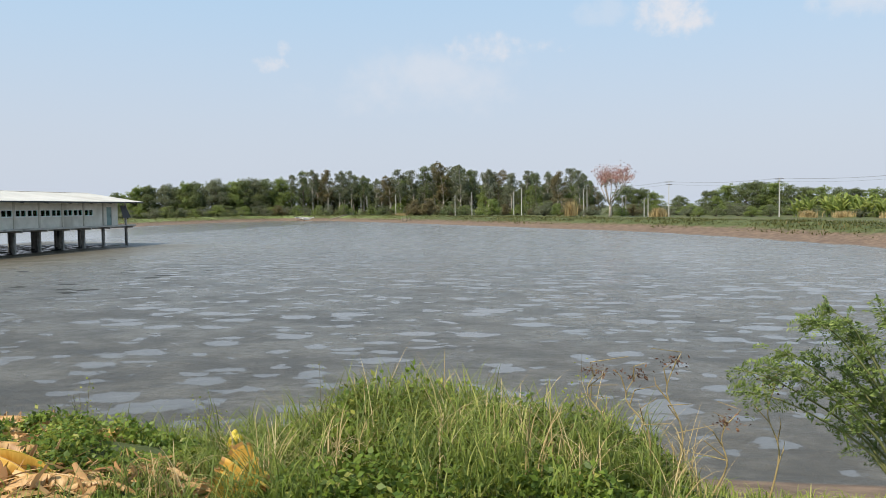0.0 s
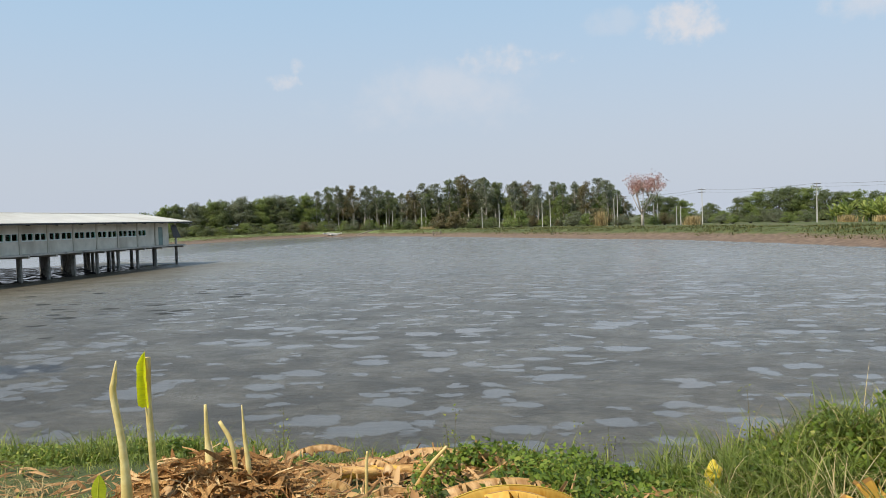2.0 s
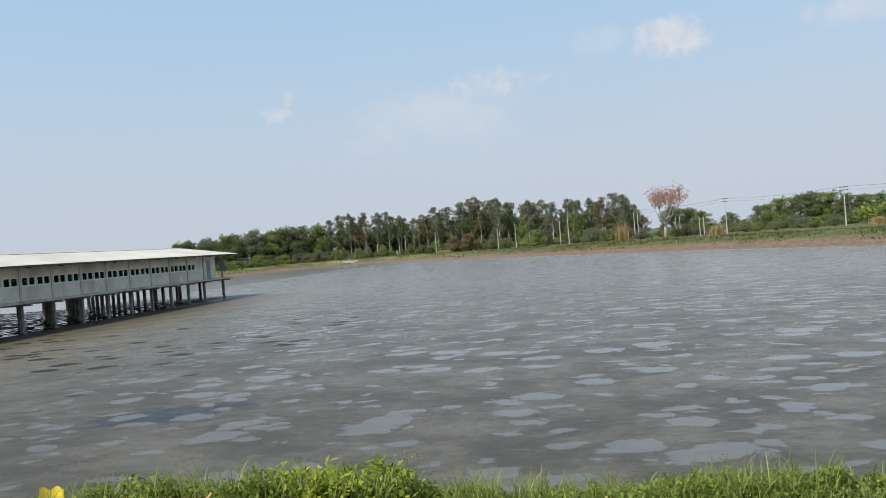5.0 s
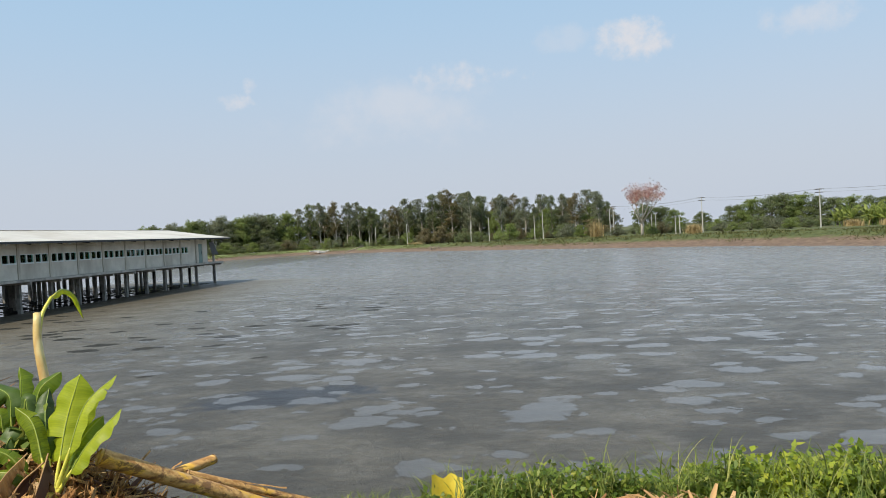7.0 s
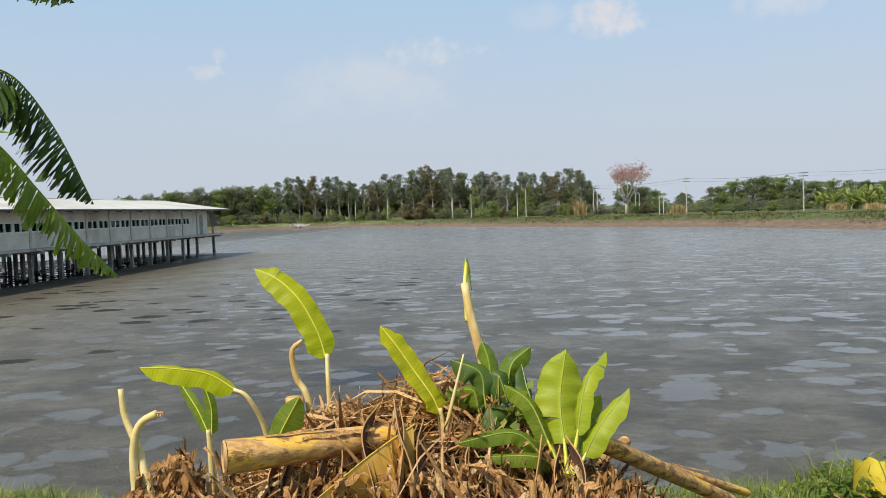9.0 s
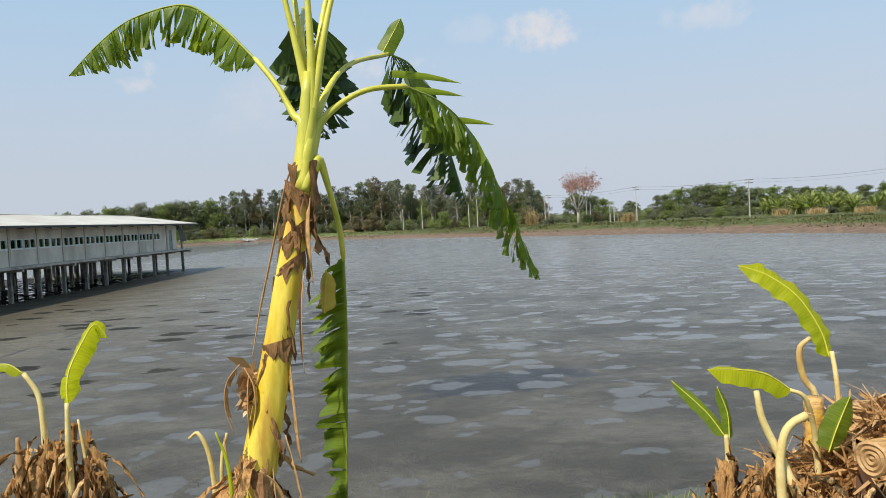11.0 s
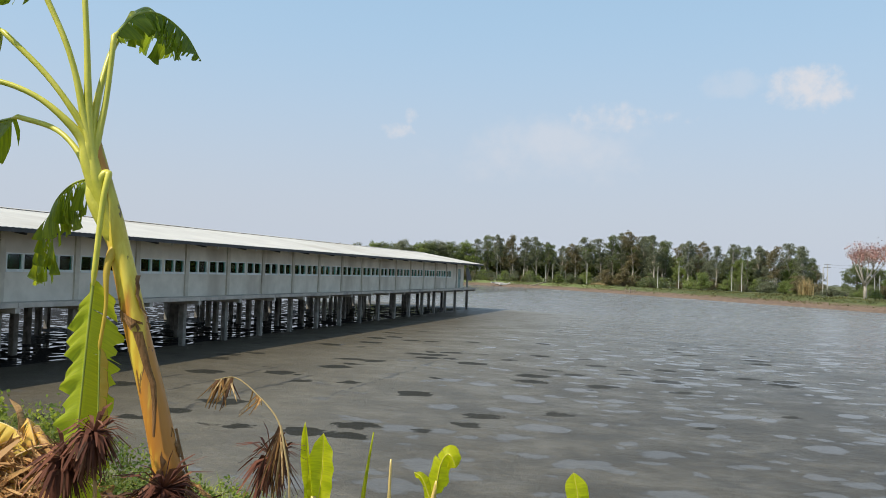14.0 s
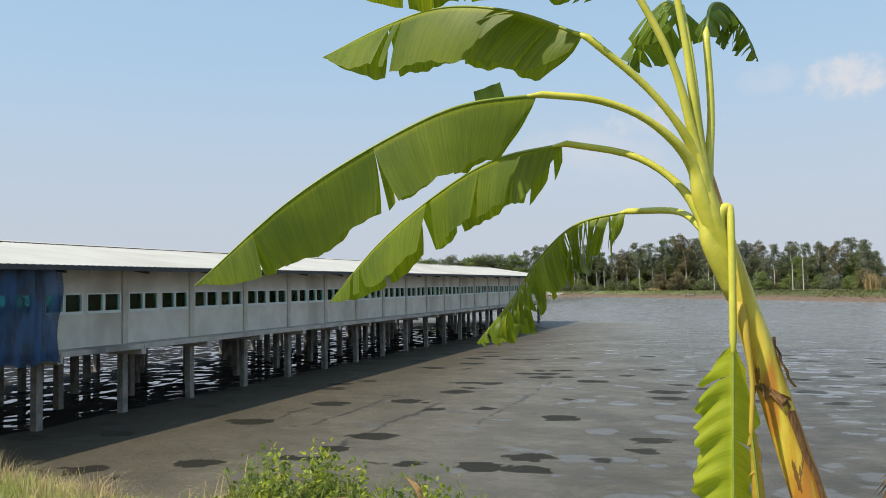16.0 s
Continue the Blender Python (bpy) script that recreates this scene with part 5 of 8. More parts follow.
# bright leaf that hangs straight down beside the stem
banana_leaf(b1, [(25.23, -12.57, 3.90), (25.265, -12.555, 3.945), (25.30, -12.52, 3.80), (25.335, -12.46, 3.60), (25.345, -12.425, 3.43)], [(25.345, -12.425, 3.43), (25.335, -12.38, 3.05), (25.31, -12.33, 2.65), (25.28, -12.27, 2.25), (25.25, -12.23, 1.80)],
            0.25, (6, 122), 4.0, 0.08, up=(-0.25, -1, 0), seed=7, curl=26, blade=M_BLADE_HANG, wave=2.2, steps=120)
banana_leaf(b1, None, [(25.26, -12.50, 3.36), (25.245, -12.50, 3.24), (25.235, -12.50, 3.12)], 0.07, (20, 30), 8, 0.05, up=(-0.2, -1, 0), blade=M_YELLOW, seed=15, curl=35, stalk=M_YELLOW, thick=0.008, steps=20, label="yellowed leaf remnant")
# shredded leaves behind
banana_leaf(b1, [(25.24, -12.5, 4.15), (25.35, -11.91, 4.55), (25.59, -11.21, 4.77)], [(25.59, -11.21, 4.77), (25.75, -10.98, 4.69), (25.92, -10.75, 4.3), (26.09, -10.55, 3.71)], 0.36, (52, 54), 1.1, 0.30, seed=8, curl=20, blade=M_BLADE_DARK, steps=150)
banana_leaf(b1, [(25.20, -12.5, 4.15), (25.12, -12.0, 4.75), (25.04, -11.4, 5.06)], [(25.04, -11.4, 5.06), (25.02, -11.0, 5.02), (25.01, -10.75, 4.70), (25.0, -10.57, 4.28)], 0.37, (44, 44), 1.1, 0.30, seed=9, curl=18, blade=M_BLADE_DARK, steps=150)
banana_leaf(b1, None, [(25.54, -11.26, 4.76), (25.6, -11.23, 4.87), (25.68, -11.21, 5.01)], 0.07, (12, 12), 20, 0.0, up=(0, -1, 0.2), seed=16, curl=10, blade=M_BLADE_DEEP, thick=0.006, steps=16)
# leaves of the crown
banana_leaf(b1, [(25.22, -12.53, 4.2), (25.16, -12.38, 4.75), (25.10, -12.2, 5.12)], [(25.10, -12.2, 5.12), (24.86, -11.72, 5.45), (24.50, -11.36, 5.60), (24.17, -11.2, 5.60), (23.87, -11.05, 5.44)], 0.24, (58, 58), 2.0, 0.12, seed=10, curl=25, blade=M_BLADE_DEEP, steps=90)
banana_leaf(b1, [(25.24, -12.53, 4.2), (25.36, -12.45, 4.8), (25.50, -12.3, 5.2)], [(25.50, -12.3, 5.2), (25.80, -11.85, 5.52), (26.10, -11.5, 5.45), (26.30, -11.25, 5.15)], 0.24, (58, 58), 1.7, 0.16, seed=11, curl=25, blade=M_BLADE_DEEP, steps=90)
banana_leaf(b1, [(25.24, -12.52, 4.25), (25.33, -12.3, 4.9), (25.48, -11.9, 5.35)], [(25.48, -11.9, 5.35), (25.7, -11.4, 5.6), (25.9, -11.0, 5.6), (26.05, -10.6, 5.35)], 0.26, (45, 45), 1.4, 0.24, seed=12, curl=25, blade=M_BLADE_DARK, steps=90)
banana_leaf(b1, [(25.22, -12.52, 4.2), (25.12, -12.47, 4.8), (25.02, -12.42, 5.25)], [(25.02, -12.42, 5.25), (24.9, -12.3, 5.6), (24.7, -12.1, 5.8), (24.4, -11.8, 5.85)], 0.26, (35, 35), 7, 0.05, seed=14, curl=18, blade=M_BLADE_DEEP)
banana_leaf(b1, [(25.24, -12.52, 4.3), (25.24, -12.49, 4.9), (25.22, -12.47, 5.4)], [(25.22, -12.47, 5.4), (25.2, -12.42, 6.0), (25.1, -12.37, 6.6), (24.95, -12.2, 7.1)], 0.32, (15, 15), 9, 0.04, up=(0.2, -1, 0.2), seed=13, curl=12, blade=M_BLADE_DEEP)

# second plant
b2 = thing("banana_plant", pose(0, 0, 0), "leaning banana plant with broad bright green leaves", "banana plant", "banana plants on the near bank")
HEARTS[b2] = (18.37, -13.33, 3.74)
pseudostem(b2, [(18.89, -13.20, 1.6), (18.77, -13.24, 2.2), (18.675, -13.27, 2.65), (18.60, -13.285, 2.95), (18.515, -13.305, 3.25), (18.435, -13.32, 3.55), (18.35, -13.34, 3.85), (18.25, -13.40, 4.32)],
           [0.086, 0.078, 0.072, 0.068, 0.064, 0.060, 0.056, 0.022], 4, M_STEM_OLD)
banana_leaf(b2, [(18.25, -13.42, 4.12), (18.22, -13.44, 4.26), (18.15, -13.50, 4.37), (18.02, -13.56, 4.48), (17.85, -13.62, 4.55), (17.64, -13.68, 4.58)],
            [(17.64, -13.68, 4.58), (17.32, -13.82, 4.53), (17.0, -13.95, 4.37), (16.68, -14.10, 4.14), (16.35, -14.24, 3.82)], 0.225, (66, 76), 15, 0.06, seed=21, curl=6, wave=0.4)
banana_leaf(b2, [(18.27, -13.40, 3.95), (18.24, -13.40, 4.06), (18.14, -13.39, 4.22), (17.96, -13.37, 4.35), (17.67, -13.34, 4.43)],
            [(17.67, -13.34, 4.43), (17.30, -13.22, 4.40), (16.95, -13.08, 4.27), (16.55, -12.93, 4.04), (16.17, -12.80, 3.72)], 0.215, (64, 70), 8, 0.08, seed=22, curl=12, wave=0.4)
banana_leaf(b2, [(18.28, -13.40, 3.95), (18.24, -13.38, 4.02), (18.13, -13.22, 4.11), (17.88, -12.90, 4.15)], [(17.88, -12.90, 4.15), (17.62, -12.86, 4.10), (17.42, -12.80, 3.95), (17.20, -12.60, 3.72), (16.92, -12.38, 3.46)],
            0.215, (60, 54), 1.5, 0.20, seed=23, curl=35, steps=84)
banana_leaf(b2, [(18.25, -13.42, 4.18), (18.24, -13.43, 4.29), (18.16, -13.49, 4.45), (18.03, -13.54, 4.62), (17.82, -13.60, 4.82)], [(17.82, -13.60, 4.82), (17.47, -13.50, 5.01), (17.11, -13.40, 5.11), (16.76, -13.29, 5.1), (16.36, -13.19, 5.02)],
            0.24, (60, 56), 14, 0.03, seed=24, curl=10, wave=0.4)
# small torn leaf on an upright stalk
banana_leaf(b2, [(18.27, -13.41, 4.1), (18.29, -13.37, 4.5), (18.28, -13.32, 4.86)], [(18.28, -13.32, 4.86), (18.30, -13.18, 5.02), (18.36, -13.05, 5.06), (18.44, -12.92, 4.98), (18.50, -12.84, 4.84)], 0.13, (50, 50), 3, 0.12, seed=25, curl=25, blade=M_BLADE_DEEP)
banana_leaf(b2, [(18.26, -13.42, 4.2), (18.15, -13.48, 4.7), (17.98, -13.53, 5.08)], [(17.98, -13.53, 5.08), (17.7, -13.6, 5.3), (17.25, -13.7, 5.3), (16.8, -13.85, 5.1)], 0.25, (52, 52), 12, 0.04, seed=26, curl=12, wave=0.4)
banana_leaf(b2, [(18.26, -13.42, 4.2), (18.2, -13.43, 4.8), (18.12, -13.4, 5.3)], [(18.12, -13.4, 5.3), (18.05, -13.3, 5.8), (17.9, -13.1, 6.2), (17.7, -12.8, 6.45)], 0.26, (25, 25), 14, 0.03, up=(0, -1, 0.4), seed=27, curl=12)
banana_leaf(b2, [(18.26, -13.42, 4.2), (18.22, -13.3, 4.7), (18.17, -13.05, 5.08)], [(18.17, -13.05, 5.08), (18.08, -12.8, 5.2), (17.98, -12.55, 5.2), (17.9, -12.3, 5.05)], 0.22, (45, 45), 5, 0.06, seed=28, curl=18, blade=M_BLADE_DEEP)
# broken leaf that hangs from its snapped stalk
banana_leaf(b2, [(18.30, -13.40, 4.02), (18.345, -13.39, 4.10), (18.352, -13.43, 3.95), (18.345, -13.46, 3.56)], [(18.345, -13.46, 3.56), (18.335, -13.475, 3.25), (18.325, -13.49, 2.9), (18.31, -13.51, 2.4), (18.30, -13.53, 1.85)],
            0.165, (0, 75), 14, 0.03, up=(-0.35, -1, 0), seed=29, curl=8, blade=M_BLADE_YOUNG, wave=2.3)
banana_leaf(b2, [(18.39, -13.42, 3.6), (18.41, -13.44, 3.4), (18.40, -13.46, 3.2)], [(18.40, -13.46, 3.2), (18.415, -13.47, 3.0), (18.425, -13.48, 2.75), (18.37, -13.48, 2.55)], 0.05, (40, 30), 10, 0.03, up=(0.05, -1, 0), seed=30, curl=40, blade=M_YELLOW, thick=0.012, stalk=M_YELLOW)


# stiff torn strips that stand off the arching leaf
for a_, c_ in (((25.83, -11.98, 4.46), (26.06, -11.95, 4.41)), ((25.87, -11.97, 4.37), (26.07, -11.93, 4.335)), ((26.05, -11.86, 4.20), (26.25, -11.84, 4.165))):
    a_, c_ = Vector(a_), Vector(c_)
    a_ = a_ + (a_ - c_) * 0.8 + Vector((0, -0.06, -0.03))
    b = Build()
    b.strip([[a_.lerp(c_, q) + Vector((0, 0, 0.012 * math.sin(3.1 * q) + e * 0.022 * (1 - q ** 3))) + Vector((0, -0.006 * (1 - e * e), 0)) for e in (-1, 0, 1)] for q in (0, 0.25, 0.5, 0.75, 1.0)])
    part("torn_strip", b, M_BLADE_DEEP, b1, smooth=True)


def flap(plant, corners, blade, seed, label):
    """A torn piece of blade folded over; corners run round it."""
    a, b, c, d = (Vector(q) for q in corners)
    rng = random.Random(seed)
    n = 8
    nrm = (b - a).cross(d - a).normalized()
    s_ = Build()
    s_.strip([[a.lerp(b, i / n).lerp(d.lerp(c, i / n), j / n) + nrm * (0.03 * math.sin(3.1 * j / n) + rng.uniform(-0.004, 0.004)) for i in range(n + 1)] for j in range(n + 1)])
    return part("blade_flap", s_, blade, plant, label, smooth=True)


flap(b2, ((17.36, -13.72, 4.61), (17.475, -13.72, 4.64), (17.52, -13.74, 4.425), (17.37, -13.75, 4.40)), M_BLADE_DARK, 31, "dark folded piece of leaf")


def collar(plant, x, y, z, r, tall, seed, tilt=0.0):
    """A dry brown sheath edge that rings the stem, torn along its rim."""
    rng = random.Random(seed)
    n, rows_c = 22, []
    for j in range(5):
        q = j / 4
        rows_c.append([Vector((x + math.cos(a_) * rr, y + math.sin(a_) * rr, z + tilt * math.cos(a_) - tall * q * (0.5 + jag)))
                       for a_, rr, jag in ((2 * math.pi * k / n, r * (1.02 + 0.10 * q) + rng.uniform(0, 0.012), 0.5 + 0.5 * math.sin(k * 2.3 + seed) + rng.uniform(-0.2, 0.2)) for k in range(n))])
        rows_c[-1].append(rows_c[-1][0])
    s_ = Build()
    s_.strip(rows_c)
    return part("dry_collar", s_, M_SHEATH, plant, "torn brown sheath edge")


for x, y, z, r, tall, seed, tilt in ((25.155, -12.585, 3.80, 0.063, 0.10, 1, -0.05), (25.095, -12.64, 3.42, 0.069, 0.07, 2, 0.05), (25.02, -12.70, 3.02, 0.075, 0.10, 3, 0.02), (25.12, -12.62, 3.58, 0.066, 0.12, 4, 0.06)):
    collar(b1, x, y, z, r, tall, seed, tilt)
for x, y, z, r, tall, seed, tilt in ((18.49, -13.31, 3.36, 0.063, 0.05, 5, -0.04), (18.70, -13.26, 2.52, 0.075, 0.08, 6, 0.03)):
    collar(b2, x, y, z, r, tall, seed, tilt)

# dead leaves and sheaths that cling to the stems
for plant, seed, rows_ in ((b1, 90, ((25.215, -12.62, 3.75, 0.45), (25.17, -12.68, 3.35, 0.5), (25.08, -12.74, 2.95, 0.55), (25.05, -12.80, 2.55, 0.6),
                                 (24.98, -12.82, 2.45, 0.6), (24.80, -12.86, 2.40, 0.6), (24.74, -12.80, 2.55, 0.6), (24.70, -12.86, 2.25, 0.5))),
                           (b2, 120, ((18.86, -13.32, 2.5, 0.5),))):
    for i, (x, y, z, ln) in enumerate(rows_):
        r_ = random.Random(seed + i)
        dx, dy = r_.uniform(-0.02, 0.10), r_.uniform(-0.10, 0.0)
        banana_leaf(plant, None, [(x, y, z), (x + dx * 0.6, y + dy, z - ln * 0.3), (x + dx, y + dy * 1.2, z - ln * 0.65), (x + dx * 1.3, y + dy, z - ln)], r_.uniform(0.018, 0.045), (50, 70), 4, 0.06, up=(0.4, -1, 0.2),
                    blade=M_WITHER if i % 3 != 1 else M_DRY_DARK, seed=seed + i, curl=60, steps=22, stalk=M_DRY, thick=0.007, label="dead brown leaf")

# long dead strand with a crumpled leaf at its end
banana_leaf(b1, None, [(25.14, -12.60, 3.94), (25.075, -12.58, 3.80), (25.0, -12.60, 3.50), (24.92, -12.63, 3.18), (24.88, -12.70, 2.93)], 0.010, (30, 30), 20, 0.02, up=(0, -1, 0.1), blade=M_WITHER, seed=140, curl=40, steps=30, stalk=M_DRY, thick=0.012, label="long dead brown strand")
for i, (x, z, dx) in enumerate(((24.84, 2.92, -0.06), (24.86, 2.90, 0.05), (24.88, 2.86, 0.0))):
    banana_leaf(b1, None, [(x, -12.79, z), (x + dx, -12.83, z - 0.08), (x + dx * 1.2, -12.85, z - 0.2), (x + dx * 0.6, -12.84, z - 0.34)], 0.045, (55, 60), 6, 0.04, up=(0, -1, 0.2), blade=M_WITHER, seed=141 + i, curl=70, steps=20, stalk=M_DRY, thick=0.006, label="dead brown leaf")
# limp dead leaves folded round the foot of the stems
for plant, cx, cy, top, count, seed in ((b1, 24.84, -12.93, 2.42, 6, 160), (b2, 18.86, -13.27, 2.46, 6, 190)):
    r_ = random.Random(seed)
    for i in range(count):
        a_ = -math.pi * r_.uniform(-0.15, 1.15)
        ox, oy = math.cos(a_), math.sin(a_)
        h_ = top - r_.uniform(0.0, 0.28)
        banana_leaf(plant, None, [(cx + ox * 0.10, cy + oy * 0.10, h_), (cx + ox * 0.19, cy + oy * 0.19, h_ - 0.10), (cx + ox * 0.26, cy + oy * 0.26, h_ - 0.34), (cx + ox * 0.36, cy + oy * 0.36, h_ - 0.62)],
                    r_.uniform(0.05, 0.10), (60, 60), 6, 0.05, up=(ox, oy, 0.4), blade=(M_WITHER, M_WITHER, M_DRY)[i % 3], seed=seed + i, curl=55, steps=22, stalk=M_DRY, thick=0.009, label="limp dead leaf", wave=2.0)


def skirt(plant, axis, z0, z1, n, reach, seed, arc=(0, 6.28), size=0.3):
    """Crumpled dead sheaths and leaf rags that hang round a stem; axis gives the stem's centre at two heights."""
    rng = np.random.default_rng(seed)
    (ax, ay, az), (bx, by, bz), r0 = axis
    for k in range(n):
        z = rng.uniform(z0, z1)
        f_ = (z - az) / (bz - az)
        cx, cy = ax + (bx - ax) * f_, ay + (by - ay) * f_
        a = rng.uniform(*arc)
        out, side = Vector((math.cos(a), math.sin(a), 0)), Vector((-math.sin(a), math.cos(a), 0))
        ln, w = size * rng.uniform(0.45, 1.25), rng.uniform(0.010, 0.045)
        far = reach * rng.uniform(0.15, 1.0)
        lean = rng.normal(0, 0.10)
        b = Build()
        rows, cols = 9, 4
        for i in range(rows):
            q = i / (rows - 1)
            c = Vector((cx, cy, z + 0.05 - ln * q)) + out * (r0 + far * q ** 1.4) + side * lean * q
            for j in range(cols):
                e = (j / (cols - 1) - 0.5) * 2 * w * (1 - 0.45 * q)
                b.v.append(tuple(c + side * e + out * (rng.normal(0, 0.011) - 0.35 * abs(e)) + Vector((0, 0, rng.normal(0, 0.010)))))
        for i in range(rows - 1):
            for j in range(cols - 1):
                m_ = i * cols + j
                b.f.append((m_, m_ + 1, m_ + cols + 1, m_ + cols))
        part("dead_sheath", b, M_SHEATH if z0 > 2.2 or k % 3 == 0 else M_RAG, plant, smooth=k % 2 == 0)


S1 = ((24.785, -12.89, 1.8), (25.15, -12.59, 3.7), 0.080)
skirt(b1, S1, 1.85, 2.44, 100, 0.34, 301, (-3.6, 0.6), 0.34)
skirt(b1, S1, 2.3, 3.9, 9, 0.05, 302, (-1.2, 0.9), 0.30)
skirt(b1, S1, 3.6, 4.05, 3, 0.03, 303, (-2.9, -2.0), 0.22)
S2 = ((18.83, -13.22, 1.9), (18.47, -13.31, 3.43), 0.070)
skirt(b2, S2, 1.85, 2.54, 90, 0.27, 304, (-3.6, 0.6), 0.30)
skirt(b2, S2, 2.3, 2.8, 4, 0.03, 305, (-1.2, 0.6), 0.28)

# ---- growth and litter on the near bank ----
M_GRASS = leaf_material("fresh grass", (0.15, 0.215, 0.034), (0.37, 0.42, 0.078), (0.64, 0.58, 0.24), 0.4, 0.55, 1.3)
M_WEED = leaf_material("weed leaf", (0.12, 0.20, 0.028), (0.25, 0.35, 0.05), (0.44, 0.49, 0.08), 0.45, 0.5, 1.5)
M_WEED_YELLOW = leaf_material("yellow-green weed leaf", (0.19, 0.27, 0.03), (0.36, 0.43, 0.05), (0.58, 0.58, 0.07), 0.45, 0.5, 1.5)
M_COVER = leaf_material("bank cover leaf", (0.055, 0.108, 0.017), (0.200, 0.285, 0.038), (0.46, 0.45, 0.10), 0.4, 0.5, 1.2)
M_LONG = leaf_material("long bank grass", (0.085, 0.125, 0.022), (0.23, 0.285, 0.052), (0.50, 0.48, 0.15), 0.35, 0.55, 1.3)
M_FEATHER = leaf_material("feathery leaf", (0.13, 0.19, 0.05), (0.24, 0.31, 0.085), (0.38, 0.43, 0.14), 0.4, 0.55, 1.5)
M_TWIG = plain_material("twig", (0.16, 0.12, 0.06), (0.30, 0.25, 0.13), 9.0, 0.8, 0.2)
M_PLASTIC = plain_material("yellow plastic", (0.62, 0.46, 0.03), (0.76, 0.60, 0.07), 5.0, 0.45, 0.05, stain=(0.45, 0.30, 0.05))


def patch(seed, x0, x1, y0, y1, n, soft=True):
    rng = np.random.default_rng(seed)
    x, y = rng.uniform(x0, x1, n), rng.uniform(y0, y1, n)
    return rng, x, y


def grass_patch(seed, x0, x1, y0, y1, n, height, width=0.007, lean=0.6, material=None, label="fresh green grass on the near bank", clump=0.0, bump=0.0):
    rng, x, y = patch(seed, x0, x1, y0, y1, n)
    if clump:
        # tufts: draw the blades towards scattered centres
        k = max(3, int((x1 - x0) * (y1 - y0) * clump))
        cx, cy = rng.uniform(x0, x1, k), rng.uniform(y0, y1, k)
        pick = rng.integers(0, k, n)
        x, y = cx[pick] + rng.normal(0, 0.10, n), cy[pick] + rng.normal(0, 0.10, n)
    fade = np.clip(np.minimum.reduce([x - x0, x1 - x, y - y0, y1 - y]) / 0.5, 0.3, 1)
    h = height * fade * (0.75 + 0.5 * np.sin(x * 2.1 + 1.7 * np.sin(y * 1.3 + seed)) ** 2)
    z = ground_height(x, y)
    if bump:
        mx, my = (x0 + x1) / 2, (y0 + y1) / 2
        z = z + bump * np.clip(1 - ((x - mx) / ((x1 - x0) * 0.5)) ** 2 - ((y - my) / ((y1 - y0) * 0.5)) ** 2, 0, 1)
    v, f = blades(rng, x, y, z, h, width, lean, 0.5)
    return tagged(new("grass", array_mesh("grass", v, f, material or M_GRASS)), label, "grass", kind="stuff")


def cover(seed, x0, x1, y0, y1, mounds, radius, tops, leaf, material, label, per=150):
    """Broad-leaved ground cover in overlapping mounds; tops gives its height at points along x."""
    rng = np.random.default_rng(seed)
    centres, outward = [], []
    for k in range(mounds):
        cx, cy = rng.uniform(x0, x1), rng.uniform(y0, y1)
        h = float(np.interp(cx, [q[0] for q in tops], [q[1] for q in tops])) * rng.uniform(0.6, 1.0)
        r = radius * rng.uniform(0.6, 1.2)
        d = unit(rng.normal(size=(per, 3)))
        d[:, 2] = np.abs(d[:, 2])
        c = np.array([cx, cy, 0]) + d * np.array([r, r, h]) * rng.uniform(0.7, 1.06, (per, 1))
        c[:, 2] += ground_height(c[:, 0], c[:, 1])
        centres.append(c)
        outward.append(unit(d + np.array([0, -0.1, 0.7]) + rng.normal(0, 0.4, (per, 3))))
    v, f = leaf_cards(rng, np.concatenate(centres), leaf, leaf * 0.62, facing=np.concatenate(outward))
    return tagged(new("ground_cover", array_mesh("ground_cover", v, f, material)), label, "weeds", kind="stuff")


def long_grass(seed, x0, x1, y0, y1, n, length, width, tops, material, label):
    """Long blades that rise out of the cover and arch over; tops gives the height they start from along x."""
    rng = np.random.default_rng(seed)
    x, y = rng.uniform(x0, x1, n), rng.uniform(y0, y1, n)
    k = rng.integers(0, max(4, n // 14), n)
    x, y = x[k] + rng.normal(0, 0.05, n), y[k] + rng.normal(0, 0.05, n)
    a = rng.uniform(0, 2 * math.pi, n)
    d = np.stack([np.cos(a), np.sin(a), np.zeros(n)], 1)
    s_ = np.stack([-np.sin(a), np.cos(a), np.zeros(n)], 1)
    p = np.stack([x, y, ground_height(x, y) + np.interp(x, [q[0] for q in tops], [q[1] for q in tops]) * rng.uniform(0.2, 0.6, n)], 1)
    e0, e1 = np.radians(rng.uniform(50, 88, n)), np.radians(rng.uniform(-70, 45, n))
    ln = length * rng.uniform(0.45, 1.2, n)
    rows = []
    for j in range(6):
        q = j / 5
        w = (width * (1 - q ** 2) + 0.0008)
        rows.append(np.stack([p - s_ * w / 2, p + s_ * w / 2], 1))
        e = e0 + (e1 - e0) * q
        p = p + (d * np.cos(e)[:, None] + np.array([[0, 0, 1.0]]) * np.sin(e)[:, None]) * (ln / 5)[:, None]
    v = np.concatenate(rows, 1).reshape(-1, 3)
    o = np.arange(n)[:, None] * 12
    f = np.concatenate([o + np.array([[2 * j, 2 * j + 1, 2 * j + 3, 2 * j + 2]]) for j in range(5)])
    return tagged(new("grass", array_mesh("grass", v, f, material)), label, "grass", kind="stuff")


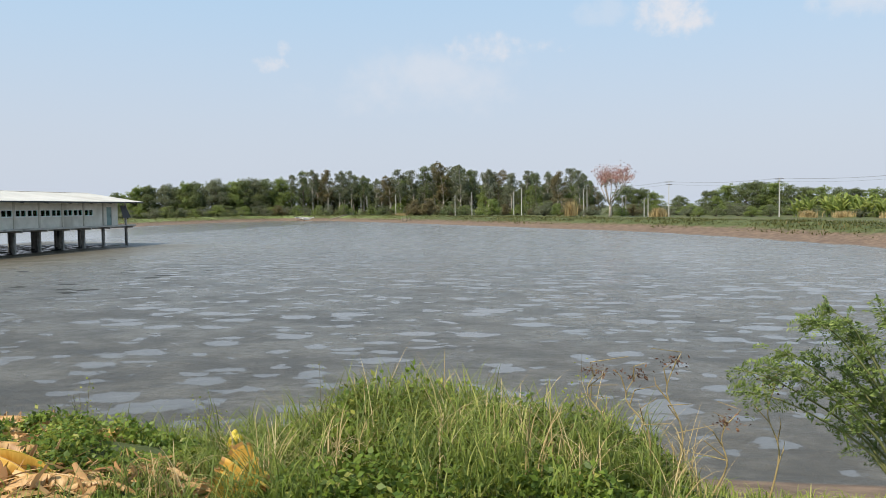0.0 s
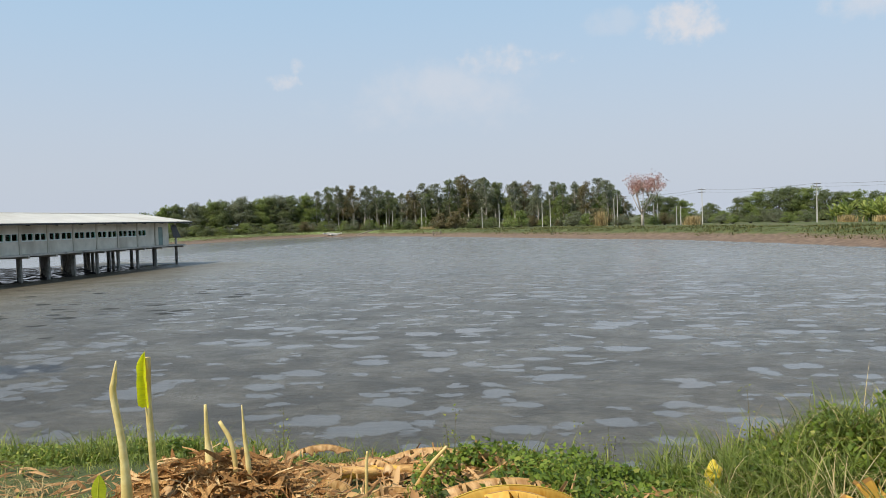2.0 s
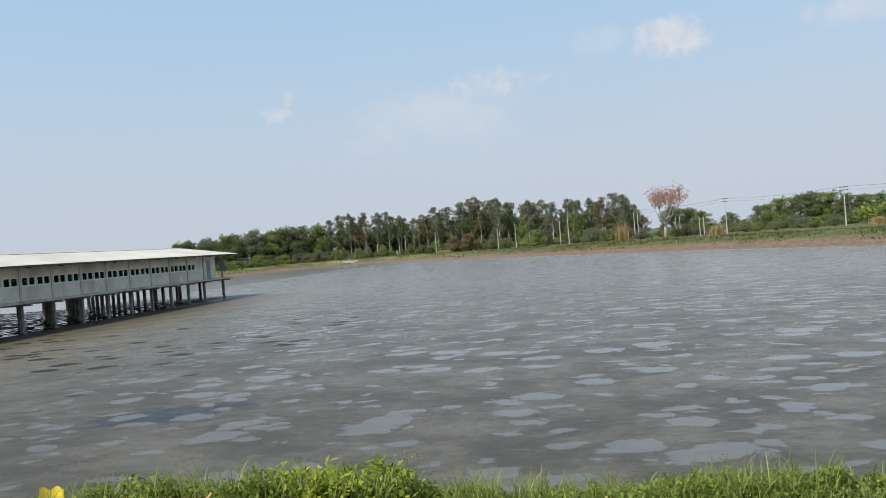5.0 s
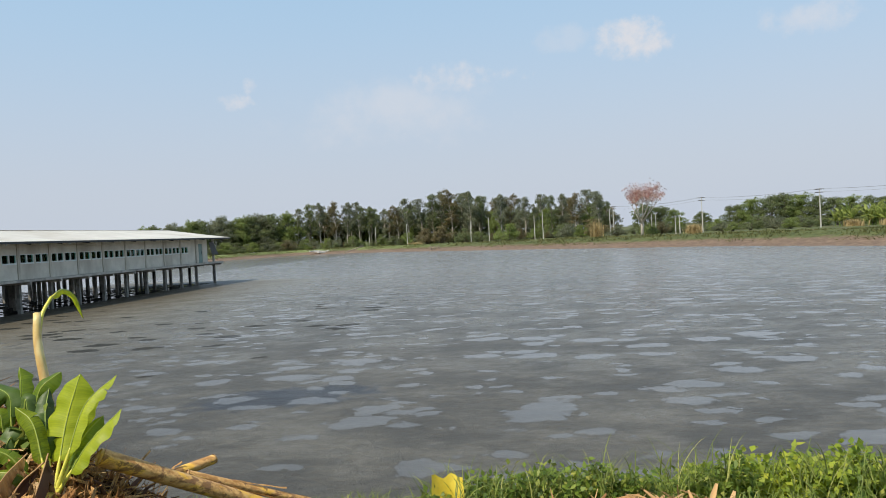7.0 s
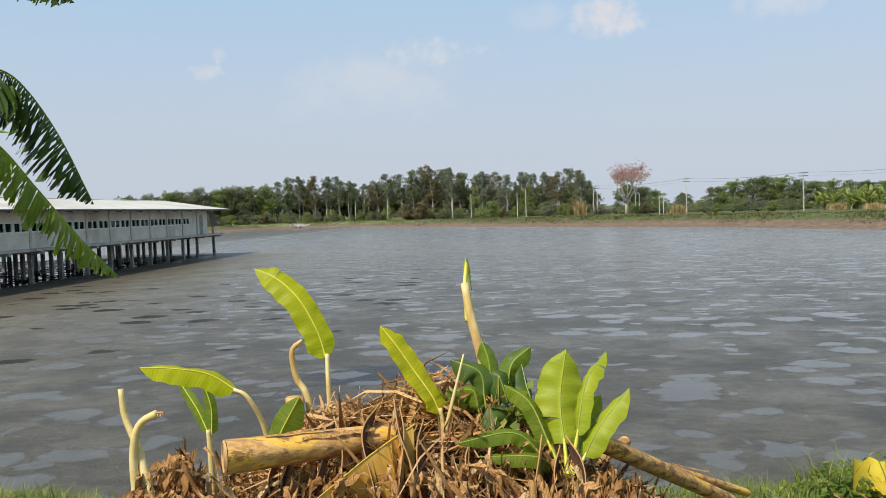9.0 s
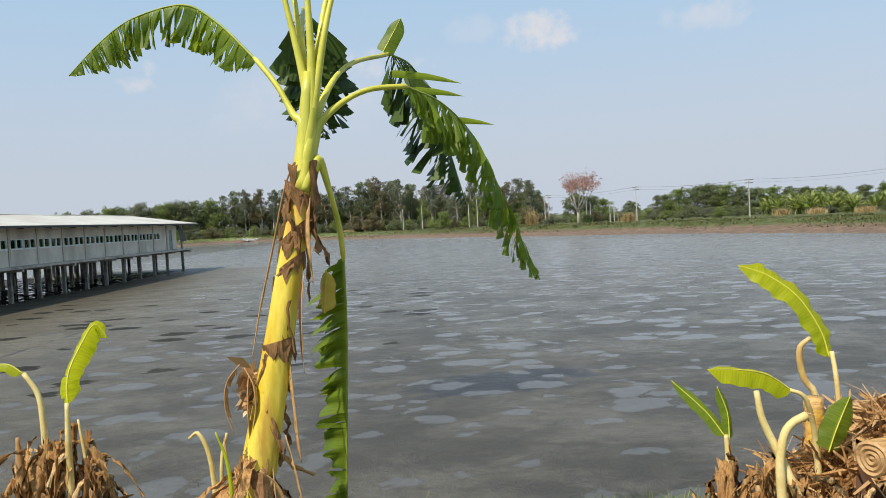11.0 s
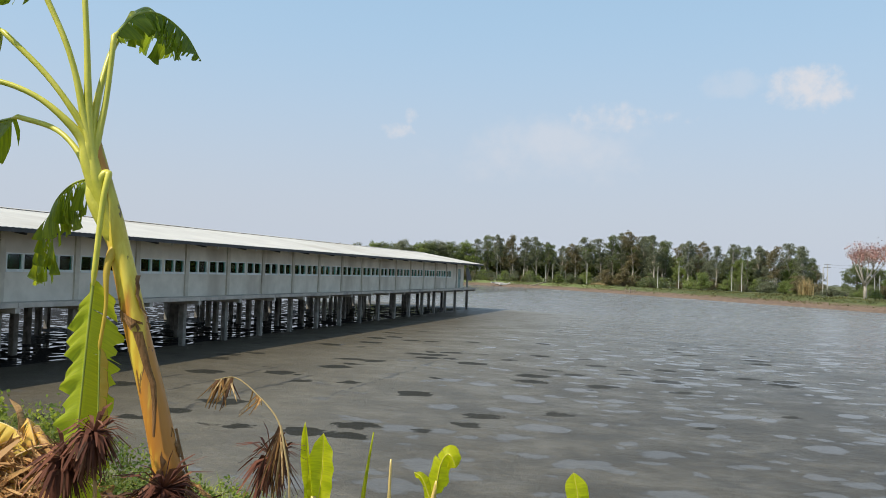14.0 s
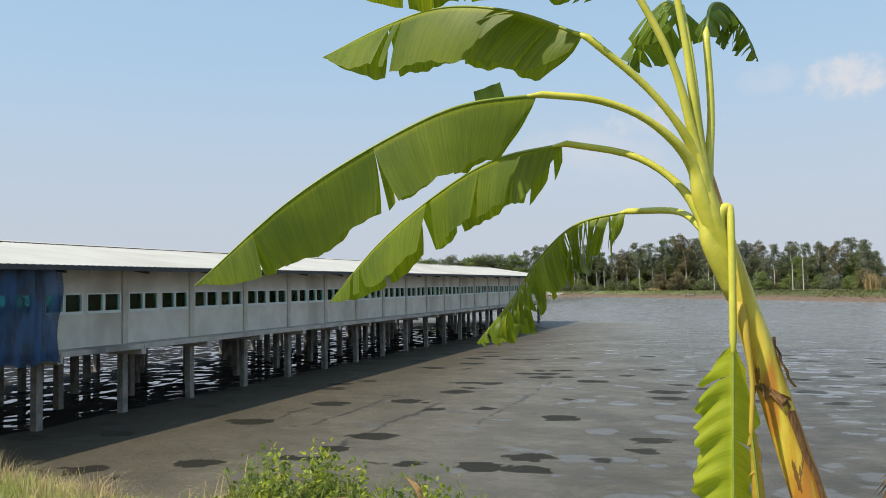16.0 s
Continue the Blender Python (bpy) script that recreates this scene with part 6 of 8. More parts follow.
def weed(name, seed, x, y, height, spread_, stems, leaf, material, label, group, per=26):
    """A leafy weed: thin stems from one root with small leaves along them."""
    rng = np.random.default_rng(seed)
    ob = thing(name, pose(x, y, ground_z(x, y) - 0.02), label, "weed", group)
    wood, pts, along = Build(), [], []
    for i in range(stems):
        a = rng.uniform(0, 2 * math.pi)
        reach = spread_ * rng.uniform(0.1, 1.0) ** 0.7
        h = height * rng.uniform(0.45, 1.05) * (1 - 0.35 * reach / spread_)
        p = curve([(0.25 * reach * math.cos(a), 0.25 * reach * math.sin(a), 0), (0.6 * reach * math.cos(a), 0.6 * reach * math.sin(a), h * 0.6), (reach * math.cos(a), reach * math.sin(a), h)], 6)
        wood.tube(p, [0.005 - 0.0006 * k for k in range(7)], 3, False)
        for k in range(per):
            q = rng.uniform(0.25, 1.0)
            c = p[min(5, int(q * 6))].lerp(p[min(6, int(q * 6) + 1)], (q * 6) % 1)
            o = rng.normal(0, 1, 3)
            pts.append(np.array(c) + o * 0.035)
            along.append(o * 0.9)
    tagged(part("stem", wood.mesh("stem", M_TWIG), None, ob), kind="stuff")
    v, f = leaf_cards(rng, np.array(pts), leaf, leaf * 0.55, 0.6, np.array(along))
    part("foliage", array_mesh("foliage", v, f, material), None, ob)
    return ob


def litter(name, seed, x, y, rx, ry, n, size, top, material, label, long=3.4, flat=0.35):
    """A heap of curled dry leaf pieces lying over one another."""
    rng = np.random.default_rng(seed)
    r = np.sqrt(rng.uniform(0, 1, n))
    a = rng.uniform(0, 2 * math.pi, n)
    px, py = x + rx * r * np.cos(a), y + ry * r * np.sin(a)
    mound = top * np.clip(1 - r ** 2, 0, 1) * rng.uniform(0.55, 1.0, n)
    c = np.stack([px, py, ground_height(px, py) + 0.02 + mound], 1)
    d = unit(rng.normal(size=(n, 3)) * np.array([1, 0.8, flat]) - np.stack([-(px - x) / rx, -(py - y) / ry, 0.45 * r], 1) * 0.5)
    nr = unit(rng.normal(size=(n, 3)) * 0.8 + np.array([0, -0.3, 1.0]))
    s = unit(np.cross(d, nr))
    nr = np.cross(s, d)
    ln = (size * long * rng.uniform(0.5, 1.4, n))[:, None]
    w = (size * (0.08 + 0.62 * rng.uniform(0, 1, n) ** 1.8))[:, None]
    bend = rng.uniform(-0.5, 0.8, n)[:, None]
    rows = []
    for q in (0.0, 0.33, 0.66, 1.0):
        mid = c + d * ln * (q - 0.5) + nr * ln * bend * (0.25 - (q - 0.5) ** 2)
        ww = w * (0.45 + 1.1 * q * (1 - q) * 2) * (0.35 if q == 1.0 else 1)
        cup = nr * ww * rng.uniform(-0.6, 0.9, n)[:, None]
        rows.append(np.stack([mid - s * ww * 0.5 + cup * 0.5, mid - cup * 0.25, mid + s * ww * 0.5 + cup * 0.5], 1))
    v = np.concatenate(rows, 1).reshape(-1, 3)
    o = np.arange(n)[:, None] * 12
    f = np.concatenate([o + np.array([[3 * i + j, 3 * i + j + 1, 3 * i + j + 4, 3 * i + j + 3]]) for i in range(3) for j in range(2)])
    return tagged(new(name, array_mesh(name, v, f, material, True)), label, "dry leaves", kind="stuff")


def log_material():
    m = Mat("old banana stem")
    streak = m.noise(m.local((0.10, 1, 1)), 26.0, 5.0, 0.65)
    col = m.mix(m.ramp(streak, 0.35, 0.62), (0.38, 0.19, 0.055), (0.66, 0.40, 0.14))
    col = m.mix(m.ramp(m.noise(m.local((0.16, 1, 1)), 9.0, 4.0), 0.50, 0.60, 0.0, 0.7), col, (0.82, 0.48, 0.045))
    col = m.mix(m.ramp(m.noise(m.local((0.25, 1, 1)), 12.0, 5.0, 0.7), 0.53, 0.60, 0.0, 0.85), col, (0.18, 0.085, 0.035))
    return m.end(m.principled(Base_Color=col, Roughness=0.6, Normal=m.bump(streak, 0.7, 0.015)))


M_LOG = log_material()


def stalk(x, y, points, radii, material, label, name="banana_sprout", leaf=None, group="banana sprouts"):
    """A cut or sprouting banana shoot; points are relative to its root on the bank. leaf: keyword lists for blades."""
    z = ground_z(x, y)
    ob = thing(name, pose(x, y, z), label, "banana sprout", group)
    b = Build()
    p = curve([Vector(q) for q in points], 14)
    b.tube(p, list(np.interp(np.linspace(0, 1, 15), np.linspace(0, 1, len(radii)), radii)), 9)
    part("stalk", b, material, ob, smooth=True)
    for kw in leaf or ():
        banana_leaf(ob, **kw)
    return ob


def rel(x, y, *pts_):
    z = ground_z(x, y)
    return [(a - x, b - y, c - z) for a, b, c in pts_]


# tall grass mound and vines at the start of the walk
MOUND = ((43.3, 0.12), (44.1, 0.18), (44.45, 0.45), (44.8, 0.68), (45.2, 0.80), (45.7, 0.80), (46.1, 0.64), (46.5, 0.54), (46.9, 0.42), (47.3, 0.22), (47.8, 0.12), (52.0, 0.12))
LOW = ((31.5, 0.20), (32.3, 0.46), (33.9, 0.50), (34.2, 0.60), (35.3, 0.60), (35.7, 0.36), (36.2, 0.28), (39.5, 0.26), (41.5, 0.28), (42.8, 0.28), (43.2, 0.12), (44.0, 0.12))
cover(101, 43.6, 47.3, -12.1, -10.9, 87, 0.26, MOUND, 0.060, M_COVER, "leafy green weeds over a mound of the bank", 255)
cover(102, 43.4, 47.4, -13.6, -12.0, 75, 0.24, [(x_, 0.6 * h_) for x_, h_ in MOUND], 0.060, M_COVER, "leafy green weeds over a mound of the bank", 195)
long_grass(103, 43.5, 47.2, -12.7, -10.9, 2400, 0.48, 0.009, MOUND, M_LONG, "long arching green grass over a mound of the bank")
long_grass(104, 44.6, 45.9, -12.1, -11.2, 900, 0.48, 0.009, MOUND, M_LONG, "long arching green grass over a mound of the bank")
long_grass(116, 43.8, 47.6, -13.4, -11.0, 700, 0.55, 0.006, MOUND, M_STRAW, "long dry straw among the green grass")
long_grass(105, 43.4, 47.6, -13.8, -12.4, 1500, 0.34, 0.008, MOUND, M_LONG, "long green grass on the near bank")
grass_patch(117, 46.8, 52.0, -13.6, -9.6, 5000, 0.16, 0.010, 0.8)
cover(118, 41.6, 43.8, -13.0, -10.4, 52, 0.24, LOW, 0.055, M_COVER, "leafy green weeds on the near bank", 195)
cover(106, 31.8, 34.2, -11.0, -9.9, 57, 0.24, LOW, 0.060, M_COVER, "leafy green weeds on the near bank", 225)
cover(107, 33.9, 35.5, -10.8, -9.9, 40, 0.26, LOW, 0.075, M_WEED_YELLOW, "bushy yellow-green weeds on the near bank", 225)
cover(119, 34.0, 35.4, -10.7, -9.9, 19, 0.24, LOW, 0.075, M_COVER, "dark green weeds on the near bank", 195)
cover(108, 35.5, 41.6, -11.2, -9.7, 100, 0.26, LOW, 0.055, M_COVER, "leafy green weeds on the near bank", 195)
long_grass(121, 31.8, 36.2, -11.4, -9.9, 1200, 0.36, 0.008, LOW, M_LONG, "long green grass on the near bank")
long_grass(122, 36.0, 43.6, -11.6, -9.7, 2400, 0.32, 0.008, LOW, M_LONG, "long green grass on the near bank")
grass_patch(123, 31.4, 42.0, -12.4, -9.4, 8000, 0.13, 0.008, 0.9, M_LONG)
grass_patch(109, 24.0, 33.0, -11.2, -8.4, 12000, 0.22, 0.009, 0.8, M_LONG)
STRIP = ((23.8, 0.10), (24.6, 0.20), (26.2, 0.17), (26.8, 0.24), (27.8, 0.27), (29.0, 0.16))
cover(136, 24.2, 28.0, -11.4, -10.3, 60, 0.20, STRIP, 0.038, M_COVER, "low green weeds on the near bank", 150)
long_grass(137, 24.0, 28.4, -11.6, -10.2, 1800, 0.20, 0.006, STRIP, M_LONG, "fine green grass on the near bank")
long_grass(138, 24.6, 27.4, -11.4, -10.3, 400, 0.16, 0.005, STRIP, M_STRAW, "fine dry grass on the near bank")
grass_patch(110, 31.4, 39.0, -14.2, -12.0, 5000, 0.16, 0.008, 0.9, M_STRAW, "short dry straw on the near bank")
grass_patch(111, 19.0, 26.0, -11.6, -8.6, 6000, 0.20, 0.009, 0.8, M_LONG)
grass_patch(112, 9.0, 18.5, -11.8, -7.4, 13000, 0.34, 0.010, 0.8)
CLUMP = ((13.4, 0.25), (14.3, 0.40), (14.7, 0.95), (15.2, 1.08), (16.0, 1.06), (16.5, 0.92), (17.0, 0.45), (18.2, 0.35))
cover(130, 14.2, 16.5, -11.9, -11.1, 46, 0.26, CLUMP, 0.050, M_COVER, "dense green weeds beside the house", 230)
cover(131, 14.4, 16.4, -11.9, -11.2, 26, 0.22, CLUMP, 0.055, M_WEED_YELLOW, "yellow-green weeds beside the house", 200)
cover(132, 16.4, 19.6, -12.0, -11.0, 34, 0.22, CLUMP, 0.045, M_COVER, "low green weeds on the near bank", 150)
long_grass(133, 14.3, 16.8, -11.9, -11.2, 900, 0.40, 0.007, CLUMP, M_LONG, "long green grass beside the house")
long_grass(134, 12.0, 14.8, -12.4, -10.8, 1500, 0.40, 0.007, CLUMP, M_STRAW, "dry grass beside the house")
long_grass(135, 12.0, 15.2, -12.8, -10.8, 1400, 0.36, 0.007, CLUMP, M_LONG, "green grass beside the house")
grass_patch(113, 7.0, 13.0, -10.8, -6.6, 3500, 0.50, 0.008, 0.6, M_STRAW, "tall dry grass beside the house", clump=1.5)
grass_patch(114, 13.0, 18.4, -13.8, -11.2, 3500, 0.16, 0.008, 0.9, M_STRAW, "short dry straw on the near bank")
grass_patch(115, 37.0, 52.0, -15.2, -12.6, 12000, 0.16, 0.010, 0.9)

rs = random.Random(4)
n_seed = 200
for x0, x1, y0, y1, count, h, sp, lf, mt, lab in (
        (47.4, 50.4, -13.6, -12.4, 9, 0.22, 0.30, 0.05, M_WEED, "low leafy green weed on the bank"),):
    for i in range(count):
        n_seed += 1
        dense = x1 < 19
        weed("weed", n_seed, rs.uniform(x0, x1), rs.uniform(y0, y1), h * rs.uniform(0.75, 1.15), sp, 16 if dense else 13, lf * 0.75 if dense else lf, mt, lab, "weeds on the near bank", 64 if dense else 34)

for i in range(9):
    weed("weed", 900 + i, 18.5 + 0.14 * i, -12.1 + 0.1 * (i % 3), 0.42, 0.26, 12, 0.04, M_WEED, "low leafy green weed on the bank", "weeds on the near bank", 30)
# wispy flowering weeds that stand above the rest
for i, (x, y, h) in enumerate(((14.95, -11.6, 1.2), (15.1, -11.65, 1.1), (15.35, -11.6, 1.1), (14.8, -11.55, 0.9), (43.1, -10.9, 0.95), (42.9, -10.8, 0.8), (44.3, -11.2, 1.0), (46.6, -11.6, 1.05), (41.6, -10.7, 0.85), (39.9, -10.8, 0.75), (38.2, -10.7, 0.6), (35.5, -10.6, 0.95), (34.4, -10.5, 0.8))):
    ob = weed("tall_weed", 300 + i, x, y, h, 0.16, 5, 0.03, M_WEED_YELLOW, "thin wispy weed with tiny leaves", "wispy weeds", 16)

# dry stalks with brown seed heads
for i, (x, y, top, lean_) in enumerate(((47.28, -12.2, 2.44, 0.0), (47.05, -12.1, 2.32, -0.18), (47.6, -12.15, 2.0, 0.25), (46.75, -11.9, 2.30, -0.1), (48.0, -12.0, 2.25, 0.1))):
    z = ground_z(x, y)
    ob = thing("dry_stalk", pose(x, y, z), "bent dry stalk with brown seed heads", "weed", "dry stalks")
    rng = np.random.default_rng(400 + i)
    h = top - z
    p = curve([(-lean_ * 0.3, 0, 0), (0.05, 0, h * 0.45), (-0.06 + lean_ * 0.3, 0.02, h * 0.75), (lean_ * 0.2, 0, h)], 12)
    b = Build()
    b.tube(p, [0.008 - 0.0004 * k for k in range(13)], 5)
    for k in range(5):
        q = p[3 + 2 * k]
        b.tube([q, q + Vector((rng.normal(0, 0.07), rng.normal(0, 0.05), 0.12)), q + Vector((rng.normal(0, 0.14), rng.normal(0, 0.08), 0.16))], [0.005, 0.004, 0.002], 4)
    part("stem", b, M_STRAW, ob)
    pts_ = np.array(p[-1]) + rng.normal(0, 1, (60, 3)) * np.array([0.06, 0.05, 0.025])
    v, f = leaf_cards(rng, pts_, 0.03, 0.014)
    tagged(part("seed_head", array_mesh("seed_head", v, f, M_DRY_DARK), None, ob, "brown seed head"), kind="stuff")

# feathery shrub
M_FEATHER_TWIG = plain_material("green twig", (0.12, 0.13, 0.04), (0.24, 0.24, 0.09), 9.0, 0.8, 0.2)
SHRUB = Vector((48.95, -12.15, ground_z(48.95, -12.15)))
shrub = thing("feathery_shrub", pose(*SHRUB), "feathery green shrub with fine paired leaflets", "shrub")
rng = np.random.default_rng(55)
cs, ds = [], []
for i, (x, z) in enumerate(((47.69, 2.36), (47.80, 2.46), (47.94, 2.53), (48.14, 2.78), (48.33, 2.83), (48.44, 2.68), (48.60, 2.60), (48.74, 2.80), (48.52, 1.95), (48.68, 2.18), (48.07, 2.42),
                            (47.76, 2.22), (48.9, 2.5), (49.1, 2.7), (49.2, 2.3), (49.4, 2.5), (49.0, 2.1), (48.55, 2.4), (48.3, 2.45), (48.8, 2.0))):
    tip = Vector((x, -12.15 + rng.uniform(-0.25, 0.3), z)) - SHRUB
    p = curve([(0, 0, 0), (tip.x * 0.25, tip.y * 0.35, tip.z * 0.55), (tip.x * 0.7, tip.y * 0.8, tip.z * 0.90), tip], 12)
    b = Build()
    b.tube(p, [0.015 - 0.0011 * k for k in range(13)], 5)
    part("branch", b, M_FEATHER_TWIG, shrub, smooth=True)
    for k in range(22):
        u = rng.uniform(0.35, 1.0) * 12
        q = p[min(11, int(u))].lerp(p[min(12, int(u) + 1)], u % 1)
        run = unit(np.array(p[min(12, int(u) + 1)] - p[max(0, int(u) - 1)]))
        ax = unit(run * 0.8 + rng.normal(size=3) * 0.75 + np.array([0, 0, 0.1]))
        sd = unit(np.cross(ax, np.array([0, 0, 1.0]) + rng.normal(size=3) * 0.5))
        ln = rng.uniform(0.10, 0.19)
        for s_ in range(12):
            f_ = (s_ + 1) / 12
            o = np.array(q) + ax * ln * f_ + np.array([0, 0, -0.05 * f_ * f_])
            reach = 0.052 * math.sin(math.pi * (0.15 + 0.8 * f_))
            for sg in (1, -1):
                for l_ in (0.35, 0.85):
                    cs.append(o + sd * sg * reach * l_)
                    ds.append(sd * sg * 4 + ax * 1.5)
v, f = leaf_cards(rng, np.array(cs), 0.034, 0.012, 0.6, np.array(ds))
part("foliage", array_mesh("foliage", v, f, M_FEATHER), None, shrub)

# dry leaf litter
litter("leaf_litter", 1, 41.3, -11.7, 1.35, 0.75, 520, 0.10, 0.07, M_DRY, "heap of crumpled tan banana leaves on the grass")
litter("leaf_litter", 2, 40.4, -13.3, 0.85, 0.5, 936, 0.075, 0.30, M_RAG, "crumpled tan leaves round cut banana shoots")
litter("leaf_litter", 3, 42.2, -13.2, 1.3, 0.5, 380, 0.10, 0.10, M_DRY, "scattered dry banana leaves on the bank")
litter("leaf_litter", 4, 43.9, -12.7, 0.8, 0.4, 288, 0.08, 0.10, M_DRY, "scattered dry banana leaves on the bank")
litter("leaf_litter", 5, 28.95, -12.05, 1.45, 0.70, 3000, 0.058, 0.70, M_RAG, "high heap of brown rotting banana leaves", long=8.5, flat=0.6)
litter("leaf_litter", 6, 29.05, -12.0, 1.4, 0.65, 1300, 0.075, 0.66, M_DRY_DARK, "dark rotten leaves in the banana heap", long=5.0)
litter("leaf_litter", 15, 29.0, -11.92, 0.70, 0.40, 1500, 0.055, 0.90, M_RAG, "crest of torn brown leaves on the banana heap", long=7.5)
litter("leaf_litter", 16, 28.40, -11.92, 0.5, 0.36, 900, 0.085, 0.74, M_DRY, "pale crumpled leaves on the banana heap")
litter("leaf_litter", 17, 28.95, -12.5, 1.15, 0.42, 480, 0.065, 0.54, M_DRY, "pale crumpled leaves on the banana heap", long=8.0, flat=0.8)
litter("leaf_litter", 7, 27.55, -12.75, 0.6, 0.5, 756, 0.08, 0.26, M_RAG, "crumpled leaves round cut banana shoots")
litter("leaf_litter", 21, 27.55, -11.5, 0.55, 0.45, 420, 0.07, 0.14, M_DRY, "scattered dry banana leaves on the bank")
litter("leaf_litter", 8, 32.9, -11.3, 1.2, 0.6, 468, 0.07, 0.08, M_DRY, "scattered dry banana leaves on the bank")
litter("leaf_litter", 9, 24.8, -12.85, 0.55, 0.45, 756, 0.10, 0.50, M_RAG, "brown leaves heaped round a banana stem")
litter("leaf_litter", 10, 23.5, -11.95, 0.6, 0.4, 684, 0.08, 0.42, M_RAG, "crumpled leaves round banana shoots")
litter("leaf_litter", 11, 15.9, -12.35, 1.5, 0.8, 2700, 0.095, 0.62, M_RAG, "heap of tan and orange banana leaves")
litter("leaf_litter", 12, 18.4, -13.0, 0.75, 0.5, 1000, 0.085, 0.55, M_DRY_DARK, "dark brown withered leaves at a banana stem")
litter("leaf_litter", 18, 17.7, -12.9, 0.65, 0.42, 900, 0.075, 0.50, M_RAG, "torn brown leaves heaped at a banana stem", long=4.6, flat=0.7)
litter("leaf_litter", 19, 16.95, -12.5, 0.8, 0.5, 1200, 0.075, 0.80, M_RAG, "orange-brown torn leaves on the banana heap", long=4.6, flat=0.6)
litter("leaf_litter", 20, 16.8, -12.6, 0.8, 0.5, 600, 0.085, 0.76, M_DRY, "pale dry leaves on the banana heap", long=4.0)
litter("leaf_litter", 13, 19.6, -12.4, 1.1, 0.45, 756, 0.08, 0.30, M_RAG, "crumpled leaves round banana shoots")
litter("leaf_litter", 14, 37.6, -12.6, 1.6, 0.8, 360, 0.06, 0.05, M_DRY, "scattered dry banana leaves on the bank")

# big withered leaves
dead = thing("withered_leaf", pose(0, 0, 0), "arched yellow-brown banana leaf lying on the bank", "banana leaf", "withered leaves")
banana_leaf(dead, None, [(41.8, -13.2, 1.74), (42.2, -13.15, 1.90), (42.55, -13.1, 1.91), (42.8, -13.05, 1.82), (43.0, -13.05, 1.66)], 0.19, (72, 12), 9, 0.04, blade=M_ORANGE, seed=41, curl=60, stalk=M_YELLOW, wave=2.4, thick=0.010)
dead = thing("withered_leaf", pose(0, 0, 0), "orange-brown torn banana leaf standing in the grass", "banana leaf", "withered leaves")
banana_leaf(dead, None, [(44.36, -13.42, 1.64), (44.44, -13.43, 1.84), (44.52, -13.42, 1.98), (44.58, -13.41, 2.02)], 0.20, (10, -10), 2, 0.14, up=(0.2, -1, 0.3), blade=M_ORANGE, seed=42, curl=15, stalk=M_DRY, thick=0.010)
dead = thing("withered_leaf", pose(0, 0, 0), "long folded tan banana leaf on a heap of litter", "banana leaf", "withered leaves")
banana_leaf(dead, None, [(15.60, -12.36, 2.34), (15.78, -12.35, 2.44), (16.0, -12.35, 2.48), (16.27, -12.35, 2.48), (16.50, -12.35, 2.48)], 0.26, (44, 150), 3, 0.10, blade=M_WITHER, seed=43, curl=22, stalk=M_DRY, wave=3.2, thick=0.012, steps=80)
banana_leaf(dead, None, [(16.46, -12.355, 2.482), (16.64, -12.36, 2.46), (16.78, -12.36, 2.42), (16.98, -12.38, 2.33)], 0.26, (44, 150), 14, 0.05, blade=M_YELLOW, seed=48, curl=16, stalk=M_STALK, wave=1.8, thick=0.016, steps=50, label="yellowed end of the leaf")
dead = thing("withered_leaf", pose(0, 0, 0), "long folded tan banana leaf on a heap of litter", "banana leaf", "withered leaves")
banana_leaf(dead, None, [(15.55, -12.70, 2.36), (15.72, -12.70, 2.43), (15.90, -12.70, 2.44), (16.12, -12.70, 2.43), (16.4, -12.70, 2.39), (16.64, -12.70, 2.28)], 0.22, (50, 60), 4, 0.12, blade=M_WITHER, seed=49, curl=30, stalk=M_STALK, wave=2.8, thick=0.012, steps=70)
dead = thing("withered_leaf", pose(0, 0, 0), "orange torn banana leaf on a heap of litter", "banana leaf", "withered leaves")
banana_leaf(dead, None, [(16.80, -12.30, 2.46), (16.88, -12.36, 2.51), (16.98, -12.42, 2.45), (17.06, -12.46, 2.36)], 0.10, (40, 40), 4, 0.10, blade=M_ORANGE, seed=50, curl=30, stalk=M_DRY, wave=2.6, thick=0.010, steps=40)
dead = thing("withered_leaf", pose(0, 0, 0), "curled brown leaf tip standing above a heap", "banana leaf", "withered leaves")
banana_leaf(dead, None, [(16.36, -11.92, 2.2), (16.34, -11.91, 2.40), (16.24, -11.9, 2.53)], 0.06, (40, 50), 8, 0.04, up=(0, -1, 0.1), blade=M_WITHER, seed=58, curl=50, stalk=M_DRY, wave=2.0, thick=0.010, steps=24)
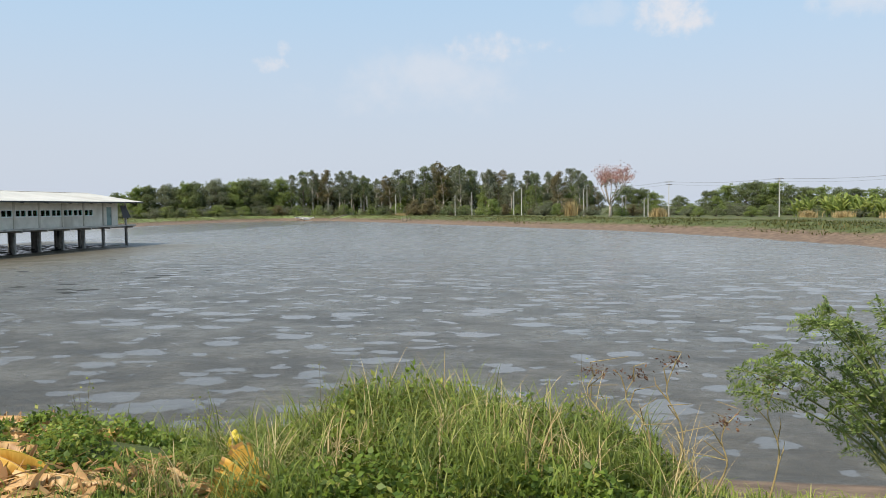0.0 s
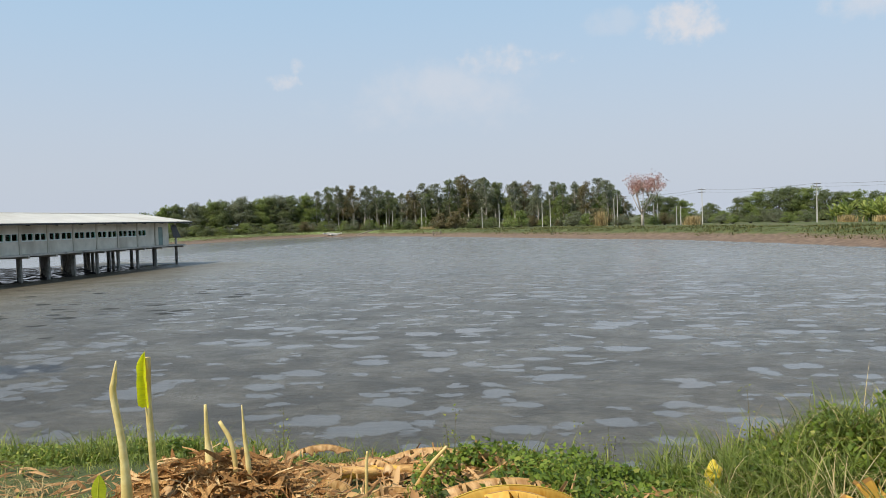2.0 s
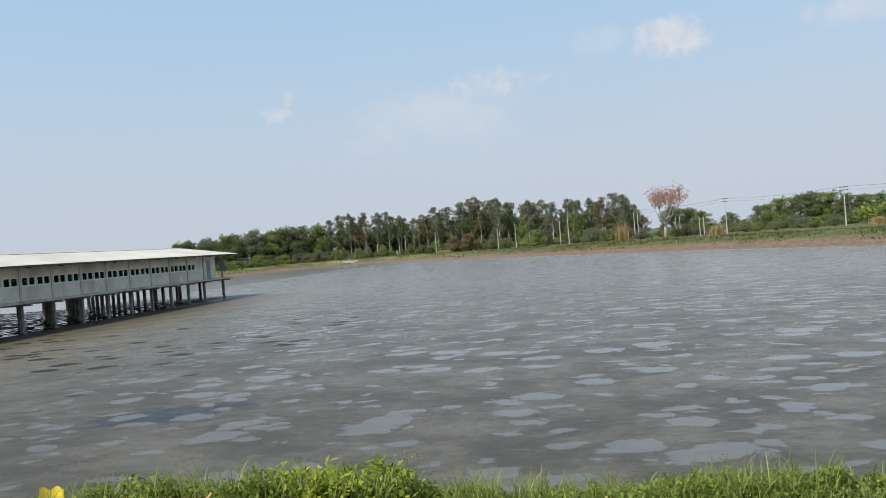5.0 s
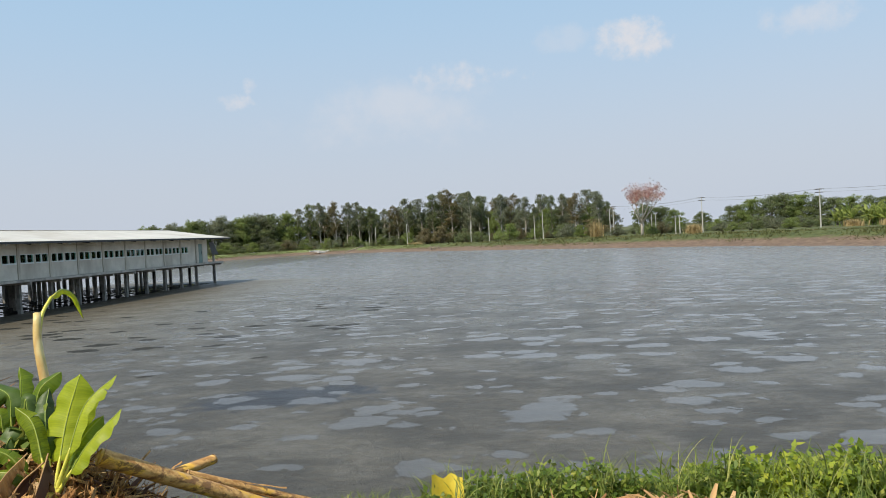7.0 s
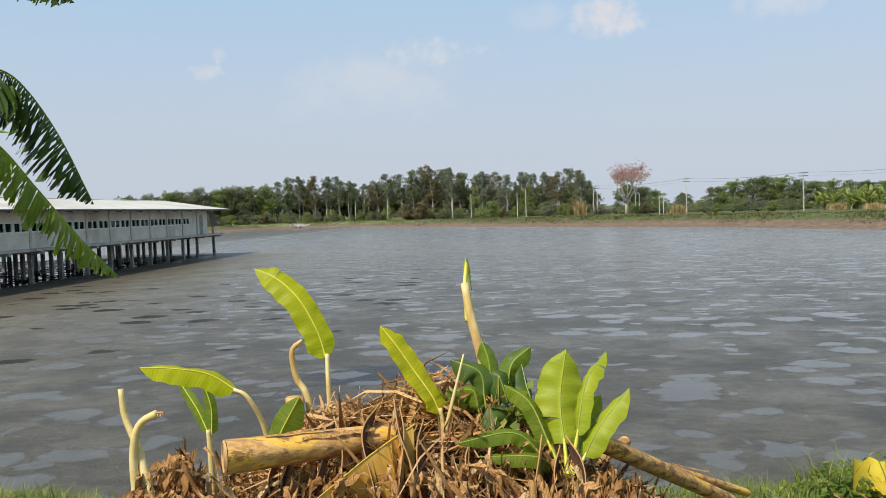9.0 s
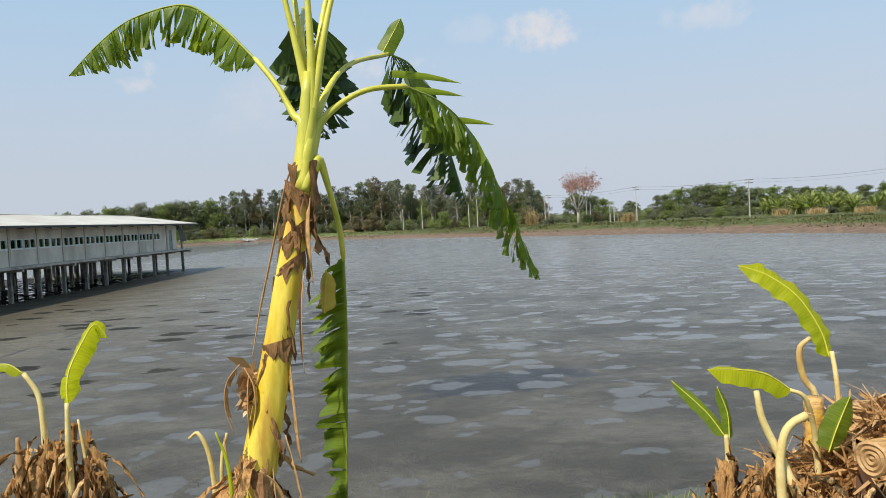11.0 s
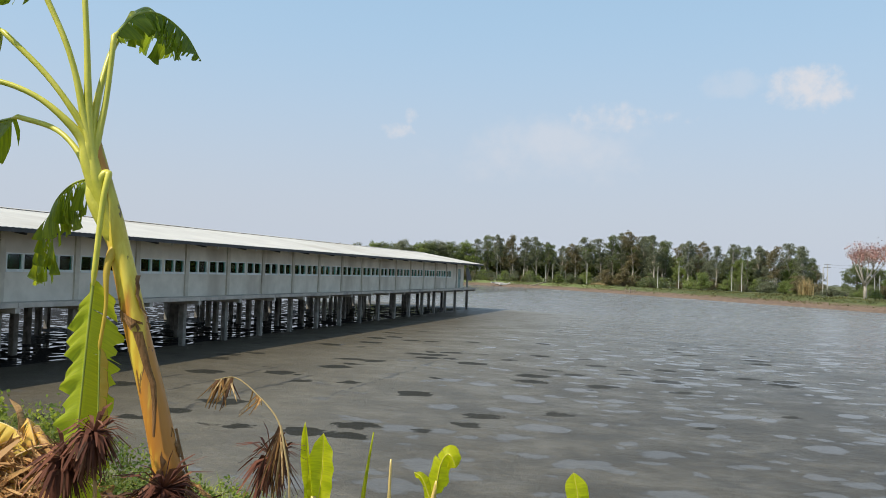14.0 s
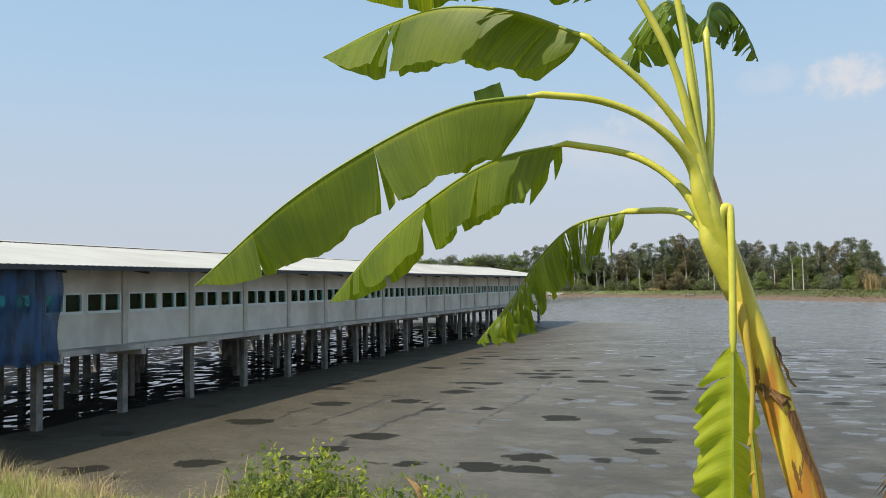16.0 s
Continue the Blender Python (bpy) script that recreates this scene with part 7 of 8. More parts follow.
for i, (x, y, z, dx, dy, dz, hw) in enumerate(((15.2, -12.6, 2.18, 1.2, -0.1, -0.02, 0.22), (14.9, -12.3, 2.1, 0.9, -0.35, 0.06, 0.2), (16.0, -12.75, 2.2, 1.1, 0.1, -0.18, 0.2), (15.4, -12.9, 2.05, 1.0, 0.15, 0.02, 0.18), (16.5, -12.3, 2.34, 0.7, -0.4, -0.3, 0.16),
                                               (14.6, -12.5, 1.9, 0.8, -0.3, 0.1, 0.18))):
    dead = thing("withered_leaf", pose(0, 0, 0), "long folded tan banana leaf on a heap of litter", "banana leaf", "withered leaves")
    banana_leaf(dead, None, [(x, y, z), (x + dx * 0.35, y + dy * 0.3, z + 0.08 + dz * 0.3), (x + dx * 0.7, y + dy * 0.7, z + 0.06 + dz * 0.7), (x + dx, y + dy, z + dz - 0.05)], hw, (25, 55), 5, 0.06, blade=(M_WITHER, M_ORANGE, M_WITHER)[i % 3], seed=440 + i, curl=50, stalk=M_DRY, wave=2.6, thick=0.010)
dead = thing("withered_leaf", pose(0, 0, 0), "yellowing banana leaf on a heap of litter", "banana leaf", "withered leaves")
banana_leaf(dead, None, [(15.6, -12.75, 2.02), (16.1, -12.7, 2.18), (16.6, -12.65, 2.14), (17.05, -12.7, 1.95)], 0.13, (65, 60), 6, 0.05, blade=M_YELLOW, seed=44, curl=40, stalk=M_STALK, wave=2.0, thick=0.011)
dead = thing("withered_leaf", pose(0, 0, 0), "yellow-brown banana leaf hanging over a cut stem", "banana leaf", "withered leaves")
banana_leaf(dead, None, [(28.95, -12.52, 2.36), (28.72, -12.70, 2.24), (28.38, -12.95, 2.02), (28.0, -13.1, 1.80)], 0.30, (80, 75), 7, 0.10, blade=M_ORANGE, seed=45, curl=12, stalk=M_YELLOW, wave=1.8, thick=0.012)
for i in range(22):
    x, y = 41.25 + rs.uniform(-1.15, 1.1), (-11.75 if i < 15 else -13.0) + rs.uniform(-0.35, 0.35)
    a_, ln = rs.uniform(-0.7, 0.7) + (math.pi if i % 2 else 0), rs.uniform(0.25, 0.55)
    u_ = Vector((math.cos(a_), math.sin(a_), 0))
    p_ = Vector((x, y, ground_z(x, y) + rs.uniform(0.07, 0.13)))
    dead = thing("withered_leaf", pose(0, 0, 0), "crumpled tan banana leaf lying in the litter", "banana leaf", "withered leaves")
    banana_leaf(dead, None, [p_ - u_ * ln * 0.5 - Vector((0, 0, 0.05)), p_ - u_ * ln * 0.15, p_ + u_ * ln * 0.2, p_ + u_ * ln * 0.5 - Vector((0, 0, 0.06))], rs.uniform(0.07, 0.13), (10, 30), 5, 0.06, up=(0, -0.4, 0.9), blade=(M_WITHER, M_DRY, M_WITHER)[i % 3], seed=560 + i, curl=45, steps=26, stalk=M_DRY, thick=0.008, wave=3.2)
for i in range(16):
    x, y = rs.uniform(28.2, 29.7), rs.uniform(-12.3, -11.75)
    z = 2.36 - 0.45 * abs(x - 28.9) ** 1.5 + rs.uniform(-0.06, 0.04)
    a_ = rs.uniform(-0.6, 0.6) + (math.pi if i % 2 else 0)
    u_, ln = Vector((math.cos(a_), math.sin(a_), 0)), rs.uniform(0.3, 0.6)
    p_ = Vector((x, y, z))
    dead = thing("withered_leaf", pose(0, 0, 0), "crumpled tan banana leaf on top of the heap", "banana leaf", "crumpled leaves on the heap")
    banana_leaf(dead, None, [p_ - u_ * ln * 0.5 - Vector((0, 0, 0.12)), p_ - u_ * ln * 0.15, p_ + u_ * ln * 0.2, p_ + u_ * ln * 0.5 - Vector((0, 0, 0.14))], rs.uniform(0.06, 0.12), (30, 40), 6, 0.05, up=(0, -0.5, 0.8), blade=(M_WITHER, M_WITHER, M_DRY_DARK)[i % 3], seed=520 + i, curl=55, steps=26, stalk=M_DRY, thick=0.010, wave=3.0)
for i in range(22):
    x = 28.05 + 0.085 * i + rs.uniform(-0.1, 0.1)
    top = 2.06 + 0.08 * math.sin(i) + (0.22 if 28.4 < x < 29.0 else 0.0)
    dead = thing("withered_leaf", pose(0, 0, 0), "limp brown banana leaf hanging down the heap", "banana leaf", "limp leaves on the heap")
    # right of 28.9 mostly dark blades: shade in the gap put into colour
    banana_leaf(dead, None, [(x, -12.4, top + 0.12), (x + rs.uniform(-0.1, 0.1), -12.62, top), (x + rs.uniform(-0.15, 0.15), -12.8, top - 0.3), (x + rs.uniform(-0.2, 0.2), -12.87, top - 0.62)],
                rs.uniform(0.07, 0.13), (70, 70), 5, 0.08, up=(0, -0.7, 0.7), blade=(M_DRY_DARK, M_WITHER, M_DRY_DARK, M_WITHER, M_WITHER)[i % 5] if x < 28.9 else (M_DRY_DARK, M_DRY_DARK, M_WITHER)[i % 3], seed=460 + i, curl=60, steps=24, stalk=M_DRY, thick=0.010, wave=2.0)


for i, (x, y, z, dx, dy, dz, hw) in enumerate(((42.2, -13.15, 1.86, 0.7, 0.0, -0.12, 0.17), (41.9, -12.9, 1.80, 0.9, 0.15, 0.0, 0.15), (42.7, -13.3, 1.72, 0.6, 0.1, 0.02, 0.12), (41.2, -11.9, 1.69, 0.8, 0.2, 0.02, 0.13), (40.9, -11.7, 1.70, -0.6, -0.2, 0.0, 0.12),
                                               (41.8, -11.6, 1.69, 0.5, -0.3, -0.05, 0.12), (41.0, -12.1, 1.70, 0.5, -0.2, 0.02, 0.14), (43.1, -13.3, 1.70, 0.6, 0.1, 0.0, 0.05))):
    dead = thing("withered_leaf", pose(0, 0, 0), "crumpled tan banana leaf lying in the litter", "banana leaf", "withered leaves")
    banana_leaf(dead, None, [(x, y, z), (x + dx * 0.35, y + dy * 0.3, z + 0.07 + dz * 0.3), (x + dx * 0.7, y + dy * 0.7, z + 0.05 + dz * 0.7), (x + dx, y + dy, z + dz - 0.06)], hw * (0.8 if y < -12.5 else 0.55), (18, 30), 4, 0.08, blade=M_ORANGE if i == 0 else M_WITHER, seed=480 + i, curl=35, stalk=M_DRY, wave=3.2, thick=0.008, steps=36)



def rags(name, seed, x0, x1, y0, y1, z0, z1, n, size, material, label, turn=0.5):
    """Limp crumpled rags of dead leaf that hang down the front of a heap."""
    rng = np.random.default_rng(seed)
    b = Build()
    for k in range(n):
        a = -math.pi / 2 + rng.normal(0, turn)
        out, side = Vector((math.cos(a), math.sin(a), 0)), Vector((-math.sin(a), math.cos(a), 0))
        c0 = Vector((rng.uniform(x0, x1), rng.uniform(y0, y1), 0))
        c0.z = z0 + (z1 - z0) * rng.uniform(0, 1) ** 0.6 * (1 - 0.55 * abs((c0.x - x0) / (x1 - x0) * 2 - 1) ** 3)
        ln, w, far, lean = size * rng.uniform(0.4, 1.3), 0.004 + 0.034 * rng.uniform(0, 1) ** 2.2, rng.uniform(0.02, 0.14), rng.normal(0, 0.13)
        rows = []
        for i in range(8):
            q = i / 7
            c = c0 + Vector((0, 0, 0.06 * math.sin(q * 3) - ln * q)) + out * far * q ** 0.7 + side * lean * q
            rows.append([c + side * e * w * (1 - 0.5 * q) + out * (rng.normal(0, 0.012) - 0.3 * w * abs(e)) + side * rng.normal(0, 0.004) + Vector((0, 0, rng.normal(0, 0.012))) for e in (-1, -0.3, 0.4, 1)])
        b.strip(rows)
    return tagged(new(name, b.mesh(name, material, True)), label, "dry leaves", kind="stuff")



RAGS = ((701, 27.9, 30.3, -12.85, -12.3, 1.74, 2.20, 520, 0.44, 0.5, "limp tan leaf rags hanging down the heap"), (703, 27.35, 27.85, -13.1, -12.2, 1.8, 2.24, 150, 0.42, 0.5, "limp tan leaf rags round banana shoots"),
        (704, 23.2, 23.8, -12.12, -11.9, 1.9, 2.46, 120, 0.36, 0.5, "limp tan leaf rags round banana shoots"), (705, 40.1, 40.9, -13.7, -13.3, 1.8, 2.1, 110, 0.30, 0.5, "limp tan leaf rags round cut banana shoots"),
        (706, 17.6, 19.6, -13.3, -12.7, 1.75, 2.15, 260, 0.36, 1.0, "limp tan leaf rags at a banana stem"), (707, 14.9, 17.2, -12.8, -12.3, 1.95, 2.3, 220, 0.40, 0.9, "limp tan leaf rags on a heap of litter"))
for seed, x0, x1, y0, y1, z0, z1, n, size, turn, lab in RAGS:
    rags("dead_leaf_rags", seed, x0, x1, y0, y1, z0, z1, n, size, M_RAG, lab, turn)


# felled stems
def felled(a, b, r, label, seed):
    rng = random.Random(seed)
    a, b = Vector(a), Vector(b)
    ob = thing("felled_banana_stem", pose(*a), label, "banana stem", "felled banana stems")
    d = (b - a)
    u = d.normalized()
    s = u.cross(Vector((0, 0, 1))).normalized()
    w = s.cross(u)
    bu = Build()
    n, sides = 14, 18
    for i in range(n + 1):
        q = i / n
        for k in range(sides):
            t = 2 * math.pi * k / sides
            rr = r * (1 - 0.2 * q) * (1 + 0.05 * math.sin(3 * t + q * 2) + 0.03 * math.sin(7 * t))
            bu.v.append(tuple(d * q + (s * math.cos(t) + w * math.sin(t)) * rr))
    for i in range(n):
        for k in range(sides):
            k2 = (k + 1) % sides
            bu.f.append((i * sides + k, i * sides + k2, (i + 1) * sides + k2, (i + 1) * sides + k))
    part("stem", bu, M_LOG, ob, smooth=True)
    for end, sg in ((0.0, -1), (1.0, 1)):
        c = Build()
        rings = 7
        for j in range(rings + 1):
            for k in range(sides):
                t = 2 * math.pi * k / sides
                rr = r * (1 - 0.2 * end) * (1 - j / rings) * (1 + 0.05 * math.sin(3 * t + end * 2)) + 0.002
                c.v.append(tuple(d * end + u * sg * (0.004 + (0.010 if j % 2 else 0.0)) + (s * math.cos(t) + w * math.sin(t)) * rr))
        for j in range(rings):
            for k in range(sides):
                k2 = (k + 1) % sides
                c.f.append((j * sides + k, j * sides + k2, (j + 1) * sides + k2, (j + 1) * sides + k))
        part("cut_face", c, M_CUT, ob, "cut face with rings")
    for i in range(3):
        t = rng.uniform(0, 6.28)
        q0, ln = rng.uniform(0.0, 0.5), rng.uniform(0.25, 0.5)
        sh = Build()
        rows = []
        for m_ in range(8):
            q = q0 + ln * m_ / 7
            o = (s * math.cos(t) + w * math.sin(t))
            o2 = (s * -math.sin(t) + w * math.cos(t))
            lift = r * (1 - 0.2 * q) * 1.05 + 0.03 * (m_ / 7) ** 2
            rows.append([d * q + o * (lift + rng.uniform(-0.004, 0.006)) + o2 * (e + 0.006 * math.sin(m_ * 1.7 + i)) for e in (-0.011, 0, 0.011)])
        sh.strip(rows)
        part("dry_sheath", sh, M_RAG, ob, smooth=True)
    return ob


felled((27.98, -12.85, 2.29), (28.80, -12.41, 2.26), 0.090, "thick yellow cut banana stem lying on the heap", 1)
felled((29.98, -12.14, 2.15), (31.0, -11.27, 1.44), 0.058, "yellow felled banana stem sloping off the heap", 2)
felled((30.3, -11.6, 1.86), (31.2, -10.95, 1.38), 0.036, "thin pale felled banana stem", 3)
felled((30.05, -11.5, 1.80), (30.3, -11.15, 1.84), 0.045, "short brown felled banana stem", 4)
felled((41.0, -12.35, 1.72), (42.6, -11.7, 1.62), 0.05, "thin withered banana stem in the litter", 5)
felled((16.6, -12.2, 2.05), (17.5, -12.75, 1.85), 0.05, "thin withered banana stem in the litter", 6)

felled((16.98, -12.38, 2.45), (17.5, -12.50, 2.02), 0.026, "pale dry leaf stalk leaning on the litter heap", 7)
felled((16.60, -12.75, 2.27), (17.2, -12.80, 2.06), 0.022, "pale dry leaf stalk leaning on the litter heap", 8)

# shoots near the start
stalk(40.41, -13.38, rel(40.41, -13.38, (40.42, -13.38, 1.7), (40.43, -13.38, 2.05), (40.41, -13.38, 2.26), (40.405, -13.38, 2.50)), [0.06, 0.045, 0.018, 0.010], M_STALK, "pale pointed banana shoot rising from a cut stump")
stalk(40.62, -13.42, rel(40.62, -13.42, (40.58, -13.42, 1.7), (40.62, -13.42, 2.0), (40.60, -13.42, 2.25), (40.52, -13.42, 2.40)), [0.016, 0.016, 0.017, 0.012], M_STALK, "short bent banana shoot")
stalk(40.72, -13.46, rel(40.72, -13.46, (40.74, -13.46, 1.7), (40.73, -13.46, 2.1), (40.71, -13.46, 2.32), (40.70, -13.46, 2.52)), [0.020, 0.018, 0.013, 0.003], M_STALK, "slim pointed pale banana shoot")
stalk(40.1, -13.86, rel(40.1, -13.86, (40.12, -13.86, 1.7), (40.10, -13.86, 2.3), (40.05, -13.86, 2.66), (40.06, -13.86, 2.76), (40.08, -13.86, 2.88)), [0.05, 0.023, 0.021, 0.018, 0.004], M_STALK, "tall pale banana shoot with a withered tip")
stalk(40.22, -13.74, rel(40.22, -13.74, (40.24, -13.74, 1.7), (40.22, -13.74, 2.3), (40.21, -13.74, 2.6), (40.215, -13.74, 2.88)), [0.026, 0.022, 0.02, 0.022], M_STALK, "tall banana shoot with a rolled green leaf",
      leaf=[dict(petiole=None, rib=rel(40.22, -13.74, (40.215, -13.75, 2.55), (40.21, -13.76, 2.75), (40.215, -13.765, 2.92)), half=0.062, droop=(-25, -25), tear=40, gap=0, up=(0, -1, 0), blade=M_BLADE_PALE, seed=51, curl=-60, thick=0.01, steps=20)])
stalk(40.0, -14.0, rel(40.0, -14.0, (40.0, -14.0, 1.7), (40.0, -14.0, 1.95), (40.02, -14.0, 2.05)), [0.03, 0.02, 0.012], M_STALK, "banana stump with one fresh leaf",
      leaf=[dict(petiole=None, rib=rel(40.0, -14.0, (40.02, -14.0, 1.95), (40.03, -14.03, 2.1), (40.06, -14.05, 2.24)), half=0.05, droop=(10, 10), tear=40, gap=0, up=(0, -1, 0.2), blade=M_BLADE_YOUNG, seed=52, curl=10, thick=0.008, steps=20)])
stalk(40.25, -13.6, rel(40.25, -13.6, (40.25, -13.6, 1.7), (40.25, -13.6, 1.95), (40.26, -13.6, 2.02)), [0.07, 0.075, 0.03], M_CUT, "rounded yellow cut banana stump")
stalk(41.35, -12.9, rel(41.35, -12.9, (41.35, -12.9, 1.65), (41.36, -12.9, 1.95), (41.37, -12.9, 2.06)), [0.012, 0.012, 0.008], M_STALK, "short pale banana shoot")
stalk(41.75, -12.95, rel(41.75, -12.95, (41.65, -12.95, 1.7), (41.8, -12.95, 1.95), (41.95, -12.95, 2.12)), [0.02, 0.016, 0.010], M_STALK, "slanting pale banana shoot")

# shoots on the heap
YL = dict(blade=M_BLADE_YOUNG, tear=60, gap=0)
PL = dict(blade=M_BLADE_PALE, tear=60, gap=0)
stalk(28.31, -11.85, rel(28.31, -11.85, (28.33, -11.87, 1.6), (28.31, -11.85, 2.38), (28.30, -11.81, 2.64)), [0.020, 0.016, 0.014], M_STALK, "banana shoot with one long fresh leaf",
      leaf=[dict(petiole=None, rib=rel(28.31, -11.85, (28.29, -11.80, 2.60), (28.24, -11.79, 2.78), (28.12, -11.76, 2.99), (27.96, -11.70, 3.13), (27.79, -11.65, 3.20)), half=0.105, droop=(4, -14), up=(0.35, -1, 0.45), seed=61, curl=10, thick=0.012, steps=64, wave=1.6, **PL)])
stalk(28.11, -11.95, rel(28.11, -11.95, (28.13, -11.95, 1.4), (28.11, -11.95, 1.95), (28.11, -11.95, 2.39)), [0.085, 0.068, 0.058], M_LOG, "pale cut banana stump beside a fresh shoot")
stalk(28.18, -11.86, rel(28.18, -11.86, (28.20, -11.86, 1.6), (28.18, -11.86, 2.31), (28.10, -11.85, 2.49), (28.08, -11.85, 2.67), (28.15, -11.85, 2.74)), [0.024, 0.022, 0.021, 0.019, 0.013], M_STALK, "bent pale banana shoot with a snapped tip")
stalk(29.08, -12.26, rel(29.08, -12.26, (29.10, -12.28, 1.7), (29.09, -12.26, 2.2), (29.07, -12.25, 2.38)), [0.020, 0.017, 0.012], M_STALK, "banana shoot with one upright fresh leaf",
      leaf=[dict(petiole=None, rib=rel(29.08, -12.26, (29.07, -12.25, 2.34), (29.02, -12.23, 2.45), (28.90, -12.20, 2.62), (28.80, -12.17, 2.76), (28.71, -12.12, 2.86)), half=0.095, droop=(0, -34), up=(0.7, -1, 0.5), seed=62, curl=10, thick=0.011, steps=64, wave=1.7, **PL)])
stalk(29.06, -12.35, rel(29.06, -12.35, (29.04, -12.37, 1.7), (29.08, -12.34, 2.15), (29.22, -12.255, 2.70)), [0.020, 0.017, 0.005], M_STALK, "slim pale pointed banana shoot")
stalk(29.35, -11.72, rel(29.35, -11.72, (29.36, -11.74, 1.6), (29.35, -11.70, 2.2), (29.32, -11.67, 2.49), (29.24, -11.62, 2.83), (29.20, -11.55, 3.05)), [0.050, 0.040, 0.036, 0.031, 0.027], M_STALK, "thick pale banana shoot with a curled withered tip",
      leaf=[dict(petiole=rel(29.35, -11.72, (29.22, -11.6, 2.80), (29.20, -11.50, 3.02), (29.205, -11.38, 3.15)), rib=rel(29.35, -11.72, (29.205, -11.38, 3.15), (29.20, -11.22, 3.20), (29.21, -11.07, 3.13), (29.22, -11.0, 2.95)), half=0.034, droop=(40, 40), seed=63, curl=40, thick=0.016, steps=20, **YL)])
young = thing("young_banana_plant", pose(0, 0, 0), "young banana plant with a rosette of glossy green leaves", "banana plant")
for i, (mid_, tip_, hw, face, skin) in enumerate((((29.78, -12.17, 2.40), (29.83, -12.07, 2.68), 0.14, (0.0, -1, 0.15), M_BLADE_YOUNG), ((30.0, -12.3, 2.28), (30.18, -12.21, 2.47), 0.075, (-0.6, -0.7, 0.6), M_BLADE_YOUNG),
                                                  ((29.93, -12.2, 2.5), (30.07, -12.05, 2.66), 0.06, (-0.7, -0.5, 0.6), M_BLADE_YOUNG), ((29.60, -12.25, 2.40), (29.45, -12.2, 2.50), 0.06, (0.4, -0.8, 0.5), M_BLADE),
                                                  ((29.60, -12.12, 2.42), (29.56, -12.0, 2.58), 0.06, (0.8, -0.5, 0.5), M_BLADE_DARK), ((29.92, -12.22, 2.3), (30.02, -12.15, 2.42), 0.06, (-0.3, -1, 0.3), M_BLADE_DEEP),
                                                  ((29.62, -12.5, 2.16), (29.30, -12.52, 2.17), 0.05, (0, -0.6, 0.8), M_BLADE), ((29.5, -12.45, 2.28), (29.17, -12.5, 2.24), 0.05, (0, -0.7, 0.7), M_BLADE_DEEP))):
    base_ = Vector((29.8, -12.4, 1.95 if i < 6 else 2.0))
    m_, t_ = Vector(mid_), Vector(tip_)
    k_ = base_.lerp(m_, 0.45)
    banana_leaf(young, [base_, base_.lerp(k_, 0.6), k_], [k_, m_, t_], hw * 1.15, (14, 10), 24, 0.01, up=face, blade=skin, seed=70 + i, curl=24, thick=0.014, steps=30, wave=1.6)
banana_leaf(young, None, [(29.82, -12.45, 2.0), (29.86, -12.56, 2.06), (29.88, -12.66, 1.96)], 0.05, (20, 20), 20, 0.0, up=(0, -0.6, 0.8), blade=M_YELLOW, seed=79, curl=30, stalk=M_YELLOW, thick=0.008, steps=16)
broad = thing("broad_leaved_weed", pose(0, 0, 0), "dark green broad-leaved weed growing out of the heap", "weed")
for i, (mid_, tip_, hw) in enumerate((((29.30, -12.05, 2.55), (29.12, -12.0, 2.62), 0.085), ((29.36, -12.0, 2.60), (29.32, -11.95, 2.72), 0.07), ((29.42, -12.05, 2.52), (29.47, -12.1, 2.36), 0.085),
                                      ((29.25, -12.1, 2.45), (29.04, -12.1, 2.42), 0.075), ((29.40, -12.2, 2.30), (29.36, -12.3, 2.12), 0.085), ((29.50, -12.0, 2.58), (29.62, -11.95, 2.68), 0.065))):
    base_ = Vector((29.40, -12.15, 1.85))
    m_, t_ = Vector(mid_), Vector(tip_)
    k_ = base_.lerp(m_, 0.72) + Vector((0, 0, 0.04))
    banana_leaf(broad, [base_, base_.lerp(k_, 0.6), k_], [k_, m_, t_], hw * 1.2, (20, 20), 30, 0.0, up=(0.1 * (i - 2), -0.8, 0.6), blade=(M_BLADE_DARK, M_BLADE_DEEP)[i % 2], seed=170 + i, curl=30, thick=0.008, steps=26, wave=2.0, stalk=M_MIDRIB)
for i in range(9):
    weed("creeper", 500 + i, 29.28 + 0.07 * (i % 5), -12.05 + 0.16 * (i // 5), 0.95, 0.18, 6, 0.10, M_COVER, "dark green creeper over the heap", "creepers on the heap", 22)
stalk(28.0, -12.22, rel(28.0, -12.22, (28.02, -12.2, 1.7), (28.0, -12.2, 2.2), (27.92, -12.27, 2.46), (27.83, -12.27, 2.52)), [0.022, 0.018, 0.014, 0.011], M_STALK, "low banana shoot with spread green leaves",
      leaf=[dict(petiole=None, rib=rel(28.0, -12.22, (27.85, -12.27, 2.51), (27.69, -12.30, 2.62), (27.50, -12.36, 2.67), (27.32, -12.41, 2.69)), half=0.085, droop=(30, 12), up=(0, -0.7, 0.7), seed=64, curl=10, thick=0.012, steps=40, wave=1.3, **PL),
            dict(petiole=None, rib=rel(28.0, -12.22, (28.05, -12.25, 2.14), (28.11, -12.23, 2.27), (28.21, -12.2, 2.45)), half=0.10, droop=(10, 15), up=(0.2, -1, 0.2), blade=M_BLADE_DEEP, tear=60, gap=0, seed=65, curl=10, thick=0.009, steps=24)])
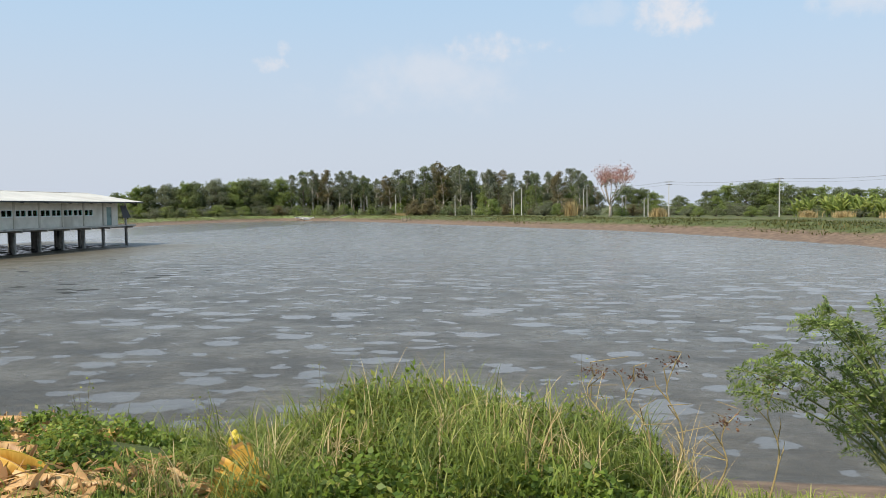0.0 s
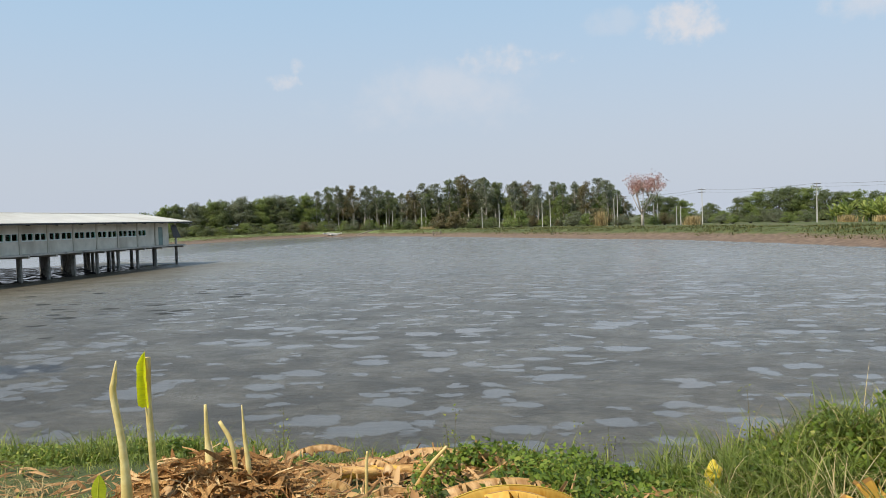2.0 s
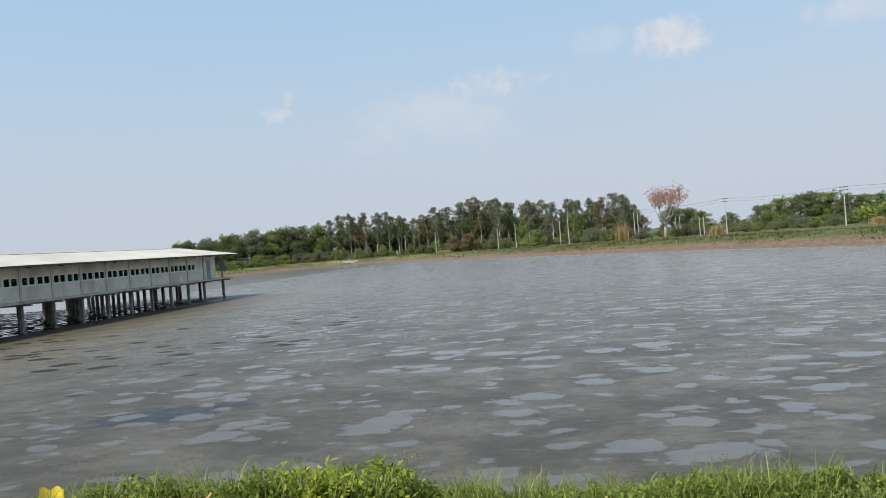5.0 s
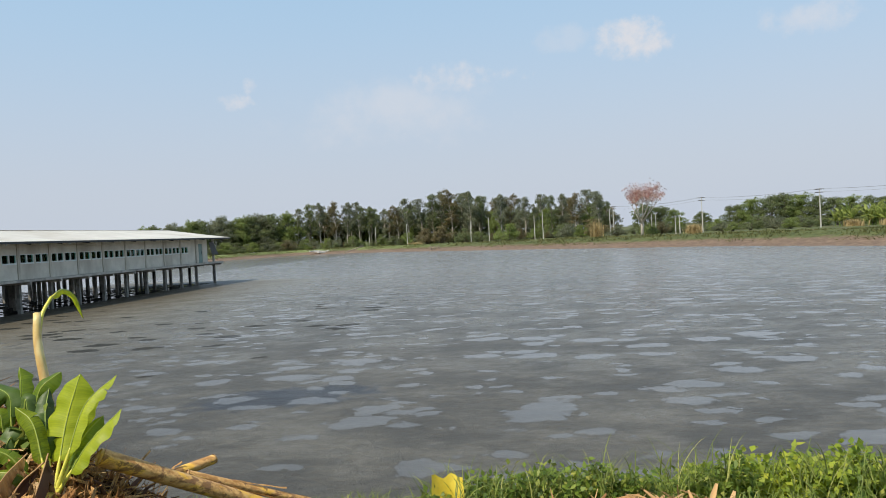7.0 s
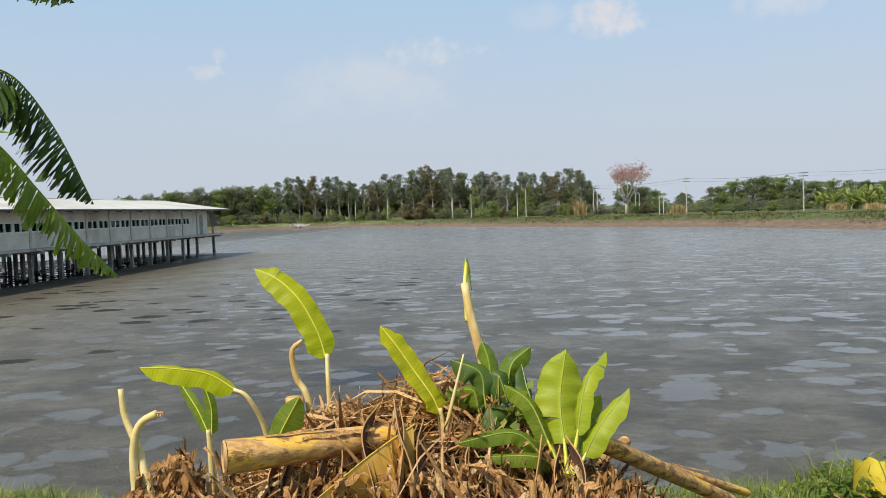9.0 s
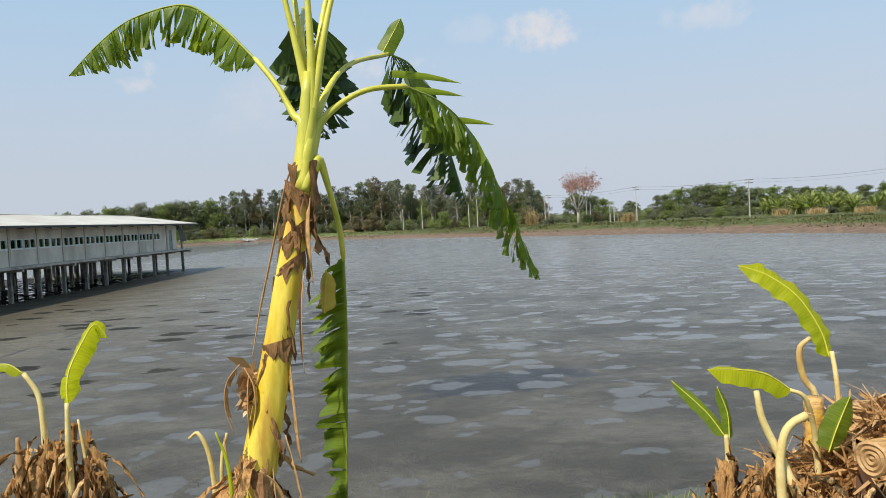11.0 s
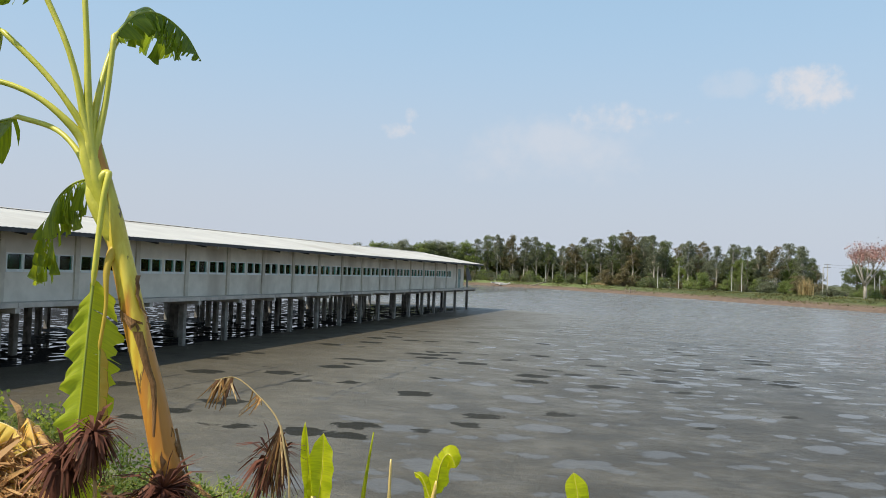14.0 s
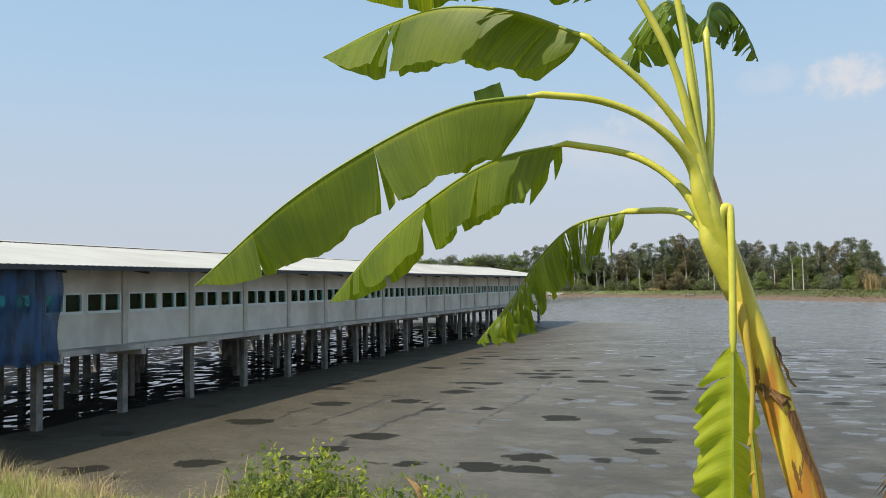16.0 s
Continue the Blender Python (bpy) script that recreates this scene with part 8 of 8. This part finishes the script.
stalk(27.51, -12.92, rel(27.51, -12.92, (27.52, -12.92, 1.7), (27.51, -12.9, 2.03), (27.50, -12.9, 2.29), (27.52, -12.9, 2.43), (27.56, -12.9, 2.50), (27.64, -12.9, 2.54)), [0.030, 0.026, 0.023, 0.021, 0.020, 0.022], M_STALK, "bent pale banana shoot with a frayed top",
      leaf=[dict(petiole=None, rib=rel(27.51, -12.92, (27.60, -12.9, 2.525), (27.645, -12.9, 2.545), (27.675, -12.9, 2.54)), half=0.028, droop=(10, 10), tear=1.0, gap=0.2, up=(0, -0.7, 0.7), blade=M_WITHER, seed=68, curl=20, thick=0.018, steps=16, stalk=M_CUT)])
stalk(27.68, -12.95, rel(27.68, -12.95, (27.70, -13.0, 1.75), (27.54, -12.88, 2.26), (27.50, -12.86, 2.37), (27.44, -12.85, 2.52), (27.42, -12.84, 2.66)), [0.026, 0.023, 0.021, 0.018, 0.014], M_STALK, "thin pale banana shoot")
stalk(27.56, -12.0, rel(27.56, -12.0, (27.57, -12.0, 1.5), (27.56, -12.0, 2.03), (27.55, -12.0, 2.20)), [0.024, 0.020, 0.014], M_STALK, "thin banana shoot with narrow dark leaves",
      leaf=[dict(petiole=None, rib=rel(27.56, -12.0, (27.55, -12.0, 2.18), (27.47, -11.95, 2.31), (27.39, -11.9, 2.40), (27.28, -11.82, 2.51)), half=0.045, droop=(20, 20), up=(0, -0.9, 0.5), blade=M_BLADE_DEEP, tear=60, gap=0, seed=66, curl=5, thick=0.007, steps=24),
            dict(petiole=None, rib=rel(27.56, -12.0, (27.57, -12.0, 2.16), (27.57, -11.98, 2.33), (27.52, -11.96, 2.49)), half=0.045, droop=(20, 30), up=(0.2, -1, 0.2), blade=M_BLADE_DEEP, tear=60, gap=0, seed=67, curl=5, thick=0.007, steps=24)])

# shoots between the two tall plants
stalk(23.0, -12.1, rel(23.0, -12.1, (23.04, -12.1, 1.7), (23.02, -12.1, 2.2), (22.98, -12.1, 2.38)), [0.022, 0.018, 0.012], M_STALK, "banana shoot with one broad yellow-green leaf",
      leaf=[dict(petiole=None, rib=rel(23.0, -12.1, (23.0, -12.1, 2.16), (22.97, -12.09, 2.40), (22.92, -12.08, 2.66)), half=0.13, droop=(5, 15), up=(0.3, -1, 0.1), seed=81, curl=18, thick=0.010, steps=26, wave=1.8, **PL)])
stalk(23.4, -11.97, rel(23.4, -11.97, (23.42, -11.97, 1.7), (23.40, -11.97, 2.2), (23.385, -11.96, 2.50), (23.36, -11.95, 2.66), (23.28, -11.95, 2.79)), [0.04, 0.024, 0.019, 0.017, 0.014], M_STALK, "bent banana shoot with a drooping tip",
      leaf=[dict(petiole=None, rib=rel(23.4, -11.97, (23.28, -11.95, 2.79), (23.19, -11.95, 2.85), (23.09, -11.95, 2.85)), half=0.045, droop=(50, 30), seed=82, curl=30, thick=0.010, steps=16, **PL)])
stalk(23.6, -12.05, rel(23.6, -12.05, (23.6, -12.1, 1.7), (23.6, -12.1, 2.3), (23.6, -12.08, 2.62)), [0.03, 0.02, 0.014], M_STALK, "banana shoot with a crumpled bright leaf",
      leaf=[dict(petiole=None, rib=rel(23.6, -12.05, (23.6, -12.08, 2.58), (23.58, -12.0, 2.78), (23.62, -11.88, 2.95), (23.67, -11.8, 3.05), (23.74, -11.78, 2.96)), half=0.085, droop=(20, 35), tear=9, gap=0.06, up=(0.2, -1, 0.2), wave=2.2, blade=M_BLADE_PALE, seed=83, curl=25, thick=0.010, steps=26)])
stalk(23.68, -12.0, rel(23.68, -12.0, (23.72, -12.0, 1.7), (23.66, -12.0, 2.2), (23.62, -12.0, 2.5)), [0.02, 0.016, 0.006], M_STALK, "slim pale banana shoot")
stalk(23.3, -12.05, rel(23.3, -12.05, (23.3, -12.05, 1.7), (23.28, -12.05, 2.2), (23.27, -12.05, 2.42)), [0.05, 0.03, 0.010], M_DRY, "withered brown banana stump")
stalk(24.57, -12.51, rel(24.57, -12.51, (24.6, -12.51, 1.7), (24.58, -12.51, 2.3), (24.52, -12.51, 2.50), (24.46, -12.51, 2.48)), [0.02, 0.015, 0.012, 0.006], M_STALK, "small forked pale shoot")
stalk(24.64, -12.51, rel(24.64, -12.51, (24.62, -12.51, 1.7), (24.63, -12.51, 2.3), (24.67, -12.51, 2.50)), [0.014, 0.012, 0.008], M_STALK, "small forked pale shoot")
stalk(24.8, -12.95, rel(24.8, -12.95, (24.82, -12.97, 1.8), (24.80, -12.95, 2.4), (24.74, -12.94, 2.62)), [0.012, 0.010, 0.004], M_BLADE_YOUNG, "thin green shoot at a banana stem")
bud = thing("dry_bud", pose(24.87, -12.72, 2.0), "hanging dry brown leaf bundle on thin stalks", "dry leaves")
b = Build()
for o in (-0.03, 0.03):
    b.tube([(o - 0.02, 0, -0.3), (o, 0, 0.4), (0, 0, 0.75)], [0.006, 0.006, 0.006], 5)
part("stalk", b, M_DRY, bud)
rng = np.random.default_rng(91)
v, f = leaf_cards(rng, np.array([0, 0, 0.80]) + rng.normal(0, 1, (40, 3)) * np.array([0.035, 0.035, 0.06]), 0.13, 0.06, 0.0, np.array([[0, 0, -1.5]]))
part("dry_leaf", array_mesh("dry_leaf", v, f, M_DRY), None, bud)

# shoots before the leaning plant
stalk(19.25, -12.65, rel(19.25, -12.65, (19.26, -12.65, 1.7), (19.26, -12.65, 2.1), (19.25, -12.65, 2.32)), [0.026, 0.022, 0.016], M_STALK, "banana shoot with two yellow-green leaves",
      leaf=[dict(petiole=None, rib=rel(19.25, -12.65, (19.25, -12.65, 2.24), (19.21, -12.65, 2.48), (19.18, -12.65, 2.74)), half=0.05, droop=(-35, -45), up=(0.2, -1, 0), seed=84, curl=-20, thick=0.010, steps=26, wave=1.5, **PL),
            dict(petiole=None, rib=rel(19.25, -12.65, (19.26, -12.64, 2.22), (19.29, -12.63, 2.44), (19.29, -12.63, 2.68)), half=0.085, droop=(-20, -30), up=(0.1, -1, 0), seed=85, curl=10, thick=0.009, steps=26, wave=2.0, **PL)])
stalk(19.36, -12.1, rel(19.36, -12.1, (19.32, -12.1, 1.7), (19.33, -12.1, 2.14), (19.39, -12.1, 2.60)), [0.016, 0.016, 0.004], M_BLADE_YOUNG, "slim yellow-green banana shoot")
stalk(19.51, -12.1, rel(19.51, -12.1, (19.50, -12.1, 1.7), (19.51, -12.1, 2.16), (19.515, -12.1, 2.44)), [0.014, 0.013, 0.006], M_STALK, "slim pale banana shoot")
stalk(19.75, -11.95, rel(19.75, -11.95, (19.75, -11.95, 1.7), (19.75, -11.95, 2.1), (19.78, -11.95, 2.30)), [0.022, 0.018, 0.012], M_STALK, "banana shoot with crumpled yellow leaves",
      leaf=[dict(petiole=None, rib=rel(19.75, -11.95, (19.77, -11.95, 2.18), (19.80, -11.97, 2.38), (19.84, -11.97, 2.47), (19.88, -11.98, 2.47), (19.91, -11.98, 2.40)), half=0.085, droop=(15, 25), tear=30, gap=0.0, up=(0.2, -1, 0.2), blade=M_BLADE_PALE, seed=86, curl=40, thick=0.010, steps=26, wave=2.5),
            dict(petiole=None, rib=rel(19.75, -11.95, (19.75, -11.96, 2.15), (19.69, -11.97, 2.30), (19.63, -11.97, 2.34)), half=0.06, droop=(30, 40), tear=30, gap=0.0, up=(0.1, -1, 0.3), blade=M_BLADE_PALE, seed=88, curl=35, thick=0.008, steps=22, wave=2.5)])
stalk(20.72, -12.0, rel(20.72, -12.0, (20.74, -12.0, 1.7), (20.73, -12.0, 2.1), (20.70, -12.0, 2.28)), [0.022, 0.018, 0.012], M_STALK, "banana shoot with a rolled yellow leaf",
      leaf=[dict(petiole=None, rib=rel(20.72, -12.0, (20.70, -12.0, 2.16), (20.69, -12.02, 2.32), (20.66, -12.02, 2.46)), half=0.075, droop=(-30, -10), tear=40, gap=0, up=(0.2, -1, 0), blade=M_BLADE_PALE, seed=87, curl=35, thick=0.010, steps=20)])

# withered brown tassels round the leaning plant
for i, (x, y, z, r, n, down) in enumerate(((19.22, -13.1, 2.64, 0.20, 110, 0.5), (18.36, -13.62, 2.66, 0.20, 220, 1.1), (18.53, -13.62, 2.80, 0.18, 220, 1.2), (18.78, -13.40, 2.50, 0.26, 240, 0.8))):
    rng = np.random.default_rng(600 + i)
    ob = thing("withered_tassel", pose(x, y, z), "withered red-brown tassel of dead leaf strips", "dry leaves", "withered tassels")
    d = unit(rng.normal(size=(n, 3)) + np.array([0, 0, -down]))
    b = Build()
    for q in d:
        q = Vector(q) * r * rng.uniform(0.6, 1.2)
        sd = q.cross(Vector((0.3, 0.2, 1))).normalized() * rng.uniform(0.005, 0.014)
        e1, e2 = q * 0.55 + Vector((0, 0, 0.015)), q + Vector((0, 0, -0.04))
        b.quad(-sd * 0.6, sd * 0.6, e1 + sd, e1 - sd)
        b.quad(e1 - sd, e1 + sd, e2 + sd * 0.3, e2 - sd * 0.3)
    part("fringe", b, M_TASSEL, ob)
    c = Build()
    c.tube([(0, 0, -(z - ground_z(x, y))), (0.02, 0, -0.3), (0, 0, 0)], [0.012, 0.010, 0.006], 6)
    part("stalk", c, M_DRY, ob)
PAN = Vector((19.52, -13.45, ground_z(19.52, -13.45)))
pan = thing("dry_panicle", pose(*PAN), "arching dry flower stalk with hanging brown tassels", "weed")
p = curve([Vector(q) - PAN for q in ((19.52, -13.45, PAN.z), (19.47, -13.36, 2.5), (19.40, -13.30, 2.73), (19.33, -13.25, 2.86), (19.21, -13.22, 2.96), (19.05, -13.2, 3.05), (18.92, -13.2, 3.03))], 36)
b = Build()
b.tube(p, [0.006 - 0.0001 * k for k in range(37)], 5)
part("stem", b, M_STRAW, pan)
rng = np.random.default_rng(66)
for lo, hi, n, ln, wd, mt in ((31, 36, 18, 0.15, 0.006, M_RAG), (31, 36, 12, 0.18, 0.006, M_DRY_DARK), (24, 27, 10, 0.10, 0.005, M_RAG), (15, 18, 36, 0.28, 0.0045, M_RAG), (15, 18, 44, 0.32, 0.0045, M_DRY_DARK)):
    b = Build()
    for i in range(n):
        q = p[int(rng.integers(lo, hi))]
        sway = Vector((rng.normal(-0.03, 0.045), rng.normal(0, 0.03), 0))
        l_ = ln * rng.uniform(0.35, 1.1)
        w_ = wd * rng.uniform(0.5, 1.3)
        b.strip([(q + sway * f_ + Vector((-w_ * (1.2 - f_), 0, -l_ * f_)), q + sway * f_ + Vector((w_ * (1.2 - f_), 0.004, -l_ * f_))) for f_ in (0.0, 0.4, 1.0)])
    part("tassel", b, mt, pan)


# scraps of yellow plastic
def scrap(x, y, z, sx, sz, turn, label):
    b = Build()
    n = 8
    for j in range(n + 1):
        for i in range(n + 1):
            u, w = i / n - 0.5, j / n
            b.v.append((u * sx * (1 - 0.1 * w), 0.05 * math.cos(u * 3) - 0.03 * w + 0.008 * math.sin(9 * u + 5 * w), w * sz + 0.02 * math.sin(u * 11)))
    base_n = len(b.v)
    b.v += [(x_, y_ + 0.012, z_) for x_, y_, z_ in b.v]
    for j in range(n):
        for i in range(n):
            a = j * (n + 1) + i
            b.f.append((a, a + 1, a + n + 2, a + n + 1))
            b.f.append((base_n + a, base_n + a + n + 1, base_n + a + n + 2, base_n + a + 1))
    ob = new("plastic_scrap", b.mesh("plastic_scrap", M_PLASTIC, True))
    ob.matrix_basis = pose(x, y, z, -12, 0, turn)
    return tagged(ob, label, "plastic scrap", "yellow plastic scraps")


scrap(32.07, -11.0, 1.38, 0.26, 0.24, 8, "bent piece of bright yellow plastic in the weeds")
rolled = Build()
rings = [(43.84 + 0.008 * math.sin(k * 1.9), -12.06 + 0.006 * math.sin(k * 2.7), 1.48 + 0.022 * k) for k in range(15)]
rolled.tube(rings, [0.058 * (1 + 0.10 * math.sin(k * 2.4) + 0.05 * math.sin(k * 5.1)) * (1 if k < 12 else 1 - 0.26 * (k - 11)) for k in range(15)], 12)
tagged(new("plastic_scrap", rolled.mesh("plastic_scrap", M_PLASTIC, True)), "upright crumpled roll of yellow plastic in the grass", "plastic scrap", "yellow plastic scraps")
